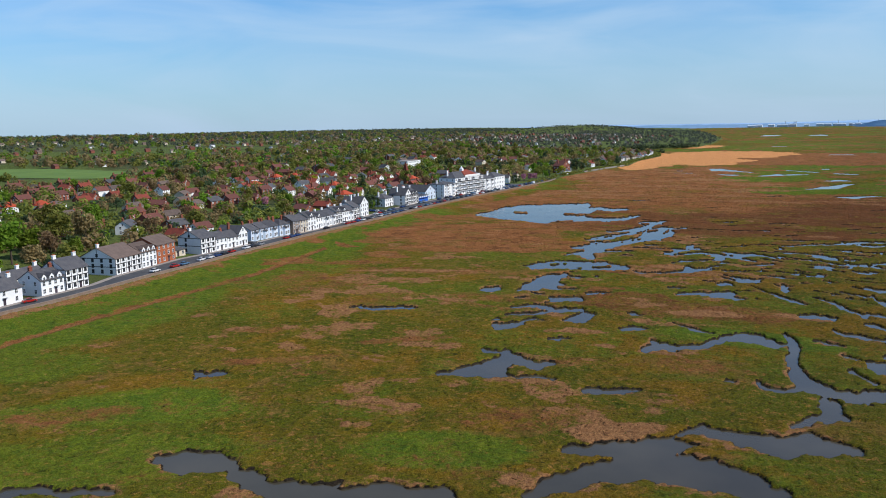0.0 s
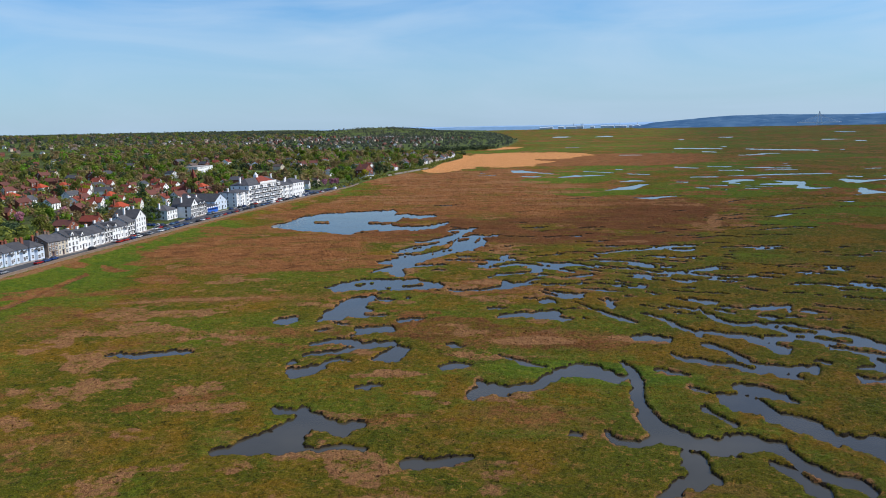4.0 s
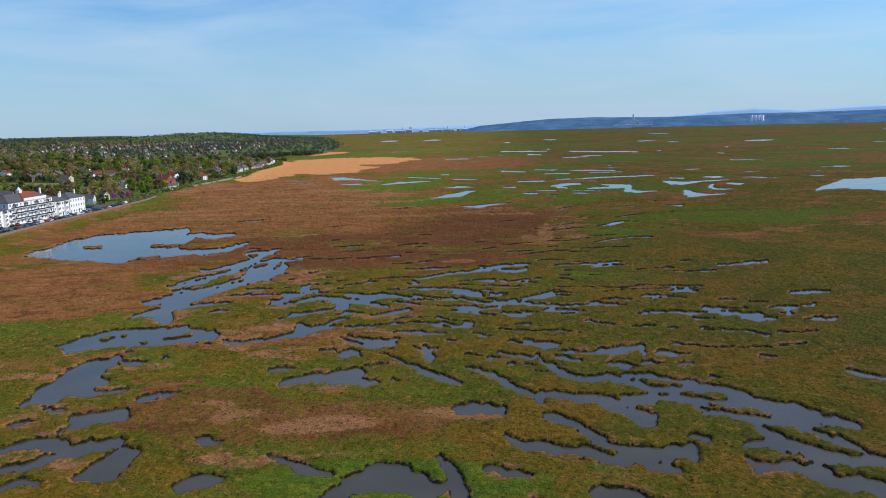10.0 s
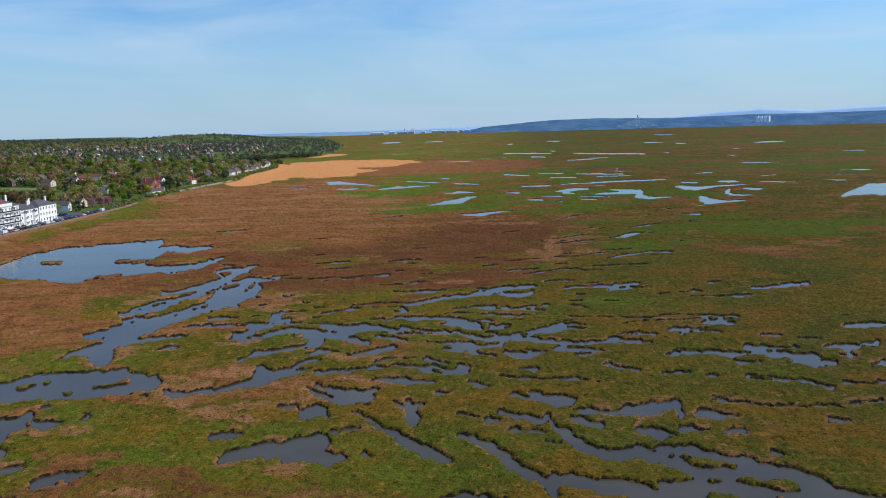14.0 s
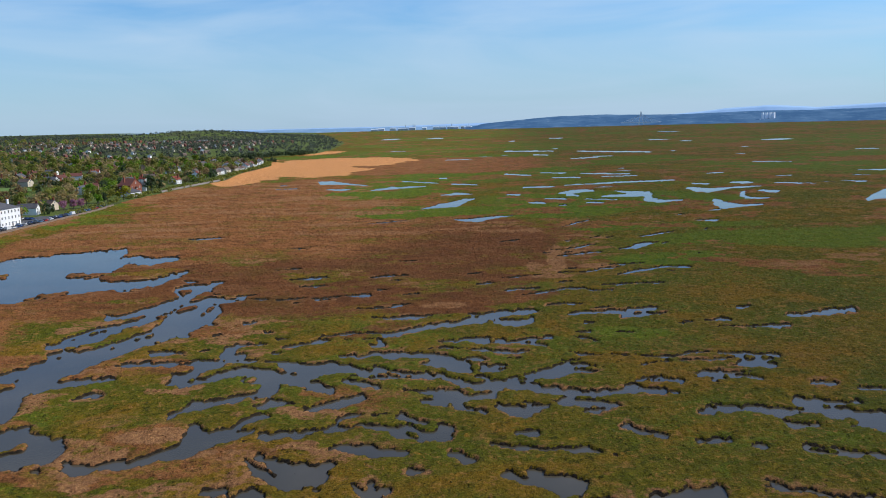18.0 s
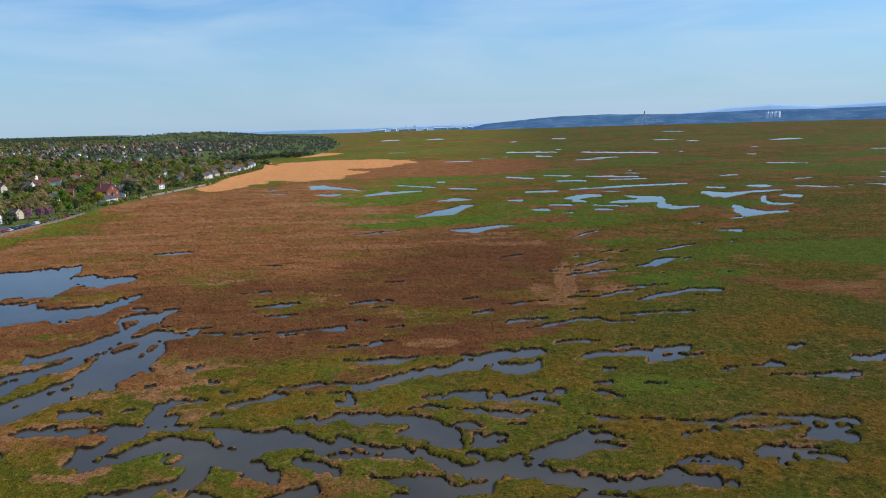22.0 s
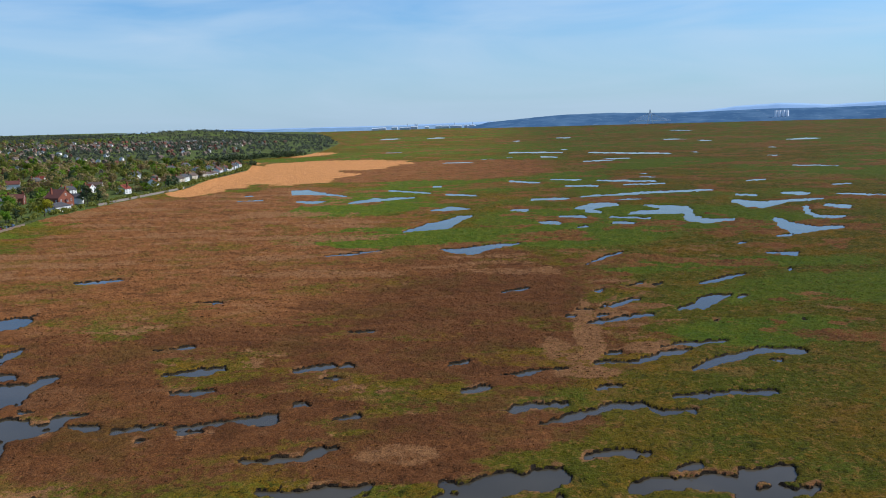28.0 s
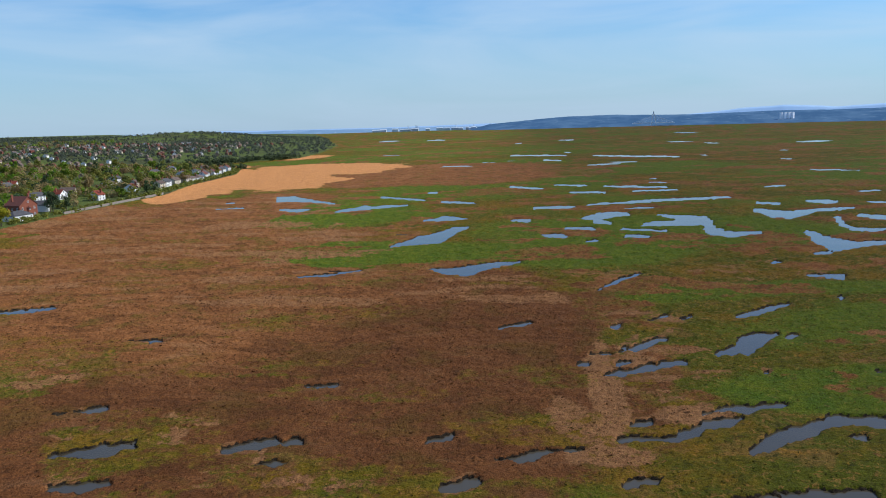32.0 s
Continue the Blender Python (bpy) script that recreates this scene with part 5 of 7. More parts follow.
for i in range(30):
    y = 790 + 1900 * r.random() ** 1.7
    x = r.uniform(-0.16, 0.52) * (y - 150)
    if x < -140 and y < 1500:
        continue
    w = (y / 700) * r.uniform(0.5, 1.3)
    long = w * r.uniform(3, 11)
    pool(y / 60 * r.uniform(0.5, 1.0), 0, (x - long, y - long * r.uniform(-0.8, 0.8), w * 0.5), (x, y, w), (x + long, y + long * r.uniform(-0.8, 0.8), w * 0.5))

def axis(*stops):
    """Grid lines through stops of place and step."""
    out = [stops[0][0]]
    where, steps = [s[0] for s in stops], [s[1] for s in stops]
    while out[-1] < stops[-1][0]:
        out.append(out[-1] + float(np.interp(out[-1], where, steps)))
    return np.array(out)


# the grid spreads fan-wise beyond the end of the flight, so that its columns stay fine near by and wide far off
CORE, RIM = 150.0, 4700.0


def fan(y):
    return np.clip((np.asarray(y, float) - 300) / 140, 1, 25)


def column(x, y):
    """The grid's own coordinate across, for a place."""
    wide = CORE * fan(y)
    far = CORE + (np.abs(x) - wide) * (RIM - CORE) / (RIM - wide)
    return np.where(np.abs(x) < wide, x / fan(y), np.sign(x) * far)


GX = axis((-4700, 160), (-1500, 40), (-600, 12), (-310, 3.0), (-240, 1.2), (-125, 0.48), (-80, 0.42), (75, 0.42), (110, 0.6), (150, 1.2), (300, 6), (600, 15), (1500, 40), (4700, 160))
GY = axis((-700, 60), (-100, 10), (10, 2), (36, 0.6), (440, 0.6), (520, 0.9), (650, 1.8), (850, 4), (1200, 10), (1900, 25), (4700, 110))
UU, YY = np.meshgrid(GX, GY)
WIDE = CORE * fan(YY)
XX = np.where(np.abs(UU) < CORE, UU * fan(YY), np.sign(UU) * (WIDE + (np.abs(UU) - CORE) * (RIM - WIDE) / (RIM - CORE)))


def carve(shapes, start, widen=0.0, ragged=1.0):
    """The distance to the nearest of the shapes, negative inside them."""
    field = start.copy()
    for k, a, nodes in shapes:
        n = np.array(nodes, float)
        c, s = math.cos(a), math.sin(a)
        reach = (n[:, 2].max() * 0.5 + 4) * (1 + k * 0.6)
        x0, x1, y0, y1 = n[:, 0].min() - reach, n[:, 0].max() + reach, n[:, 1].min() - reach, n[:, 1].max() + reach
        i0, i1 = np.searchsorted(GX, (min(column(x0, y0), column(x0, y1)), max(column(x1, y0), column(x1, y1))))
        j0, j1 = np.searchsorted(GY, (y0, y1))
        if i1 <= i0 or j1 <= j0:
            continue
        x, y = XX[j0:j1, i0:i1], YY[j0:j1, i0:i1]
        n[:, 2] += widen
        mean = max(n[:, 2].mean(), 0.5)
        # across and along the direction in which it is drawn out
        u, v = c * x + s * y, (c * y - s * x) / k
        nu, nv = c * n[:, 0] + s * n[:, 1], (c * n[:, 1] - s * n[:, 0]) / k
        size = max(mean * 0.9, 0.8)
        shift = ragged * min(0.42 * mean + 0.25, 2.5)
        u = u + shift * 2.2 * (fbm(u / size * 0.35, v / size * 0.35, 4, 3.0) - 0.5)
        v = v + shift * 1.5 * (fbm(u / size * 0.5, v / size * 0.5, 4, 9.0) - 0.5)
        v = v + min(shift, 0.9) * 0.9 * (fbm(u / size * 1.6, v / size * 0.6, 3, 15.0) - 0.5)
        best = np.full(x.shape, 1e3)
        if len(n) == 1:
            best = np.hypot(u - nu[0], v - nv[0]) - n[0, 2] / 2
        for q in range(len(n) - 1):
            du, dv = nu[q + 1] - nu[q], nv[q + 1] - nv[q]
            h = np.clip(((u - nu[q]) * du + (v - nv[q]) * dv) / (du * du + dv * dv + 1e-9), 0, 1)
            best = np.minimum(best, np.hypot(u - nu[q] - h * du, v - nv[q] - h * dv) - (n[q, 2] + h * (n[q + 1, 2] - n[q, 2])) / 2)
        part = field[j0:j1, i0:i1]
        np.minimum(part, best, out=part)
    return field


DIST = carve(POOLS, np.full(XX.shape, 50.0), 0.25, 0.4)
if ISLES:
    DIST = np.maximum(DIST, -carve(ISLES, np.full(XX.shape, 50.0), 0.0, 0.4))
near_by = 1 - 0.7 * smooth(350, 700, YY)
DIST = DIST + near_by * (0.9 * (fbm(XX / 4.0, YY / 6.0, 3, 5.0) - 0.5) + 1.3 * (fbm(XX / 1.7, YY / 2.8, 3, 7.0) - 0.5))
DIST = DIST + (0.4 + 1.0 * smooth(480, 600, YY)) * (1 - 0.5 * smooth(600, 1000, YY)) * (fbm(XX / 12, YY / 3.6, 4, 27.0) - 0.5)
DITCH = carve(DITCHES, np.full(XX.shape, 50.0), 0.3, 0.5)


def patch(field, x, y, rx, ry, turn=0, amount=1.0, soft=0.35):
    """Adds a stand of plants with an uneven edge to a field."""
    a = radians(turn)
    wx, wy = XX + WARP_X * (rx + ry) * 0.35, YY + WARP_Y * (rx + ry) * 0.35
    u = ((wx - x) * math.cos(a) + (wy - y) * math.sin(a)) / rx
    v = ((wy - y) * math.cos(a) - (wx - x) * math.sin(a)) / ry
    np.maximum(field, amount * (1 - smooth(1 - soft, 1 + soft, np.hypot(u, v))), out=field)


WARP_X, WARP_Y = fbm(XX / 45, YY / 45, 5, 1.0) - 0.5, fbm(XX / 45, YY / 45, 5, 21.0) - 0.5
REED, GREEN, ORANGE, MUD, LAND, STRAW, OLD = (np.zeros(XX.shape) for _ in range(7))
SEA = XX - shore(YY)      # metres out from the shore
# the brown reed bed round and beyond the great pool
for row in ((-150, 560, 130, 170, 0), (-60, 500, 75, 120, 0), (-90, 440, 110, 60, 8), (-10, 480, 30, 90, -4), (-200, 720, 85, 170, 8), (-170, 860, 60, 90, 0), (-120, 1080, 130, 80, 20),
            (-40, 1090, 75, 90, 0), (-80, 1220, 110, 90, 0), (-230, 420, 30, 60, 5), (-170, 350, 40, 45, 25), (-208, 345, 30, 25, 0)):
    patch(REED, *row)
REED *= 0.70 + 0.62 * fbm(XX / 40, YY / 26, 5, 91.0)
# old, darker reed in the middle of the bed
for row in ((-15, 480, 50, 110, -4), (-70, 425, 75, 55, 8), (-130, 440, 60, 40, 8, 0.7), (20, 430, 40, 40, 0), (-40, 380, 60, 26, 0), (-45, 215, 60, 40, 0, 0.6)):
    patch(OLD, *row, soft=0.6)
# stands of brown rush on the near marsh
for row in ((-120, 252, 26, 9, 20, 0.8), (-150, 243, 34, 8, 20, 0.8), (-180, 250, 22, 7, 25, 0.8), (-150, 305, 40, 12, 20, 0.85), (-102, 211, 20, 7, 10, 0.8), (-96, 155, 14, 4, 35, 0.9), (-50, 155, 13, 5, 10, 0.7),
            (-36, 218, 24, 14, 0, 0.9), (-20, 216, 14, 12, 0, 0.8), (-28, 162, 18, 8, 0, 0.8), (-45, 118, 20, 9, 30, 0.8), (-116, 126, 18, 4, 35, 0.9), (-127, 77, 22, 7, 45, 0.8), (-64, 289, 11, 7, 5, 1.0),
            (-45, 225, 28, 9, 0, 0.6), (-22, 392, 24, 12, 0, 1.0), (0, 405, 16, 12, 0, 0.9), (-160, 200, 18, 6, 25, 0.7), (-140, 150, 12, 5, 30, 0.7)):
    patch(REED, *row[:5], amount=(row[5] if row[1] > 300 else 0.62 * row[5]), soft=0.7)
for row in ((-36, 216, 12, 5, 10, 0.75), (-10, 222, 9, 4, 0, 0.7), (16, 474, 4, 40, -4, 0.66), (9, 452, 5, 16, 12, 0.6), (13, 436, 9, 5, 0, 0.62), (-30, 118, 10, 4, 30, 0.8), (-20, 392, 9, 5, 0, 0.6),
            (-60, 600, 5, 3, 0, 0.8), (-62, 289, 9, 4, 5, 0.75), (-30, 115, 8, 5, 20, 0.8), (-14, 108, 7, 6, 0, 0.7), (-150, 243, 26, 3, 22, 0.65), (30, 455, 8, 6, 0, 0.7)):
    patch(STRAW, *row)
# bright green: along the sea wall, the pool meadows, and far out
for row in ((-212, 200, 22, 120, 6), (-235, 330, 18, 110, 6), (-190, 150, 22, 60, 15, 0.8), (-165, 95, 26, 14, 40, 0.6), (-120, 84, 30, 9, 40, 0.7), (-192, 235, 24, 50, 12, 0.6), (-105, 66, 36, 14, 40, 0.6), (-215, 270, 20, 60, 8, 0.9), (-55, 95, 18, 10, 20, 0.7), (-60, 640, 60, 45, 0, 0.9), (-120, 800, 80, 70, 0, 0.9), (20, 640, 50, 40, 0, 0.9),
            (60, 700, 90, 70, 0, 0.8), (60, 470, 26, 14, 10, 0.9), (70, 560, 60, 14, 8, 0.8), (-20, 190, 26, 9, 0, 0.9), (120, 520, 70, 30, 10, 0.7), (-120, 90, 20, 10, 40, 0.8),
            (400, 1000, 300, 160, 0, 0.5), (0, 1700, 300, 200, 0, 0.62), (600, 1700, 600, 300, 0, 0.5), (-60, 900, 80, 50, 0, 0.7), (30, 360, 12, 6, 0, 0.6)):
    patch(GREEN, *row)
patch(ORANGE, -230, 1150, 48, 190, 12, 1.0, 0.12)
patch(ORANGE, -225, 1290, 85, 110, 20, 1.0, 0.12)
patch(ORANGE, -264, 975, 22, 110, 4, 1.0, 0.15)
patch(ORANGE, -272, 940, 12, 45, 0, 1.0, 0.15)
patch(ORANGE, -275, 1110, 40, 130, 8, 1.0, 0.15)
patch(ORANGE, -180, 1220, 34, 60, 10, 1.0, 0.15)
patch(ORANGE, -395, 1350, 60, 45, 0, 1.0, 0.15)
patch(ORANGE, -330, 1600, 30, 90, 0, 0.8)
near_shore = (1 - smooth(14, 46, SEA + 30 * WARP_X + 40 * (fbm(XX / 30, YY / 22, 4, 77.0) - 0.5))) * (YY < 720)
REED *= 1 - 0.85 * near_shore
BED = REED.copy()
REED *= 1 - 0.3 * smooth(370, 400, YY) * (1 - smooth(450, 500, YY)) * smooth(0.42, 0.55, fbm(XX / 20, YY / 12, 4, 119.0))
REED *= 1 - 0.5 * smooth(0.54, 0.64, fbm(XX / 34, YY / 15, 4, 83.0)) * (YY > 380) * (YY < 700)
GREEN = np.maximum(GREEN, 0.6 * near_shore * smooth(0.42, 0.6, fbm(XX / 25, YY / 16, 3, 88.0)))
ORANGE = np.maximum(ORANGE, smooth(935, 955, YY) * (1 - smooth(1270, 1300, YY)) * (1 - smooth(40, 60, SEA + 30 * WARP_X)))
STRAW = np.maximum(STRAW, 0.60 * smooth(480, 560, YY) * (1 - smooth(900, 960, YY)) * smooth(0.4, 0.7, REED) * smooth(0.45, 0.60, fbm(XX / 30, YY / 12, 4, 113.0)))
GREEN *= 1 - 0.9 * smooth(0.4, 0.7, REED) * (SEA > 40) * (YY < 620)
REED *= 1 - 0.75 * smooth(0.4, 0.8, GREEN) * (YY > 560) * (XX > -140)
# mottling over the open marsh
FAR = smooth(650, 900, YY) * (SEA > 20)
REED = np.maximum(REED, FAR * 0.52 * smooth(0.54, 0.66, fbm(XX / 110, YY / 70, 5, 101.0)))
STRAW = np.maximum(STRAW, FAR * 0.45 * smooth(0.60, 0.70, fbm(XX / 60, YY / 60, 5, 103.0)))
GREEN = np.maximum(GREEN, FAR * 0.75 * smooth(0.45, 0.57, fbm(XX / 140, YY / 110, 5, 107.0)) * (1 - REED))
far_mix = smooth(500, 900, YY)
STRAW = np.maximum(STRAW, 0.58 * smooth(0.55, 0.66, fbm(XX / 12, YY / 9, 5, 31.0)) * (1 - GREEN) * (1 - 0.6 * far_mix) * (1 - 0.75 * smooth(-35, 0, XX) * (YY < 450)) * (1 - 0.5 * smooth(0.4, 0.6, REED)))
REED = np.maximum(REED, 0.56 * smooth(0.53, 0.63, fbm(XX / 26, YY / 18, 5, 41.0)) * (1 - 0.45 * (1 - smooth(150, 260, YY))) * (1 - 0.8 * smooth(-40, 0, XX) * (YY < 430)))
GREEN = np.maximum(GREEN, (0.45 - 0.10 * smooth(-10, 40, XX)) * smooth(0.52, 0.62, fbm(XX / 38, YY / 26, 5, 51.0)) * (1 - 0.9 * smooth(0.45, 0.7, np.maximum(BED, REED))))
MUD = np.maximum(MUD, 0.62 * (1 - smooth(-0.5, 0.1, DITCH)))
# mud ring round the pools, where that darkened bank colour shows
MUD = np.maximum(MUD, (1 - smooth(0.02, 0.21, DIST)) * (1 - 0.45 * smooth(500, 800, YY)))
STRAW = np.maximum(STRAW, 0.54 * (1 - smooth(0.3, 1.5, DIST)) * smooth(0.50, 0.62, fbm(XX / 9, YY / 9, 3, 61.0)) * (YY < 700))
STRAW = np.maximum(STRAW, 0.5 * (1 - smooth(-0.1, 0.35, DITCH)) * smooth(0.4, 0.55, fbm(XX / 8, YY / 8, 3, 131.0)))
REED = np.maximum(REED, 0.62 * (1 - smooth(0.0, 0.9, DITCH)))
STRAW = np.maximum(STRAW, 0.62 * (1 - smooth(3, 9, SEA + 6 * WARP_X)) * (SEA > 0) * (YY < 640))
inland = smooth(0.0, 2.0, -SEA)
LAND = inland

jitter = np.random.default_rng(3).random(XX.shape)
rushes = 0.9 * (fbm(XX / 3.2, YY / 3.2, 4, 71.0) - 0.5) + 0.62 * (jitter - 0.5)
relief = (0.48 - 0.25 * smooth(0.3, 0.6, ORANGE) * smooth(800, 950, YY)) * np.minimum(fan(YY), 3) * smooth(-0.1, 1.6, DIST)
bank = smooth(-0.10, 0.12, DIST)
marsh_z = np.maximum(0.14 + 0.12 * smooth(0.2, 2.5, DIST) + rushes * relief, 0.0) - 0.85 * (1 - bank)
marsh_z = marsh_z - 0.45 * (1 - smooth(-0.4, 0.7, DITCH)) * (DIST > 1)
marsh_z = marsh_z + 1.25 * (1 - smooth(0, 16, SEA)) * (YY < 1300)
ZZ = marsh_z * (1 - inland) + land_height(XX, YY) * inland


def height(x, y):
    """The ground's height at a place."""
    if x < shore(y) - 2.5:
        return float(land_height(x, y))
    i, j = int(np.clip(np.searchsorted(GX, column(x, y)), 1, len(GX) - 1)), int(np.clip(np.searchsorted(GY, y), 1, len(GY) - 1))
    return float(min(ZZ[j, i], ZZ[j - 1, i], ZZ[j, i - 1], ZZ[j - 1, i - 1]))


def sheet(name, x, y, z, material, wrap=False):
    """A grid of faces over arrays of places."""
    rows, cols = x.shape
    me = bpy.data.meshes.new(name)
    me.vertices.add(x.size)
    me.vertices.foreach_set("co", np.stack([x, y, z], -1).astype(np.float32).ravel())
    a = (np.arange(rows - 1)[:, None] * cols + np.arange(cols - 1)[None]).ravel()
    faces = np.stack([a, a + 1, a + cols + 1, a + cols], -1).astype(np.int32)
    me.loops.add(faces.size)
    me.loops.foreach_set("vertex_index", faces.ravel())
    me.polygons.add(len(faces))
    me.polygons.foreach_set("loop_start", np.arange(len(faces), dtype=np.int32) * 4)
    me.polygons.foreach_set("use_smooth", np.ones(len(faces), bool))
    me.update(calc_edges=True)
    me.materials.append(material)
    return new(name, me)


ground = sheet("ground", XX, YY, ZZ, M["ground"])
for key, parts in (("cover_a", (REED, GREEN, ORANGE, OLD)), ("cover_b", (MUD, LAND, STRAW, np.ones(XX.shape)))):
    att = ground.data.attributes.new(key, "FLOAT_COLOR", "POINT")
    att.data.foreach_set("color", np.stack(parts, -1).astype(np.float32).ravel())
tagged(ground, "salt marsh of olive grass and brown reeds cut by creeks", "marsh", kind="structure")
wx, wy = np.meshgrid(np.linspace(-420, 4700, 60), np.linspace(-700, 4700, 60))
water = sheet("water", wx, wy, np.full(wx.shape, -0.30), M["water"])
tagged(water, "still grey tidal water in pools and winding creeks", "water", kind="structure")


def ridge(name, label, material, distance, depth, profile, foot=-3.0):
    """Far hills: a slope up to a skyline given by azimuth and elevation in degrees."""
    az = np.arange(profile[0][0], profile[-1][0], 0.12)
    el = np.interp(az, [p[0] for p in profile], [p[1] for p in profile])
    el = el + 0.05 * (fbm(az * 1.3, az * 0 + distance, 4) - 0.5)
    rows = []
    for n in range(7):
        f = n / 6
        d = distance + depth * f
        top = 54 + (distance + depth) * np.tan(np.radians(el))
        z = foot + (top - foot) * (f ** 0.8) + 6 * f * (1 - f) * (fbm(az * 2.5, az * 0 + n, 3) - 0.5)
        rows.append((d * np.sin(np.radians(az)), 150 + d * np.cos(np.radians(az)), z))
    d = distance + depth * 1.1
    rows.append((d * np.sin(np.radians(az)), 150 + d * np.cos(np.radians(az)), np.full(az.shape, foot)))
    ob = sheet(name, *(np.array([r[k] for r in rows]) for k in range(3)), material)
    return tagged(ob, label, "hills", kind="structure")


# backdrop skylines; their haze is material colour only
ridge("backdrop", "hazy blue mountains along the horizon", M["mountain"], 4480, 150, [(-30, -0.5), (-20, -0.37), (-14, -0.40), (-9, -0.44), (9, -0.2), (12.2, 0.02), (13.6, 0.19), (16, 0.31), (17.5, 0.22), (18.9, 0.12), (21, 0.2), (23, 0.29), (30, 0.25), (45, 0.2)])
ridge("backdrop", "wooded hills beyond the estuary, painted in haze blue", M["hill"], 3950, 400, [(-3.5, -0.75), (-2.1, -0.40), (0, -0.24), (1.3, -0.14), (3, -0.05), (5.4, 0.0), (8, -0.07), (10.5, -0.12), (13, -0.08), (16, -0.03), (19, -0.05), (23, 0.0), (30, -0.03), (45, -0.06)])
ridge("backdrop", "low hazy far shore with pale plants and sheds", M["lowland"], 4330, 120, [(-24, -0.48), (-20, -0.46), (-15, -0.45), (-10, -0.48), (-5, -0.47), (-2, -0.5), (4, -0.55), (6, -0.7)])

# ---- building blocks ----
RNG = random.Random(5)


def part(name, bm, material, parent=None, label=""):
    """Links a bmesh as one mesh object, under a thing or a part."""
    me = bpy.data.meshes.new(name)
    bm.to_mesh(me)
    bm.free()
    me.materials.append(material)
    ob = new(name, me)
    ob.parent = parent
    if label:
        ob["label"] = label
    return ob


def piece(name, me, parent, m):
    """A further object on a mesh that is shared."""
    ob = new(name, me)
    ob.parent = parent
    ob.matrix_basis = m
    return ob


def block(bm, x0, x1, y0, y1, z0, z1, bevel=0.0):
    made = bmesh.ops.create_cube(bm, size=1.0, matrix=Matrix.Translation(((x0 + x1) / 2, (y0 + y1) / 2, (z0 + z1) / 2)) @ Matrix.Diagonal((x1 - x0, y1 - y0, z1 - z0, 1)))
    if bevel:
        edges = list({e for v in made["verts"] for e in v.link_edges})
        bmesh.ops.bevel(bm, geom=edges, offset=bevel, segments=1, affect="EDGES")


def prism(bm, outline, a, b, axis="y"):
    """A solid with the outline (u, z), drawn from a to b along an axis."""
    put = (lambda u, w, v: (u, v, w)) if axis == "y" else (lambda u, w, v: (v, u, w))
    ends = [[bm.verts.new(put(u, w, v)) for u, w in outline] for v in (a, b)]
    n = len(outline)
    bm.faces.new(ends[0])
    bm.faces.new(ends[1][::-1])
    for i in range(n):
        bm.faces.new((ends[0][i], ends[1][i], ends[1][(i + 1) % n], ends[0][(i + 1) % n]))
    bmesh.ops.recalc_face_normals(bm, faces=bm.faces)


def solid(*args, bevel=0.0):
    bm = bmesh.new()
    block(bm, *args, bevel=bevel)
    return bm


def thing(name, m, label, category, group=""):
    ob = new(name)
    ob.matrix_basis = m
    return tagged(ob, label, category, group)


WINDOWS = {}


PLAIN = False        # houses further back have their windows in one piece each


def window(parent, x, y, z, width, high, face=0, timber=False):
    """A sash window on a wall: face 0 looks to +x, 1 to -y, 2 to +y, 3 to -x."""
    key = (width, high, timber, PLAIN)
    if key not in WINDOWS:
        w, h, f = width / 2, high, 0.10
        bm = bmesh.new()
        us = [-w - f, -w, -0.03, 0.03, w, w + f] if width > 0.8 else [-w - f, -w, w, w + f]
        vs = [-f, 0.0, h * 0.5 - 0.03, h * 0.5 + 0.03, h, h + f]
        grid = [[bm.verts.new((0.12 if j < 2 and i in (0, len(us) - 1) else 0.07, u, v)) for j, v in enumerate(vs)] for i, u in enumerate(us)]
        for i in range(len(us) - 1):
            for j in range(len(vs) - 1):
                ring = [grid[i][j], grid[i + 1][j], grid[i + 1][j + 1], grid[i][j + 1]]
                if i % 2 == 0 or j % 2 == 0:
                    bm.faces.new(ring)
                    continue
                # the opening, set back
                deep = [bm.verts.new((0.03, q.co.y, q.co.z)) for q in ring]
                for k in range(4):
                    bm.faces.new((ring[k], ring[(k + 1) % 4], deep[(k + 1) % 4], deep[k]))
                if PLAIN:
                    bm.faces.new(deep).material_index = 1
        rim = [grid[i][0] for i in range(len(us))] + [grid[-1][j] for j in range(1, len(vs))] + [grid[i][-1] for i in range(len(us) - 2, -1, -1)] + [grid[0][j] for j in range(len(vs) - 2, 0, -1)]
        back = [bm.verts.new((-0.05, q.co.y, q.co.z)) for q in rim]
        for k in range(len(rim)):
            bm.faces.new((rim[k], rim[(k + 1) % len(rim)], back[(k + 1) % len(rim)], back[k]))
        bmesh.ops.recalc_face_normals(bm, faces=bm.faces)
        frame_me = bpy.data.meshes.new("window")
        bm.to_mesh(frame_me)
        frame_me.materials.append(M["timber"] if timber else M["frame"])
        if PLAIN:
            frame_me.materials.append(M["glass"])
        bm.free()
        bm = solid(-0.02, 0.025, -w, w, 0, h)
        pane_me = bpy.data.meshes.new("pane")
        bm.to_mesh(pane_me)
        pane_me.materials.append(M["glass"])
        bm.free()
        WINDOWS[key] = frame_me, pane_me
    turn = (0, -90, 90, 180)[face]
    ob = piece("window", WINDOWS[key][0], parent, pose(x, y, z, 0, 0, turn))
    if not PLAIN:
        piece("pane", WINDOWS[key][1], ob, Matrix())
    return ob


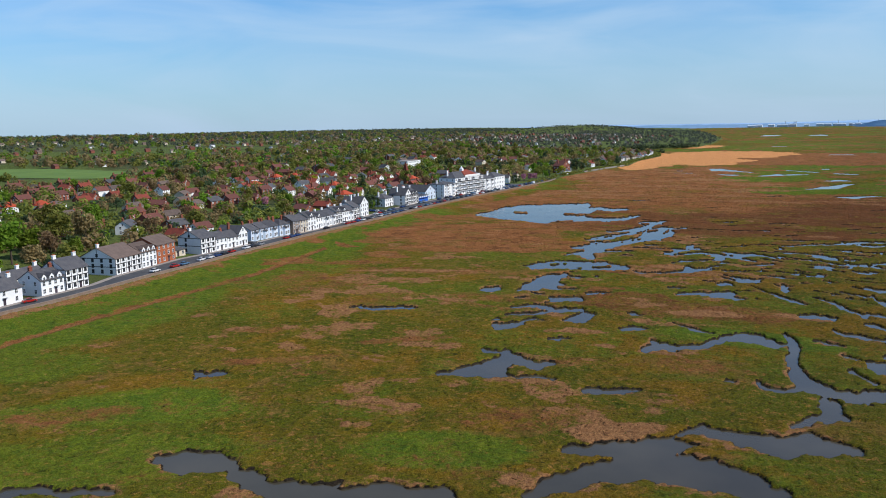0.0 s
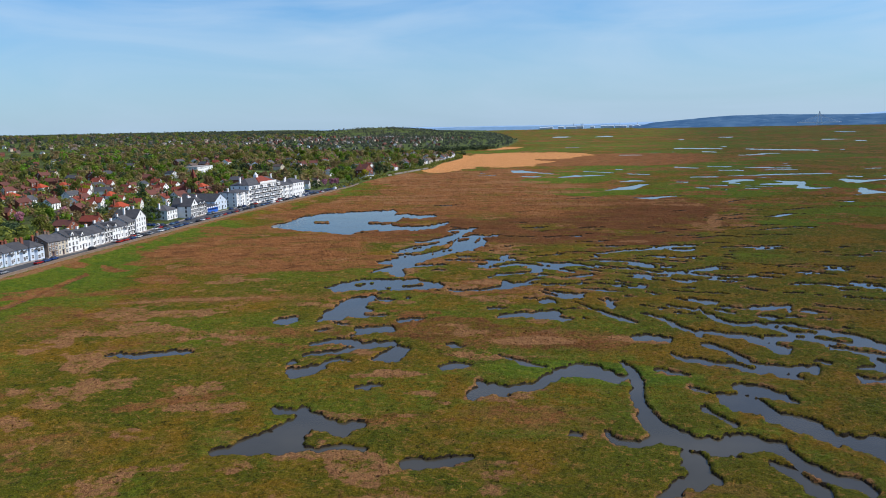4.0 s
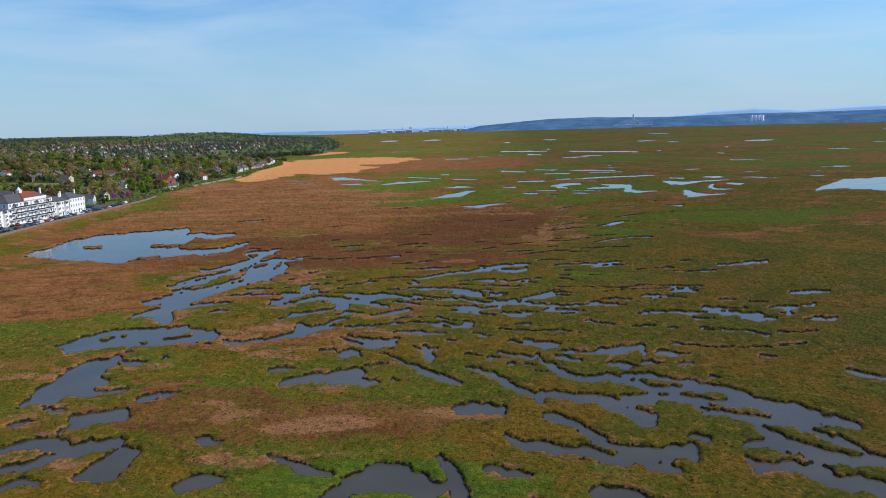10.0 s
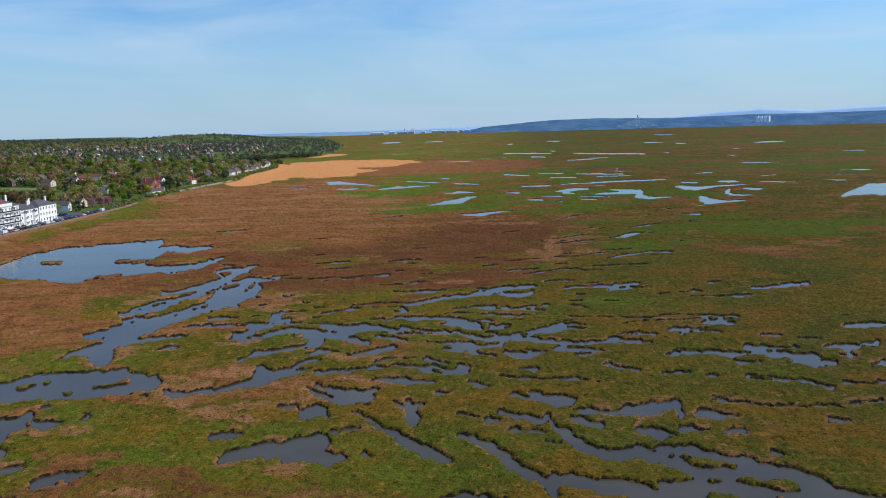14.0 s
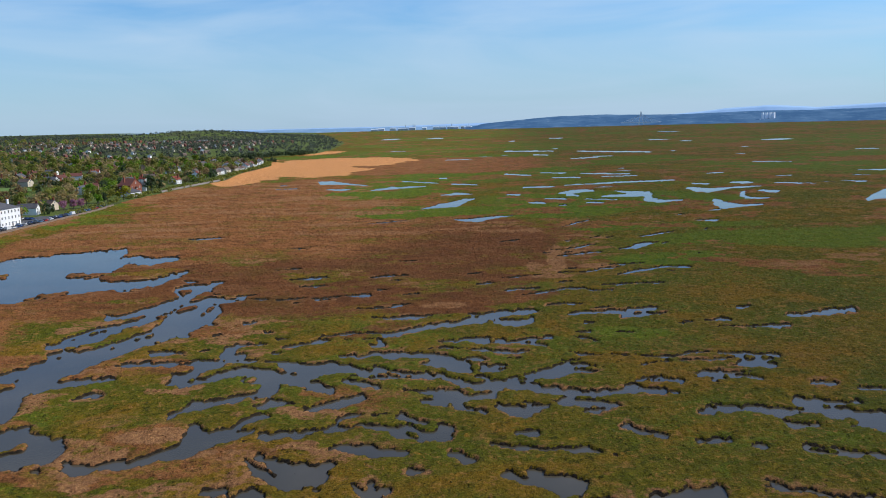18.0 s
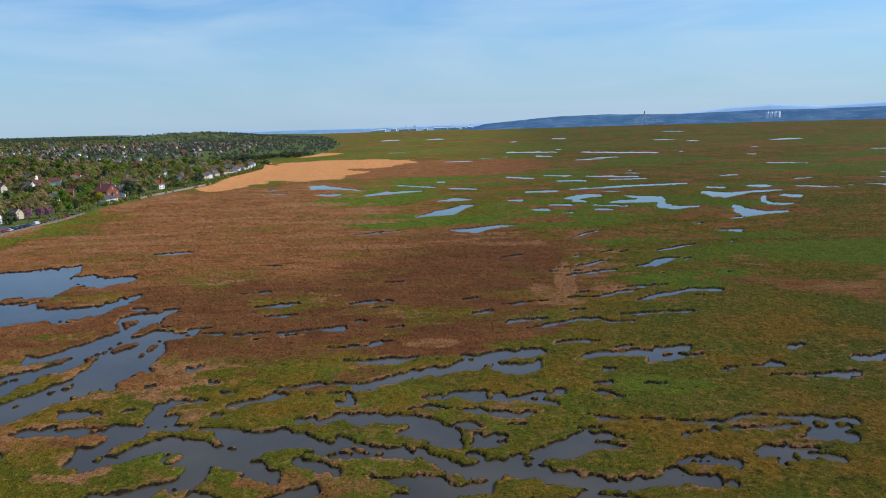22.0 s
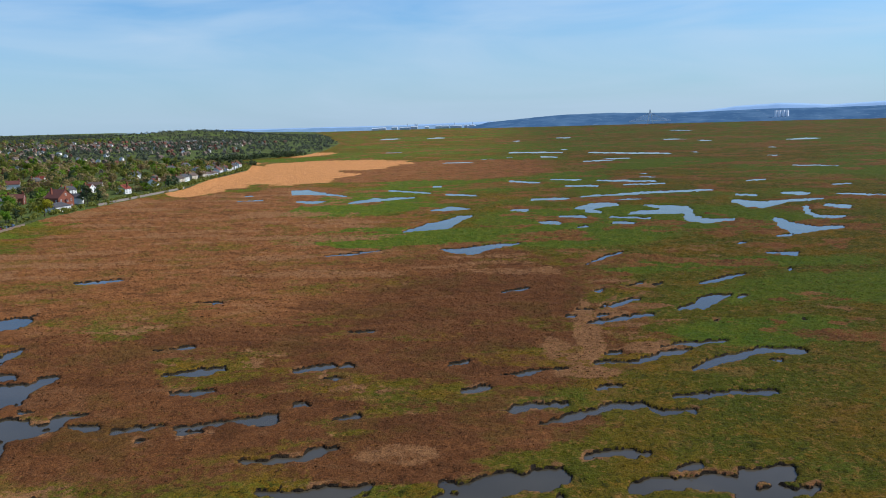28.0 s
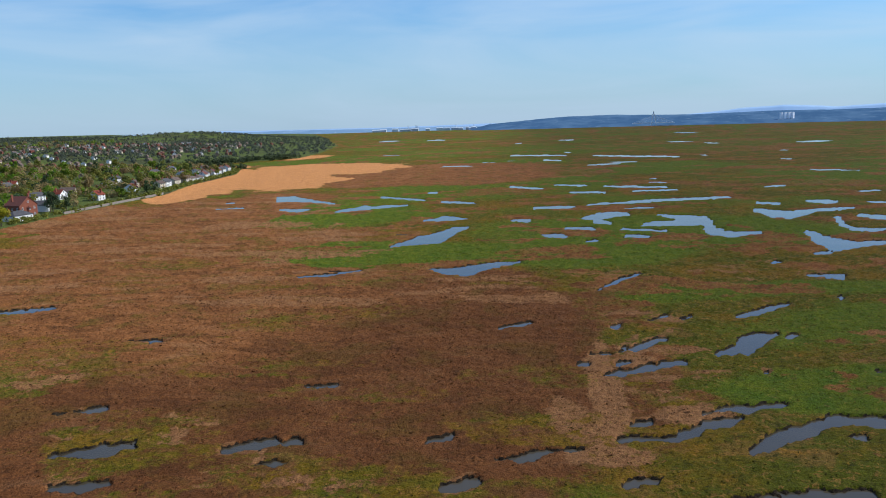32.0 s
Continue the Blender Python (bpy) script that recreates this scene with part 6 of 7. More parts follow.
def chimney(parent, x, y, z0, z1, brick="brick", pots=3, size=0.9):
    bm = solid(x - size * 0.4, x + size * 0.4, y - size * 0.7, y + size * 0.7, z0, z1)
    block(bm, x - size * 0.5, x + size * 0.5, y - size * 0.8, y + size * 0.8, z1 - 0.25, z1 - 0.05)
    ob = part("chimney", bm, M[brick], parent)
    bm = bmesh.new()
    for i in range(pots):
        py = y + (i - (pots - 1) / 2) * size * 0.45
        bmesh.ops.create_cone(bm, segments=7, radius1=0.16, radius2=0.12, depth=0.5, cap_ends=True, matrix=Matrix.Translation((x, py, z1 + 0.2)))
    part("chimney_cap", bm, M["orangebrick"], ob, "orange clay chimney pots")
    return ob


def roof_mesh(kind, depth, long, eave, rise, over=0.35, thick=0.18, base_x=0.0):
    """A roof over depth (x, from 0 back to -depth) and long (y, centred). gable: ridge along y; cross: ridge along x; hip."""
    bm = bmesh.new()
    x0, x1, h = -depth - over, over, long / 2 + over
    mid = -depth / 2
    if kind == "gable":
        t = thick
        drop = rise * over / (depth / 2)
        prism(bm, [(x1, eave - drop), (mid, eave + rise), (x0, eave - drop), (x0, eave - drop + t), (mid, eave + rise + t), (x1, eave - drop + t)], -h, h)
    elif kind == "cross":
        t = thick
        drop = rise * over / (long / 2)
        prism(bm, [(h, eave - drop), (0, eave + rise), (-h, eave - drop), (-h, eave - drop + t), (0, eave + rise + t), (h, eave - drop + t)], x0, x1, axis="x")
    else:
        inset = min(depth, long) / 2
        ridge_half = max(long / 2 - inset, 0.05)
        low = [(x1, -h), (x1, h), (x0, h), (x0, -h)]
        a = [bm.verts.new((x, y, eave - 0.05)) for x, y in low]
        b = [bm.verts.new((x, y, eave + 0.12)) for x, y in low]
        if long >= depth:
            r = [bm.verts.new((mid, -ridge_half, eave + rise)), bm.verts.new((mid, ridge_half, eave + rise))]
            faces = [(b[0], b[1], r[1], r[0]), (b[1], b[2], r[1]), (b[2], b[3], r[0], r[1]), (b[3], b[0], r[0])]
        else:
            g = depth / 2 - inset
            r = [bm.verts.new((mid + g, 0, eave + rise)), bm.verts.new((mid - g, 0, eave + rise))]
            faces = [(b[0], b[1], r[0]), (b[1], b[2], r[1], r[0]), (b[2], b[3], r[1]), (b[3], b[0], r[0], r[1])]
        for f in faces:
            bm.faces.new(f)
        bm.faces.new(a[::-1])
        for i in range(4):
            bm.faces.new((a[i], a[(i + 1) % 4], b[(i + 1) % 4], b[i]))
        bmesh.ops.recalc_face_normals(bm, faces=bm.faces)
    return bm


def wall_mesh(kind, depth, long, eave, rise):
    bm = bmesh.new()
    h = long / 2
    if kind == "gable":
        prism(bm, [(0, -0.6), (0, eave), (-depth / 2, eave + rise), (-depth, eave), (-depth, -0.6)], -h, h)
    elif kind == "cross":
        prism(bm, [(h, -0.6), (h, eave), (0, eave + rise), (-h, eave), (-h, -0.6)], -depth, 0, axis="x")
    else:
        block(bm, -depth, 0, -h, h, -0.6, eave)
    return bm


def house(m, label, long, depth, eave, rise, kind="gable", wall="white", roof="slate", storeys=2, across=3, side=1, chimneys=1, stack="brick", bays=0, dormers=0, timber=False,
          name="house", group="", ground_floor="", door=True, pots=3, win=(0.95, 1.35)):
    """A house with its front to +x, its foot at the origin."""
    ob = thing(name, m, label, "house", group)
    part("wall", wall_mesh(kind, depth, long, eave, rise), M[wall], ob)
    part("roof", roof_mesh(kind, depth, long, eave, rise), M[roof], ob)
    high = eave / storeys
    for s in range(storeys):
        for i in range(across):
            y = (i - (across - 1) / 2) * long / across
            if s == 0 and door and i == across // 2:
                d = part("door", solid(-0.03, 0.06, y - 0.5, y + 0.5, 0.0, 2.1, bevel=0.02), M["door"], ob)
                bm = solid(0.0, 0.7, y - 0.8, y + 0.8, 2.3, 2.45)
                part("porch_hood", bm, M["slate"], d)
                continue
            window(ob, 0, y, s * high + high * 0.32, *win, timber=timber)
        for i in range(side):
            x = -depth * (i + 0.5 + 0.15 * (side == 1)) / side
            window(ob, x, -long / 2, s * high + high * 0.32, 0.9, 1.3, face=1, timber=timber)
    if kind == "cross":
        window(ob, 0, 0, eave + rise * 0.25, 0.9, 1.2, timber=timber)
    if kind == "gable" and side:
        window(ob, -depth / 2, -long / 2, eave + rise * 0.15, 0.8, 1.0, face=1, timber=timber)
    for i in range(chimneys):
        y = (-long / 2 + 0.7) + (long - 1.4) * (i / max(chimneys - 1, 1) if chimneys > 1 else 0.0)
        chimney(ob, -depth / 2, y, eave + rise * (0.5 if kind != "hip" else 0.35), eave + rise + 1.3, stack, pots)
    for i in range(bays):
        y = (i - (bays - 1) / 2) * long / bays
        bm = bmesh.new()
        prism(bm, [(0, y - 1.5), (0.9, y - 0.8), (0.9, y + 0.8), (0, y + 1.5)], 0, high * (storeys - 0.4), axis="y")
        bmesh.ops.transform(bm, matrix=Matrix(((1, 0, 0, 0), (0, 0, 1, 0), (0, 1, 0, 0), (0, 0, 0, 1))), verts=bm.verts)
        bmesh.ops.recalc_face_normals(bm, faces=bm.faces)
        bay = part("bay_window", bm, M[wall], ob)
        for s in range(storeys):
            window(bay, 0.9, y, s * high + high * 0.25, 1.1, 1.4, timber=timber)
        bm = bmesh.new()
        bmesh.ops.create_cone(bm, segments=6, radius1=1.75, radius2=0.05, depth=0.9, cap_ends=True, matrix=Matrix.Translation((0.15, y, high * (storeys - 0.4) + 0.4)))
        part("bay_roof", bm, M[roof], bay)
    for i in range(dormers):
        y = (i - (dormers - 1) / 2) * long / dormers
        bm = bmesh.new()
        prism(bm, [(y - 0.9, eave - 0.3), (y - 0.9, eave + 1.2), (y, eave + 2.1), (y + 0.9, eave + 1.2), (y + 0.9, eave - 0.3)], -depth * 0.42, -0.15, axis="x")
        dm = part("dormer", bm, M[wall], ob)
        bm = bmesh.new()
        prism(bm, [(y - 1.15, eave + 1.0), (y, eave + 2.15), (y + 1.15, eave + 1.0), (y + 1.15, eave + 1.15), (y, eave + 2.32), (y - 1.15, eave + 1.15)], -depth * 0.44, 0.05, axis="x")
        part("dormer_roof", bm, M[roof], dm)
        window(dm, -0.15, y, eave + 0.05, 0.8, 0.95, timber=timber)
    if timber:
        for i in range(across + 1):
            y = (i - across / 2) * long / across
            y = min(max(y, -long / 2 + 0.12), long / 2 - 0.12)
            part("timber_post", solid(-0.02, 0.05, y - 0.12, y + 0.12, 0.0, eave), M["timber"], ob, "black timber post")
        for s in range(1, storeys + 1):
            part("timber_beam", solid(-0.02, 0.06, -long / 2, long / 2, s * high - 0.25, s * high - 0.02), M["timber"], ob, "black timber beam")
        if kind == "gable":
            part("timber_beam", solid(-depth, 0, -long / 2 - 0.05, -long / 2 + 0.02, eave - 0.15, eave + 0.12), M["timber"], ob, "black timber beam")
            part("timber_post", solid(-depth / 2 - 0.12, -depth / 2 + 0.12, -long / 2 - 0.05, -long / 2 + 0.02, eave, eave + rise * 0.92), M["timber"], ob, "black timber post")
            part("timber_beam", solid(-depth, 0, -long / 2 - 0.05, -long / 2 + 0.02, eave * 0.5 - 0.15, eave * 0.5 + 0.1), M["timber"], ob, "black timber beam")
    if ground_floor:
        part("shop_front", solid(-0.02, 0.12, -long / 2 + 0.3, long / 2 - 0.3, 0.1, 2.9), M[ground_floor], ob)
        part("awning", solid(0.1, 1.2, -long / 2 + 0.3, long / 2 - 0.3, 2.9, 3.05), M[ground_floor], ob)
    return ob


# ---- the parade ----
FRONT_Y = [60, 141, 157, 167, 184, 208, 221, 241, 265, 291, 303, 320, 363, 396, 430, 467, 523, 565, 601]
FRONT_X = [-214, -229, -231, -232, -239, -244, -247, -247, -249, -253, -252, -252.5, -260, -267, -273, -277, -278, -276, -275]


def front(y):
    return float(np.interp(y, FRONT_Y, FRONT_X))


def ribbon(name, label, y0, y1, inner, outer, low, high, material, step=6.0, category="road"):
    """A slab along the shore between two offsets, metres out from the shore line, negative inland."""
    y = np.arange(y0, y1 + 0.1, step)
    bm = bmesh.new()
    rows = []
    for q in y:
        s = float(shore(q))
        a = s + inner(q) if callable(inner) else s + inner
        b = s + outer(q) if callable(outer) else s + outer
        rows.append([bm.verts.new(p) for p in ((a, q, low), (a, q, high), (b, q, high), (b, q, low))])
    for p, n in zip(rows, rows[1:]):
        for i in range(4):
            bm.faces.new((p[i], p[(i + 1) % 4], n[(i + 1) % 4], n[i]))
    bm.faces.new(rows[0])
    bm.faces.new(rows[-1][::-1])
    bmesh.ops.recalc_face_normals(bm, faces=bm.faces)
    return tagged(part(name, bm, material), label, category, kind="structure")


ribbon("sea_wall", "long low sandstone sea wall along the promenade", -90, 705, -0.75, 0.0, -0.6, 2.42, M["sandstone"], category="wall")
ribbon("coping", "flat sandstone coping on the sea wall", -90, 705, -0.85, 0.1, 2.424, 2.52, M["sandstone"], category="wall")
ribbon("pavement", "narrow paved promenade behind the sea wall", -90, 705, -2.4, -0.76, 1.6, 2.16, M["flagstone"], category="pavement")
ribbon("road", "dark asphalt road along the waterfront", -90, 705, lambda q: front(q) - float(shore(q)) + 1.9, -2.41, 1.4, 2.04, M["asphalt"])
ribbon("pavement", "paved footway in front of the houses", -90, 600, lambda q: front(q) - float(shore(q)) - 0.4, lambda q: front(q) - float(shore(q)) + 1.88, 1.5, 2.17, M["flagstone"], category="pavement")
ribbon("garden_wall", "long pale stone garden wall along the shore", 800, 940, -3.0, -2.4, 0.5, 3.4, M["flagstone"], category="wall")
# the open asphalt beyond the hotel and the side car park
for y0, y1, back in ((603, 640, 42), (267, 272, 12)):
    ribbon("road", "open asphalt car park beside the waterfront road", y0, y1, -10 - back, -8.5, 1.4, 2.05 if y0 > 500 else 2.9, M["asphalt"], 3.0)


def on_front(y, set_back=0.0, lift=2.05):
    """A pose on the building line, facing the marsh."""
    x0, x1 = front(y - 4), front(y + 4)
    turn = math.degrees(math.atan2(-(x1 - x0), 8.0))
    return pose(front(y) - set_back, y, lift, 0, 0, turn)


G = "houses along the parade"
house(on_front(131), "white two-storey house with a slate roof and a porch", 19, 9, 4.8, 2.9, wall="white", storeys=2, across=4, side=2, chimneys=2, stack="white", name="house", group=G)
house(on_front(110), "white rendered house with a grey slate roof", 18, 9, 5.0, 2.7, wall="white", storeys=2, across=4, chimneys=2, stack="white", group=G)
house(on_front(90), "white rendered cottage with a grey slate roof", 16, 9, 4.6, 2.7, wall="white", storeys=2, across=4, chimneys=2, stack="white", group=G)
house(on_front(152.3), "white house with three dormers in a slate roof", 9.4, 10, 5.0, 3.0, wall="white", storeys=2, across=4, side=2, chimneys=2, stack="brick", dormers=3, group=G)
house(on_front(152, 13), "white back house with grey slate roof", 16, 8, 4.8, 2.5, wall="white", storeys=2, across=4, side=1, chimneys=3, stack="white", group=G)
house(on_front(162.6), "tall white house with black-framed windows and slate roof", 9.8, 11, 6.9, 3.4, wall="white", storeys=3, across=4, side=2, chimneys=2, stack="white", timber=True, dormers=0, group=G)
house(on_front(135, 14), "white cottage with slate roof behind the parade", 14, 8, 4.0, 2.5, wall="white", storeys=2, across=3, chimneys=2, stack="white", group=G)
house(on_front(192), "long black and white half-timbered inn with brown roof", 15, 16, 6.1, 3.9, wall="white", roof="brownslate", storeys=3, across=5, side=4, chimneys=1, stack="white", timber=True, name="inn", group=G)
house(on_front(204), "white inn wing with small dormers under a brown roof", 9, 12, 6.1, 3.2, wall="white", roof="brownslate", storeys=3, across=4, side=0, chimneys=0, dormers=3, name="inn", group=G)
house(on_front(214.8), "orange brick hotel with three rows of white windows", 12.5, 13, 7.5, 3.0, wall="orangebrick", roof="brownslate", storeys=3, across=4, side=2, chimneys=0, name="hotel", group=G)
house(on_front(227, 5), "low house with a hipped slate roof and cream walls", 8, 8, 2.7, 2.2, "hip", wall="cream", storeys=1, across=3, side=2, chimneys=0, group=G)
house(on_front(239.5), "white house with steep slate gable and black balcony", 9, 13, 6.6, 3.0, wall="white", storeys=3, across=3, side=1, chimneys=1, stack="white", timber=True, group=G)
house(on_front(248), "white house with arched windows and slate roof", 8, 9, 5.3, 2.5, wall="white", storeys=2, across=3, side=0, chimneys=1, stack="white", group=G)
house(on_front(256), "white terraced house with grey roof", 7.6, 9, 4.8, 2.5, wall="white", storeys=2, across=3, side=0, chimneys=1, group=G)
house(on_front(263), "white gabled house with a tall arched window", 6.4, 12, 5.9, 3.0, "cross", wall="white", storeys=2, across=3, side=2, chimneys=1, stack="brick", group=G)
for i, y in enumerate((276, 283.2, 290.4, 297.6)):
    house(on_front(y, 2.5 - 0.5 * i), "pale blue-white terraced house with slate roof and red chimneys", 7.2, 10, 5.3, 2.5, "gable" if i < 3 else "hip", wall="paleblue", storeys=2, across=3, side=1, chimneys=2, stack="brick", bays=1, group=G)
house(on_front(304.5, -0.5), "tall brown stone house with a slate roof", 5.8, 11, 6.4, 2.7, wall="sandstone", storeys=3, across=3, side=2, chimneys=2, stack="sandstone", group=G)
house(on_front(310.7, -0.5), "cream rendered house with a slate roof", 6.4, 10, 6.2, 2.5, wall="cream", storeys=3, across=3, side=0, chimneys=1, stack="sandstone", group=G)
for y, e in ((317.8, 8.4), (325.3, 7.2), (332.8, 7.0), (340.3, 7.0), (347.8, 8.0), (355.3, 7.2), (362.8, 7.0)):
    house(on_front(y), "white terraced house with slate roof and white chimneys", 7.4, 10, 0.82 * e, 2.6, wall="white", storeys=3 if e > 7.6 else 2, across=3, side=1 if e > 8 else 0, chimneys=1, stack="white", bays=int(e < 7.1), dormers=int(e > 7.1), timber=e == 8.0, group=G)
house(on_front(371), "white house with black timbers and a slate roof", 8, 11, 6.6, 3.0, wall="white", storeys=3, across=3, chimneys=1, stack="white", timber=True, group=G)
house(on_front(382), "tall white turreted villa with a slate roof", 12, 12, 7.7, 3.9, "cross", wall="white", storeys=3, across=4, side=3, chimneys=3, stack="white", dormers=0, name="villa", group=G)
house(on_front(436, 8), "white villa with a hipped slate roof and black trim", 12, 10, 5.4, 2.9, "hip", wall="white", storeys=2, across=4, side=2, chimneys=2, stack="white", name="villa", group=G)
house(on_front(449), "white gothic inn with steep gables and black timbers", 10, 12, 6.7, 4.2, "cross", wall="white", storeys=3, across=4, side=2, chimneys=2, stack="white", timber=True, name="inn", group=G)
house(on_front(459.5), "white gothic inn with steep slate gables", 10, 12, 6.4, 3.9, "gable", wall="white", storeys=3, across=4, side=0, chimneys=2, stack="white", dormers=2, timber=True, name="inn", group=G)
house(on_front(472), "low white shop with a bright blue shop front", 13, 10, 4.2, 1.0, "hip", wall="white", storeys=2, across=5, side=1, chimneys=0, ground_floor="bluepaint", name="shop", group=G)
house(on_front(489, 4), "long grey gabled hall with a slate roof", 15, 26, 5.8, 4.2, "cross", wall="paleblue", storeys=2, across=4, side=5, chimneys=0, name="hall", group=G)
house(on_front(511), "white bay-fronted building with flat grey roof", 17, 13, 9.3, 1.7, "hip", wall="white", roof="slate", storeys=4, across=5, side=3, chimneys=1, stack="white", bays=2, name="hotel", group=G)
big = house(on_front(541), "large white four-storey waterfront building with red roof and cupola", 42, 14, 12.6, 4.2, "hip", wall="white", roof="slate", storeys=4, across=13, side=3, chimneys=2, stack="white", bays=4, name="hotel", group=G)
red = roof_mesh("hip", 13.2, 21, 13.1, 4.4)
bmesh.ops.translate(red, verts=red.verts, vec=(-0.3, 4, 0))
part("roof", red, M["redtile"], big, "red tiled central roof")
part("parapet", solid(0.0, 0.35, -7, 15, 12.4, 14.2, bevel=0.03), M["white"], big, "white parapet")
for z in (3.2, 6.35, 9.5):
    balcony = part("balcony", solid(0.0, 1.5, -20.5, 20.5, z - 0.25, z, bevel=0.03), M["white"], big, "white balcony slab")
    part("railing", solid(1.42, 1.48, -20.5, 20.5, z, z + 0.8), M["timber"], balcony, "dark balcony railing")
bm = solid(-8.2, -5.8, -1.2, 1.2, 15.6, 18.4)
bmesh.ops.create_cone(bm, segments=8, radius1=1.5, radius2=0.05, depth=2.0, cap_ends=True, matrix=Matrix.Translation((-7, 0, 19.4)))
part("cupola", bm, M["white"], big, "white cupola on the ridge")
house(on_front(571.5), "white three-storey house with grey hipped roof", 17, 12, 9.2, 2.8, "hip", wall="white", storeys=3, across=6, side=2, chimneys=2, stack="white", bays=2, name="hotel", group=G)
house(on_front(590), "white three-storey corner house with grey hipped roof", 18, 13, 9.8, 3.2, "hip", wall="white", storeys=3, across=6, side=3, chimneys=2, stack="white", name="hotel", group=G)
spire = thing("church_tower", pose(-345, 560, float(land_height(-345, 560))), "slim red brick tower with a red spire", "tower")
part("wall", solid(-1.6, 1.6, -1.6, 1.6, -0.5, 13), M["brick"], spire)
bm = bmesh.new()
bmesh.ops.create_cone(bm, segments=4, radius1=2.6, radius2=0.05, depth=7, cap_ends=True, matrix=Matrix.Translation((0, 0, 16.5)) @ pose(0, 0, 0, 0, 0, 45))
part("roof", bm, M["redtile"], spire)

# ---- the town behind the parade ----
PLAIN = True
def template(**kw):
    return house(Matrix.Translation((0, 0, -900)), **kw)


T = "houses of the town"
SPECS = {
    "red_white": dict(label="white gabled house with a red tiled roof", long=10, depth=8, eave=5.0, rise=3.4, kind="cross", wall="white", roof="redtile", across=2, side=2, chimneys=1, group=T),
    "red_brick": dict(label="red brick house with a red tiled roof", long=11, depth=8, eave=5.0, rise=3.2, wall="brick", roof="redtile", across=3, side=1, chimneys=2, group=T),
    "dark_white": dict(label="white house with a dark red-brown tiled roof", long=12, depth=8, eave=5.0, rise=3.2, wall="white", roof="darktile", across=3, side=1, chimneys=1, group=T),
    "dark_brick": dict(label="red brick house with a dark tiled roof", long=12, depth=8.5, eave=5.1, rise=3.0, wall="brick", roof="darktile", across=3, side=1, chimneys=2, group=T),
    "slate_white": dict(label="white house with a grey slate roof", long=13, depth=8.5, eave=5.2, rise=3.0, wall="white", roof="slate", across=4, side=1, chimneys=2, group=T),
    "slate_brick": dict(label="brick house with a grey slate roof", long=12, depth=9, eave=5.4, rise=3.2, wall="brick", roof="slate", across=3, side=1, chimneys=2, group=T),
    "bright": dict(label="house with a bright orange-red clay roof", long=12, depth=9, eave=4.6, rise=3.4, kind="hip", wall="white", roof="brighttile", across=3, side=1, chimneys=1, group=T),
    "bungalow": dict(label="low white bungalow with a brown hipped roof", long=13, depth=9, eave=2.9, rise=2.8, kind="hip", wall="white", roof="brownslate", storeys=1, across=4, side=1, chimneys=1, group=T),
    "brown": dict(label="cream house with a brown tiled roof", long=12, depth=8, eave=5.0, rise=2.8, wall="cream", roof="brownslate", across=3, side=1, chimneys=1, group=T),
}
for spec in SPECS.values():      # small suburban houses
    for key, share in (("long", 0.88), ("depth", 0.88), ("eave", 0.82), ("rise", 0.85)):
        spec[key] *= share
BUILT = {}
TAKEN = []          # places of houses, to keep trees off them


def put_house(kind, x, y, turn):
    z = min(float(land_height(x + dx, y + dy)) for dx in (-5, 5) for dy in (-5, 5))
    m = pose(x, y, z + 0.1, 0, 0, turn)
    if kind in BUILT:
        ob = copy_thing(BUILT[kind], m)
    else:
        ob = BUILT[kind] = house(m, **SPECS[kind])
    TAKEN.append((x, y, 7.5))
    return ob


def free(x, y, gap):
    return all((x - a) ** 2 + (y - b) ** 2 > (gap + r) ** 2 for a, b, r in TAKEN)


for y in range(85, 600, 8):
    TAKEN.append((front(y) - 7, y, 9.0))
FIELD = [(-735, 515, 120, 60), (-432, 812, 48, 24), (-395, 1350, 62, 47), (-640, 452, 70, 45), (-400, 770, 40, 22)]


def in_field(x, y):
    return any(((x - a) / rx) ** 2 + ((y - b) / ry) ** 2 < 1 for a, b, rx, ry in FIELD)


# streets run along the shore; the red-roofed estate stands behind the middle of the parade
for s in (44, 68, 92, 118, 146, 176, 208, 242, 278, 318):
    y = 60 + RNG.uniform(0, 14)
    while y < 640:
        x = float(shore(y)) - s + RNG.uniform(-4, 4)
        step = RNG.uniform(14, 21)
        estate = 440 < y < 640 and 50 < s < 230
        fill = 0.85 if estate else (0.0 if y < 250 and s < 130 else 0.38 if s < 100 else 0.55)
        if RNG.random() < fill and not in_field(x, y) and free(x, y, 5.5):
            if estate:
                kind = RNG.choice(("red_white", "red_brick", "red_white", "dark_white", "bright", "dark_brick", "slate_white", "dark_white"))
            else:
                kind = RNG.choice(("dark_brick", "dark_white", "brown", "red_brick", "slate_brick", "dark_brick", "bungalow", "dark_brick"))
            put_house(kind, x, y, RNG.choice((0, 0, 0, 90, 180)) + RNG.uniform(-14, 14) + 8)
        y += step
put_house("bright", -457, 293, 80)
put_house("bright", -446, 306, 10)
put_house("slate_white", -318, 262, 30)
put_house("slate_brick", -300, 275, 0)
for s in (30, 62, 100, 142, 190, 244, 300):
    y = 645 + RNG.uniform(0, 16)
    while y < 1000:
        x = float(shore(y)) - s + RNG.uniform(-7, 7)
        if RNG.random() < (0.8 if y > 850 and s > 110 else 0.36 if s > 40 else 0.4) and not in_field(x, y) and free(x, y, 6) and not (760 < y < 815 and s < 62):
            put_house(RNG.choice(("slate_white", "dark_white", "brown", "dark_brick", "slate_brick", "red_white", "bungalow")), x, y, RNG.uniform(-25, 25) + RNG.choice((0, 90)))
        y += RNG.uniform(19, 30)
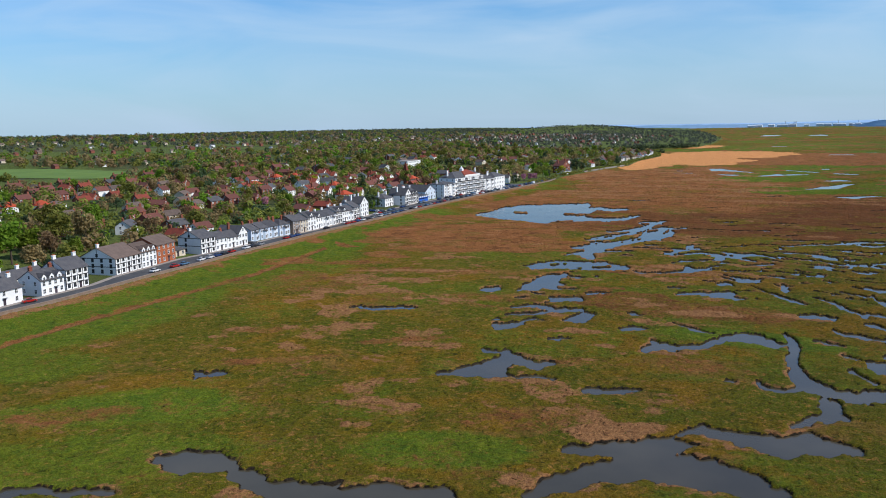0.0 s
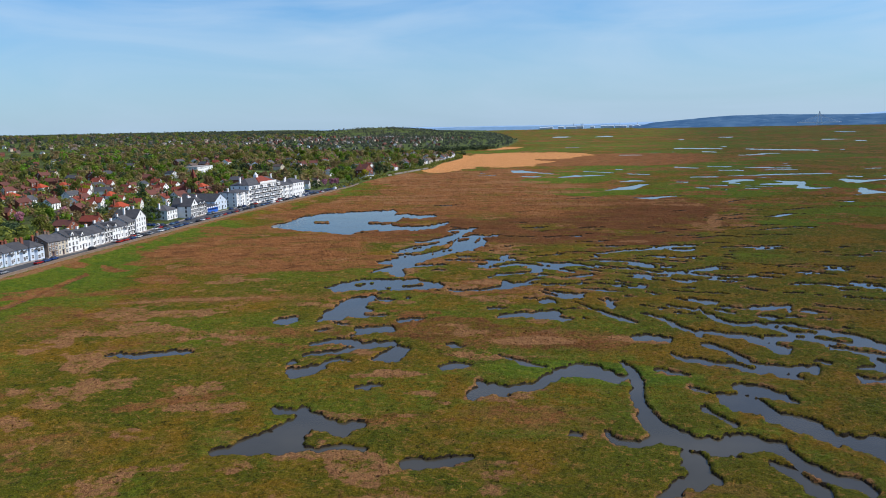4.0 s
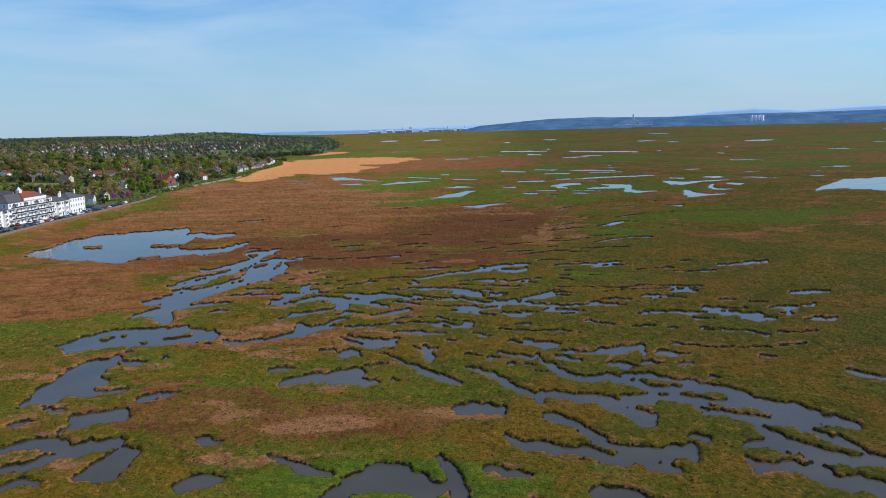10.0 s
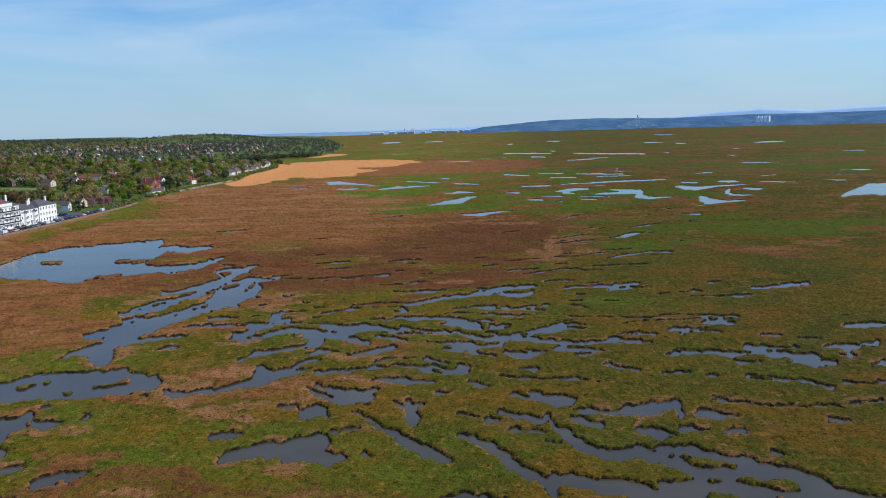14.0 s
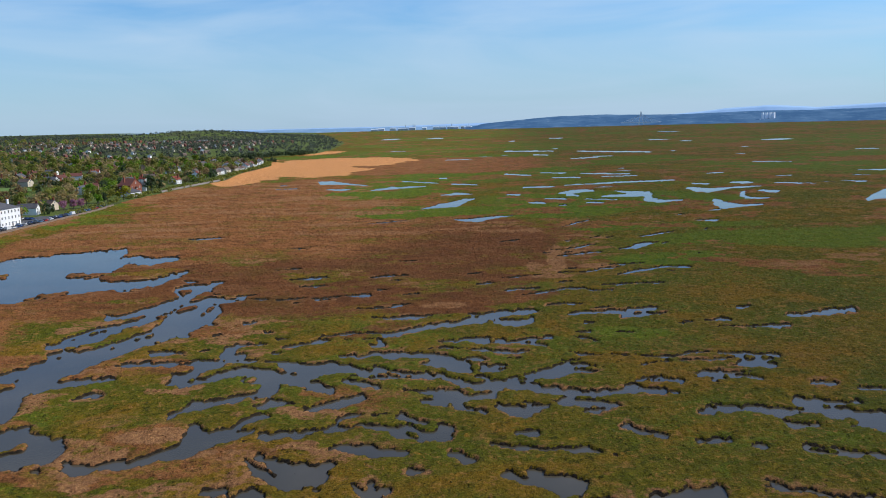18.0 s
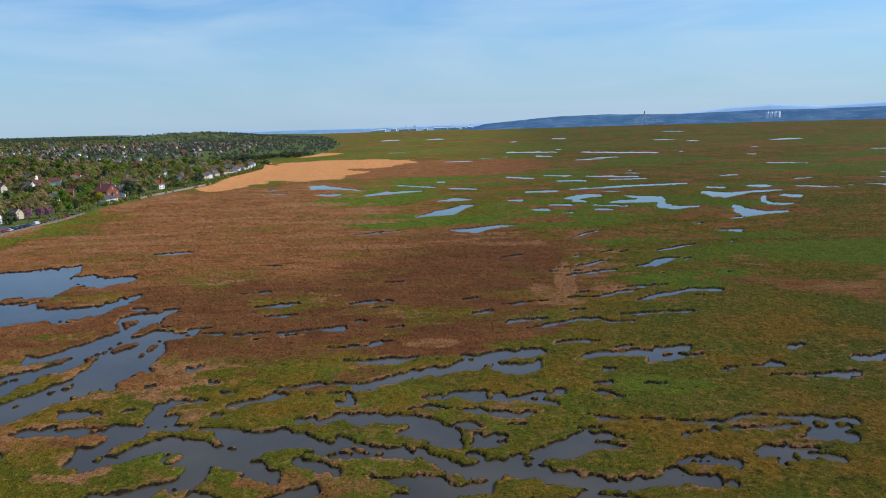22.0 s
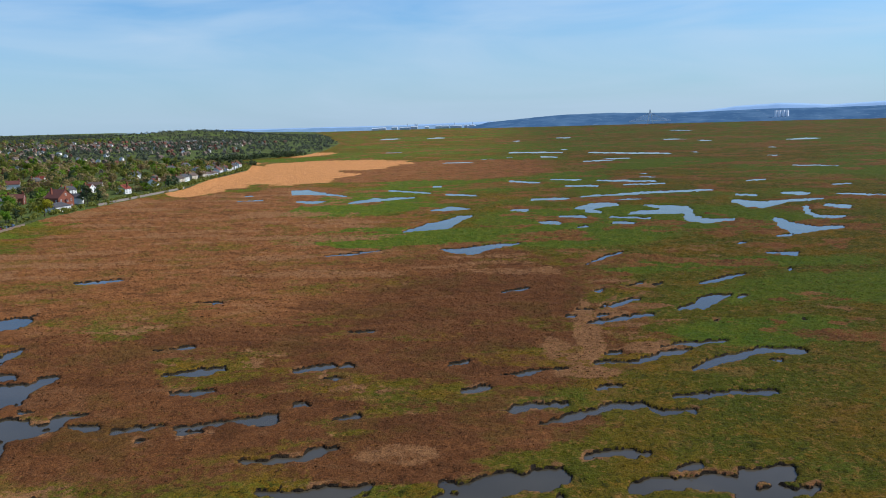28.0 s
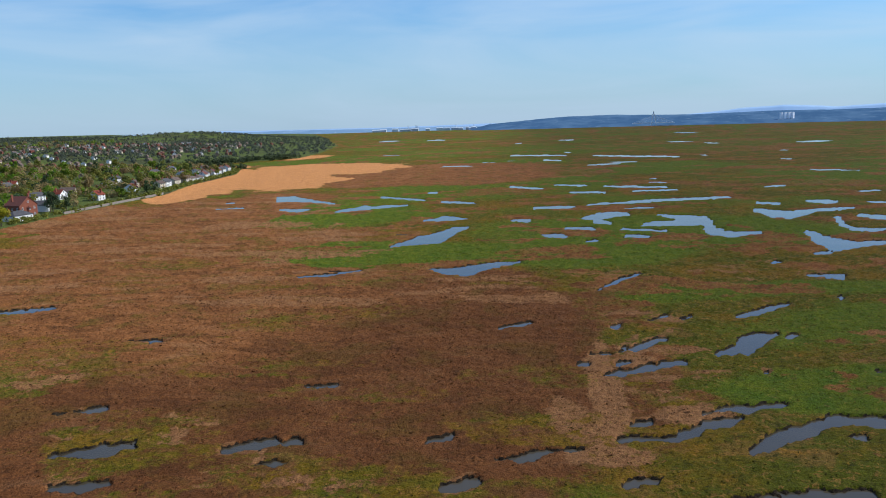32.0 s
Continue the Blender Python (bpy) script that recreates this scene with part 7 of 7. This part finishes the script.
for s in (16, 40, 70):
    y = 1000 + RNG.uniform(0, 10)
    while y < 1270:
        x = float(shore(y)) - s + RNG.uniform(-3, 3)
        if RNG.random() < 0.8 and free(x, y, 4.5):
            put_house(RNG.choice(("bungalow", "slate_white", "bungalow", "dark_white", "brown")), x, y, RNG.uniform(-15, 15))
        y += RNG.uniform(16, 24)
m = pose(-294, 787, float(land_height(-298, 787)), 0, 0, -12)
house(m, "large red brick villa with white bargeboards and bay", 14, 11, 7.4, 5.0, "cross", wall="brick", roof="darktile", storeys=2, across=3, side=3, chimneys=2, bays=1, name="villa")
TAKEN.append((-300, 787, 13))
TAKEN.append((-287, 775, 10))
m = pose(-287, 770, float(land_height(-290, 770)), 0, 0, -10)
house(m, "white bungalow with a veranda and slate roof", 15, 8, 3.2, 2.6, "hip", wall="white", roof="slate", storeys=1, across=5, side=1, chimneys=1, name="bungalow")
TAKEN.append((-290, 770, 10))
m = pose(-482, 800, float(land_height(-482, 800)), 0, 0, 10)
house(m, "long flat white school building with window bands", 42, 16, 6.4, 0.6, "hip", wall="white", roof="flagstone", storeys=2, across=14, side=3, chimneys=0, name="school")
TAKEN.append((-482, 800, 26))
# playing fields
for x, y, rx, ry in FIELD[:2]:
    a = np.linspace(0, 2 * math.pi, 40, endpoint=False)
    bm = bmesh.new()
    ring = [bm.verts.new((x + rx * 0.96 * math.cos(q) * min(1.0, 0.8 / max(abs(math.cos(q)), abs(math.sin(q)), 0.01) + 0.1), y + ry * 0.96 * math.sin(q), float(land_height(x + rx * math.cos(q), y + ry * math.sin(q))) + 0.35)) for q in a]
    mid = bm.verts.new((x, y, float(land_height(x, y)) + 0.4))
    for i in range(len(ring)):
        bm.faces.new((ring[i], ring[(i + 1) % len(ring)], mid))
    tagged(part("playing_field", bm, surface("mown grass", (0.085, 0.145, 0.022), (0.11, 0.175, 0.03), 0.95, 0.05, 0.6, 0.2, 0.05)), "mown green playing field among trees", "field", kind="structure")


# ---- trees ----
def leaves(me_name, material, radius, high, count, size, seed, low=0.3, lumps=9):
    """A crown of many small leaf clumps gathered on limbs, with gaps and an uneven outline."""
    r = np.random.default_rng(seed)
    centres = np.stack([r.normal(0, 0.45, lumps) * radius, r.normal(0, 0.45, lumps) * radius, high * (low + (1 - low) * (0.25 + 0.65 * r.random(lumps)))], -1)
    lump_r = radius * (0.34 + 0.26 * r.random(lumps)) * (1.15 - 0.5 * (centres[:, 2] / high))
    which = r.integers(0, lumps, count)
    way = r.normal(size=(count, 3))
    way /= np.linalg.norm(way, axis=1)[:, None]
    p = centres[which] + way * (lump_r[which] * (0.55 + 0.5 * r.random(count)))[:, None]
    n = way + r.normal(0, 0.6, (count, 3)) + (0, 0, 0.35)
    n /= np.linalg.norm(n, axis=1)[:, None]
    u = np.cross(n, r.normal(size=(count, 3)))
    u /= np.linalg.norm(u, axis=1)[:, None] + 1e-9
    v = np.cross(n, u)
    s = (size * (0.6 + 0.8 * r.random(count)))[:, None]
    verts = np.stack([p - u * s, p + v * s * 0.7, p + u * s, p - v * s * 0.7], 1).reshape(-1, 3)
    me = bpy.data.meshes.new(me_name)
    me.from_pydata(verts.tolist(), [], np.arange(count * 4).reshape(-1, 4).tolist())
    me.materials.append(material)
    return me, centres


def trunk_mesh(centres, high, girth, seed):
    bm = bmesh.new()
    r = random.Random(seed)

    def limb(a, b, ra, rb):
        way = Vector(b) - Vector(a)
        m = Matrix.Translation((Vector(a) + Vector(b)) / 2) @ way.to_track_quat("Z", "Y").to_matrix().to_4x4()
        bmesh.ops.create_cone(bm, segments=6, radius1=ra, radius2=rb, depth=way.length, cap_ends=True, matrix=m)

    fork = (r.uniform(-0.3, 0.3), r.uniform(-0.3, 0.3), high * 0.42)
    limb((0, 0, -0.5), fork, girth, girth * 0.65)
    for c in centres:
        limb(fork, c, girth * 0.42, girth * 0.1)
    return bm


def tree(kind, label, material, radius, high, count, size, seed, low=0.3, lumps=9, girth=0.3):
    ob = thing("tree", Matrix.Translation((0, 0, -900)), label, "tree", "trees of the town")
    me, centres = leaves("crown", M[material], radius, high, count, size, seed, low, lumps)
    part("trunk", trunk_mesh(centres, high, girth, seed), M["bark"], ob)
    piece("crown", me, ob, Matrix())
    return ob


KINDS = {
    "green": lambda s: tree("green", "broad tree in fresh green spring leaf", "leaf_green", 4.6, 10.5, 900, 0.52, s, lumps=11),
    "olive": lambda s: tree("olive", "tall tree with thin olive spring leaves", "leaf_olive", 4.6, 11.5, 820, 0.50, s, lumps=12),
    "brown": lambda s: tree("brown", "broad tree with bare brown budding twigs", "leaf_brown", 4.8, 10.0, 820, 0.46, s, lumps=13),
    "dark": lambda s: tree("dark", "dark evergreen tree with dense foliage", "leaf_dark", 3.8, 11.0, 620, 0.44, s, low=0.15, lumps=10),
    "yellow": lambda s: tree("yellow", "rounded tree in bright yellow-green leaf", "leaf_yellow", 3.4, 7.0, 520, 0.36, s, low=0.2, lumps=9),
    "pink": lambda s: tree("pink", "small tree covered in pink blossom", "leaf_pink", 3.0, 5.5, 420, 0.34, s, low=0.25, lumps=8),
}
MADE = {}


def put_tree(kind, x, y, size=1.0, variant=0):
    z = float(land_height(x, y))
    turn = RNG.uniform(0, 360)
    key = (kind, variant)
    m = pose(x, y, z - 0.15, 0, 0, turn)
    if key not in MADE:
        MADE[key] = KINDS[kind](40 + variant * 7 + len(kind))
        ob = MADE[key]
        ob.matrix_basis = m
    else:
        ob = copy_thing(MADE[key], m)
    ob.scale = (size, size, size * RNG.uniform(0.85, 1.15))
    return ob


for kind, x, y, size in (("green", -290, 178, 1.5), ("green", -296, 191, 1.4), ("green", -284, 165, 1.5), ("green", -280, 150, 1.4), ("green", -305, 180, 1.4), ("olive", -297, 205, 1.5), ("brown", -303, 222, 1.5), ("green", -322, 240, 1.3), ("green", -335, 252, 1.3), ("brown", -283, 190, 1.2), ("olive", -330, 222, 1.5), ("brown", -312, 205, 1.5), ("olive", -345, 238, 1.5), ("dark", -285, 401, 0.85), ("dark", -280, 409, 0.85), ("dark", -285, 417, 0.9), ("dark", -291, 411, 0.9), ("dark", -289, 428, 0.8), ("dark", -281, 422, 0.6), ("yellow", -283, 742, 1.5), ("dark", -291, 808, 1.25), ("dark", -297, 815, 1.2), ("dark", -289, 820, 1.0),
                         ("pink", -290, 672, 1.25), ("pink", -287, 678, 1.1), ("pink", -285, 685, 1.2), ("green", -281, 700, 0.7), ("olive", -291, 703, 0.9), ("dark", -284, 715, 0.8), ("olive", -287, 725, 0.8), ("pink", -336, 412, 1.3), ("pink", -343, 386, 1.1), ("yellow", -427, 519, 1.4), ("yellow", -415, 529, 1.4)):
    put_tree(kind, x, y, size)
    TAKEN.append((x, y, 3 if y < 600 or kind not in ("yellow", "pink") else 8.5))
    if kind in ("yellow", "pink") and y > 640:
        TAKEN.append((x + 9, y - 9, 9.0))
count = 0
for _ in range(6000):
    if count >= 310:
        break
    y = RNG.uniform(40, 1290)
    s = RNG.uniform(14, 360) if y > 610 else RNG.uniform(22, 360)
    x = float(shore(y)) - s
    if in_field(x, y) or not free(x, y, 0.5) or (600 < y < 642 and s < 55):
        continue
    kind = RNG.choices(("green", "olive", "brown", "dark", "yellow", "pink"), (16, 32, 26, 16, 5, 1))[0]
    put_tree(kind, x, y, RNG.uniform(0.6, 1.15), RNG.choice((0, 1, 2)) if kind in ("green", "olive", "brown", "dark") else 0)
    TAKEN.append((x, y, 2.8))
    count += 1


def clumps(name, label, material, places, sizes, per, leaf, seed, category="trees"):
    """Far woods: real leaf clumps joined into one mesh."""
    r = np.random.default_rng(seed)
    n = len(places)
    p = np.repeat(places, per, 0)
    s = np.repeat(sizes, per)[:, None]
    way = r.normal(size=(n * per, 3))
    way /= np.linalg.norm(way, axis=1)[:, None]
    lump = np.repeat(r.normal(0, 0.28, (n, 1, 3)), per, 1).reshape(-1, 3)
    c = p + (way * (0.30 + 0.22 * r.random((n * per, 1))) + lump * (0.6, 0.6, 0.15)) * s * (1, 1, 0.85) + (0, 0, 0.55) * s
    nn = way + r.normal(0, 0.5, way.shape) + (0, 0, 0.5)
    nn /= np.linalg.norm(nn, axis=1)[:, None]
    u = np.cross(nn, r.normal(size=nn.shape))
    u /= np.linalg.norm(u, axis=1)[:, None] + 1e-9
    v = np.cross(nn, u)
    q = s * leaf * (0.6 + 0.8 * r.random((n * per, 1)))
    verts = np.stack([c - u * q, c + v * q * 0.8, c + u * q, c - v * q * 0.8], 1).reshape(-1, 3)
    me = bpy.data.meshes.new(name)
    me.vertices.add(len(verts))
    me.vertices.foreach_set("co", verts.astype(np.float32).ravel())
    k = n * per
    me.loops.add(k * 4)
    me.loops.foreach_set("vertex_index", np.arange(k * 4, dtype=np.int32))
    me.polygons.add(k)
    me.polygons.foreach_set("loop_start", np.arange(k, dtype=np.int32) * 4)
    me.update(calc_edges=True)
    me.materials.append(material)
    return tagged(new(name, me), label, category, kind="stuff")


def scatter(n, y0, y1, s0, s1, seed, power=1.0):
    r = np.random.default_rng(seed)
    y = y0 + (y1 - y0) * r.random(n) ** power
    s = s0 + (s1 - s0) * r.random(n)
    x = shore(y) - s
    keep = np.ones(n, bool)
    for a, b, rx, ry in FIELD:
        keep &= ((x - a) / rx) ** 2 + ((y - b) / ry) ** 2 > 1.05
    for a, b, g in TAKEN:
        keep &= (x - a) ** 2 + (y - b) ** 2 > (g - 2.6) ** 2
    # clearings
    keep &= (s < 400) | (s > 1150) | (y > 1900) | (fbm(x / 150, y / 110, 2, 5.0) > 0.28)
    x, y = x[keep], y[keep]
    return np.stack([x, y, land_height(x, y) - 0.8], -1)


def woods(label, material, places, low, high, per, leaf, seed, name="woodland"):
    r = np.random.default_rng(seed + 100)
    clumps(name, label, M[material], places, low + (high - low) * r.random(len(places)), per, leaf, seed)


for seed, material, label, share in ((1, "leaf_olive", "olive-green trees thick behind the town", 0.4), (2, "leaf_brown", "bare brown trees thick behind the town", 0.35), (3, "leaf_dark", "dark evergreen trees among the woods", 0.14), (4, "leaf_green", "fresh green trees among the woods", 0.12)):
    woods(label, material, scatter(int(1350 * share), 30, 640, 22, 330, seed), 5, 9, 84, 0.11, seed)
    woods(label, material, scatter(int(1000 * share), 640, 1300, 18, 330, seed + 40), 5, 9.5, 84, 0.11, seed + 40)
    woods(label, material, scatter(int(1900 * share), -250, 1500, 320, 640, seed + 10), 6, 12, 50, 0.135, seed + 10)
    woods(label, material, scatter(int(1700 * share), -300, 2600, 600, 1500, seed + 20), 7, 13, 30, 0.15, seed + 20)
# woods far off, their haze painted into the leaves
woods("mixed hazy far woods up to the skyline", "woods", scatter(3400, -200, 3900, 850, 2700, 31), 6, 11, 22, 0.18, 31)
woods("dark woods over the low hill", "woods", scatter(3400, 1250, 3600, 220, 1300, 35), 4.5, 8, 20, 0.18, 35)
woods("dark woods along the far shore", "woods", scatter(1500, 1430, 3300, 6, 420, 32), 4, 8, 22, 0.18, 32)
woods("hedge and scrub along the shore", "leaf_olive", scatter(360, 640, 1290, 2, 12, 33), 2.0, 4.5, 26, 0.18, 33, "hedge")
woods("dark scrub along the reed bed", "leaf_dark", scatter(260, 1270, 1560, -6, 26, 34), 4, 9, 26, 0.17, 34, "hedge")


# ---- far houses, joined ----
def far_town(name, label, places, wall, roof, seed):
    r = random.Random(seed)
    bw, br = bmesh.new(), bmesh.new()
    for x, y, z in places:
        a, w, d, e = r.uniform(-0.5, 0.5), r.uniform(2.4, 4.2), r.uniform(1.9, 2.8), r.uniform(2.2, 3.2)
        c, s = math.cos(a), math.sin(a)
        at = lambda u, v, h: (x + c * u - s * v, y + s * u + c * v, z + h)  # noqa: E731
        lo = [bw.verts.new(at(u, v, 0)) for u, v in ((-d, -w), (d, -w), (d, w), (-d, w))]
        hi = [bw.verts.new(at(u, v, e + 0.8)) for u, v in ((-d, -w), (d, -w), (d, w), (-d, w))]
        top = [bw.verts.new(at(0, v, e + 2.6)) for v in (-w, w)]
        for i in range(4):
            bw.faces.new((lo[i], lo[(i + 1) % 4], hi[(i + 1) % 4], hi[i]))
        bw.faces.new((hi[0], hi[1], top[0]))
        bw.faces.new((hi[2], hi[3], top[1]))
        k = 1.12
        rr = [br.verts.new(at(u * k, v * k, e + 0.6)) for u, v in ((-d, -w), (d, -w), (d, w), (-d, w))]
        rt = [br.verts.new(at(0, v * k, e + 2.9)) for v in (-w, w)]
        br.faces.new((rr[0], rt[0], rt[1], rr[3]))
        br.faces.new((rr[1], rr[2], rt[1], rt[0]))
    ob = new(name)
    tagged(ob, label, "houses", kind="stuff")
    tagged(part("walls", bw, M[wall], ob), kind="stuff")
    tagged(part("roofs", br, M[roof], ob), kind="stuff")


for i, (wall, roof) in enumerate((("white", "slate"), ("brick", "darktile"), ("cream", "brownslate"), ("sandstone", "brownslate"))):
    far_town("far_houses", "distant %s houses with pitched roofs among trees" % ("white" if wall == "white" else "brown and cream"), [(x, y, z + 1.0) for x, y, z in np.concatenate([scatter(110 if i else 60, 50, 2300, 380, 1500, 50 + i), scatter(130 if i else 60, 1000, 2300, 130, 800, 60 + i)])], wall, roof, i)

# ---- parked cars ----
def car(paint, label, van=False):
    ob = thing("car", Matrix.Translation((0, 0, -900)), label, "car", "cars parked along the waterfront")
    bm = bmesh.new()
    if van:
        side = [(-2.4, 0.3), (2.4, 0.3), (2.45, 0.9), (1.9, 1.1), (1.3, 1.95), (-2.4, 2.0)]
    else:
        side = [(-2.1, 0.3), (2.1, 0.3), (2.15, 0.62), (1.9, 0.80), (1.0, 0.92), (-1.5, 0.95), (-2.08, 0.88)]
    prism(bm, side, -0.86, 0.86, axis="y")
    bmesh.ops.bevel(bm, geom=bm.edges[:], offset=0.07, segments=1, affect="EDGES")
    part("body", bm, paint, ob)
    if not van:
        bm = bmesh.new()
        prism(bm, [(0.95, 0.90), (0.35, 1.40), (-1.0, 1.44), (-1.75, 0.92)], -0.72, 0.72, axis="y")
        part("cabin_glass", bm, M["glass"], ob, "dark car glass")
        bm = solid(-1.0, 0.38, -0.66, 0.66, 1.40, 1.48, bevel=0.03)
        part("car_roof", bm, paint, ob)
    else:
        part("windscreen", solid(1.3, 1.72, -0.8, 0.8, 1.15, 1.75), M["glass"], ob, "dark windscreen")
    bm = bmesh.new()
    bmesh.ops.create_cone(bm, segments=12, radius1=0.33, radius2=0.33, depth=0.22, cap_ends=True, matrix=pose(0, 0, 0, 90))
    me = bpy.data.meshes.new("wheel")
    bm.to_mesh(me)
    bm.free()
    me.materials.append(M["tyre"])
    for x in (-1.35, 1.35):
        for y in (-0.80, 0.80):
            piece("wheel", me, ob, Matrix.Translation((x, y, 0.33)))
    return ob


CAR_NAMES = ("white car", "black car", "silver grey car", "red car", "dark blue car", "pale blue car")
CARS = [car(p, "%s parked by the sea wall" % n) for p, n in zip(CAR_PAINTS, CAR_NAMES)]
VAN = car(CAR_PAINTS[0], "white van parked by the sea wall", True)
USED = set()


def put_car(which, x, y, z, turn):
    if which in USED:
        copy_thing(which, pose(x, y, z, 0, 0, turn))
    else:
        which.matrix_basis = pose(x, y, z, 0, 0, turn)
        USED.add(which)


y = 196.0
while y < 698:
    lane = RNG.random()
    skip = 222 > y > 216 or 268 < y < 286 or 300 < y < 345 and RNG.random() < 0.75
    if not skip and RNG.random() < 0.9:
        which = VAN if RNG.random() < 0.06 else RNG.choice(CARS)
        tilt = math.degrees(math.atan2(float(shore(y + 3) - shore(y - 3)), 6.0))
        put_car(which, float(shore(y)) - 3.6, y, 2.045, 90 - tilt)
        if y > 330 and RNG.random() < 0.6:
            put_car(RNG.choice(CARS), front(y) + 3.4, y + 1.5, 2.045, 90 - tilt)
    y += RNG.uniform(5.0, 5.9)
put_car(CARS[3], front(139) + 3.4, 140, 2.045, 80)
for i in range(12):
    put_car(RNG.choice(CARS), float(shore(612)) - 18 - 2.7 * i, 622 + RNG.uniform(-0.3, 0.3), 2.055, 90)
for i in range(6):
    put_car(RNG.choice(CARS), front(412) + 2 - 2.7 * i, 406, float(land_height(front(412) + 2 - 2.7 * i, 406)) + 0.02, 90)

# ---- the far shore: power station, bridge pylon, sheds ----
plant = thing("power_station", pose(1128, 4040, 4), "pale power station with four square towers in haze", "power station")
# haze over the far shore is put into these two pale bluish colours
haze_white = surface("pale concrete in haze", (0.80, 0.84, 0.90), (0.84, 0.87, 0.92), 0.9, 0.02, 0.1, 0.1, 0)
haze_grey = surface("pale cladding tinted for haze", (0.46, 0.54, 0.62), (0.58, 0.64, 0.70), 0.9, 0.02, 0.1, 0.3, 0)
part("hall", solid(-40, 40, 0, 30, 0, 11), haze_white, plant)
for i in range(4):
    bm = solid(-4.5, 4.5, -4.5, 4.5, 0, 39)
    bmesh.ops.transform(bm, matrix=pose(-24 + 16 * i, 11, 0, 0, 0, -48), verts=bm.verts)
    part("tower", bm, haze_white, plant)
r = random.Random(3)
for i in range(30):
    az = r.uniform(-9.5, -0.5) if i < 30 else r.uniform(2.5, 24)
    d = 4310 if i < 30 else 3900
    w, h = r.uniform(10, 40), r.uniform(1, 7)
    x, y = d * math.sin(radians(az)), 150 + d * math.cos(radians(az))
    shed = thing("factory_shed", pose(x, y, -2), "pale industrial shed on the far shore", "shed", "sheds on the far shore")
    bm = bmesh.new()
    prism(bm, [(0, 0), (0, 8 + h), (9, 11 + h), (18, 8 + h), (18, 0)], -w / 2, w / 2, axis="x")
    part("wall", bm, haze_grey, shed)
    if i % 4 == 0:
        bm = bmesh.new()
        bmesh.ops.create_cone(bm, segments=8, radius1=2.2, radius2=1.5, depth=30, cap_ends=True, matrix=Matrix.Translation((4, 12, 15)))
        part("chimney", bm, haze_grey, shed)
pylon = thing("bridge_pylon", pose(575, 4080, 0), "slim pale cable-stayed bridge pylon on the far shore", "bridge")
for sx in (-1, 1):
    bm = bmesh.new()
    prism(bm, [(sx * 12, 0), (sx * 12 + 3, 0), (1.5, 62), (-1.5, 62)], -1.5, 1.5)
    part("leg", bm, haze_white, pylon)
part("deck", solid(-90, 90, -3, 3, 12, 15), haze_white, pylon)
for i in range(1, 8):
    for sx in (-1, 1):
        bm = bmesh.new()
        prism(bm, [(0, 60 - 2 * i), (0, 60.7 - 2 * i), (sx * 12 * i, 15.7), (sx * 12 * i, 15)], -0.3, 0.3)
        part("cable", bm, haze_white, pylon)

# ---- tufts on the marsh ----
def tufts(name, label, material, x, y, z, low, high, seed):
    """Grass tufts of three crossed blades each, joined."""
    r = np.random.default_rng(seed)
    n = len(x)
    base = np.stack([x, y, z], -1)
    verts = []
    size = low + (high - low) * r.random(n)
    for k in range(3):
        a = r.random(n) * 2 * math.pi
        d = np.stack([np.cos(a), np.sin(a), 0 * a], -1) * (size * 0.75)[:, None]
        lean = np.stack([r.normal(0, 0.8, n), r.normal(0, 0.8, n), 0.55 + 0.3 * r.random(n)], -1) * size[:, None]
        verts += [base - d, base + d, base + lean]
    verts = np.stack(verts, 1).reshape(-1, 3)
    k = n * 3
    me = bpy.data.meshes.new(name)
    me.vertices.add(k * 3)
    me.vertices.foreach_set("co", verts.astype(np.float32).ravel())
    me.loops.add(k * 3)
    me.loops.foreach_set("vertex_index", np.arange(k * 3, dtype=np.int32))
    me.polygons.add(k)
    me.polygons.foreach_set("loop_start", np.arange(k, dtype=np.int32) * 3)
    me.update(calc_edges=True)
    me.materials.append(material)
    return tagged(new(name, me), label, "grass", kind="stuff")


def sow(n, x0, x1, y0, y1, seed, test):
    """Places on the marsh, with the fields of cover there."""
    r = np.random.default_rng(seed)
    x, y = x0 + (x1 - x0) * r.random(n), y0 + (y1 - y0) * r.random(n)
    i, j = np.searchsorted(GX, column(x, y)), np.searchsorted(GY, y)
    fade = np.clip((x - x0) / 40, 0, 1) * np.clip((x1 - x) / 40, 0, 1) * np.clip((y1 - y) / 160, 0, 1)
    keep = test(i, j) & (DIST[j, i] > 0.25) & (SEA[j, i] > 2) & (r.random(n) < fade)
    return x[keep], y[keep], ZZ[j, i][keep] - 0.12


tufts("marsh_grass", "coarse olive marsh grass in tufts", M["tuft"], *sow(90000, -150, 130, 45, 620, 1, lambda i, j: REED[j, i] < 0.5), 0.12, 0.30, 1)
tufts("rush", "dry brown rushes and reeds in clumps", M["drytuft"], *sow(100000, -190, 70, 45, 720, 2, lambda i, j: (REED[j, i] > 0.5) | (STRAW[j, i] > 0.55)), 0.14, 0.36, 2)
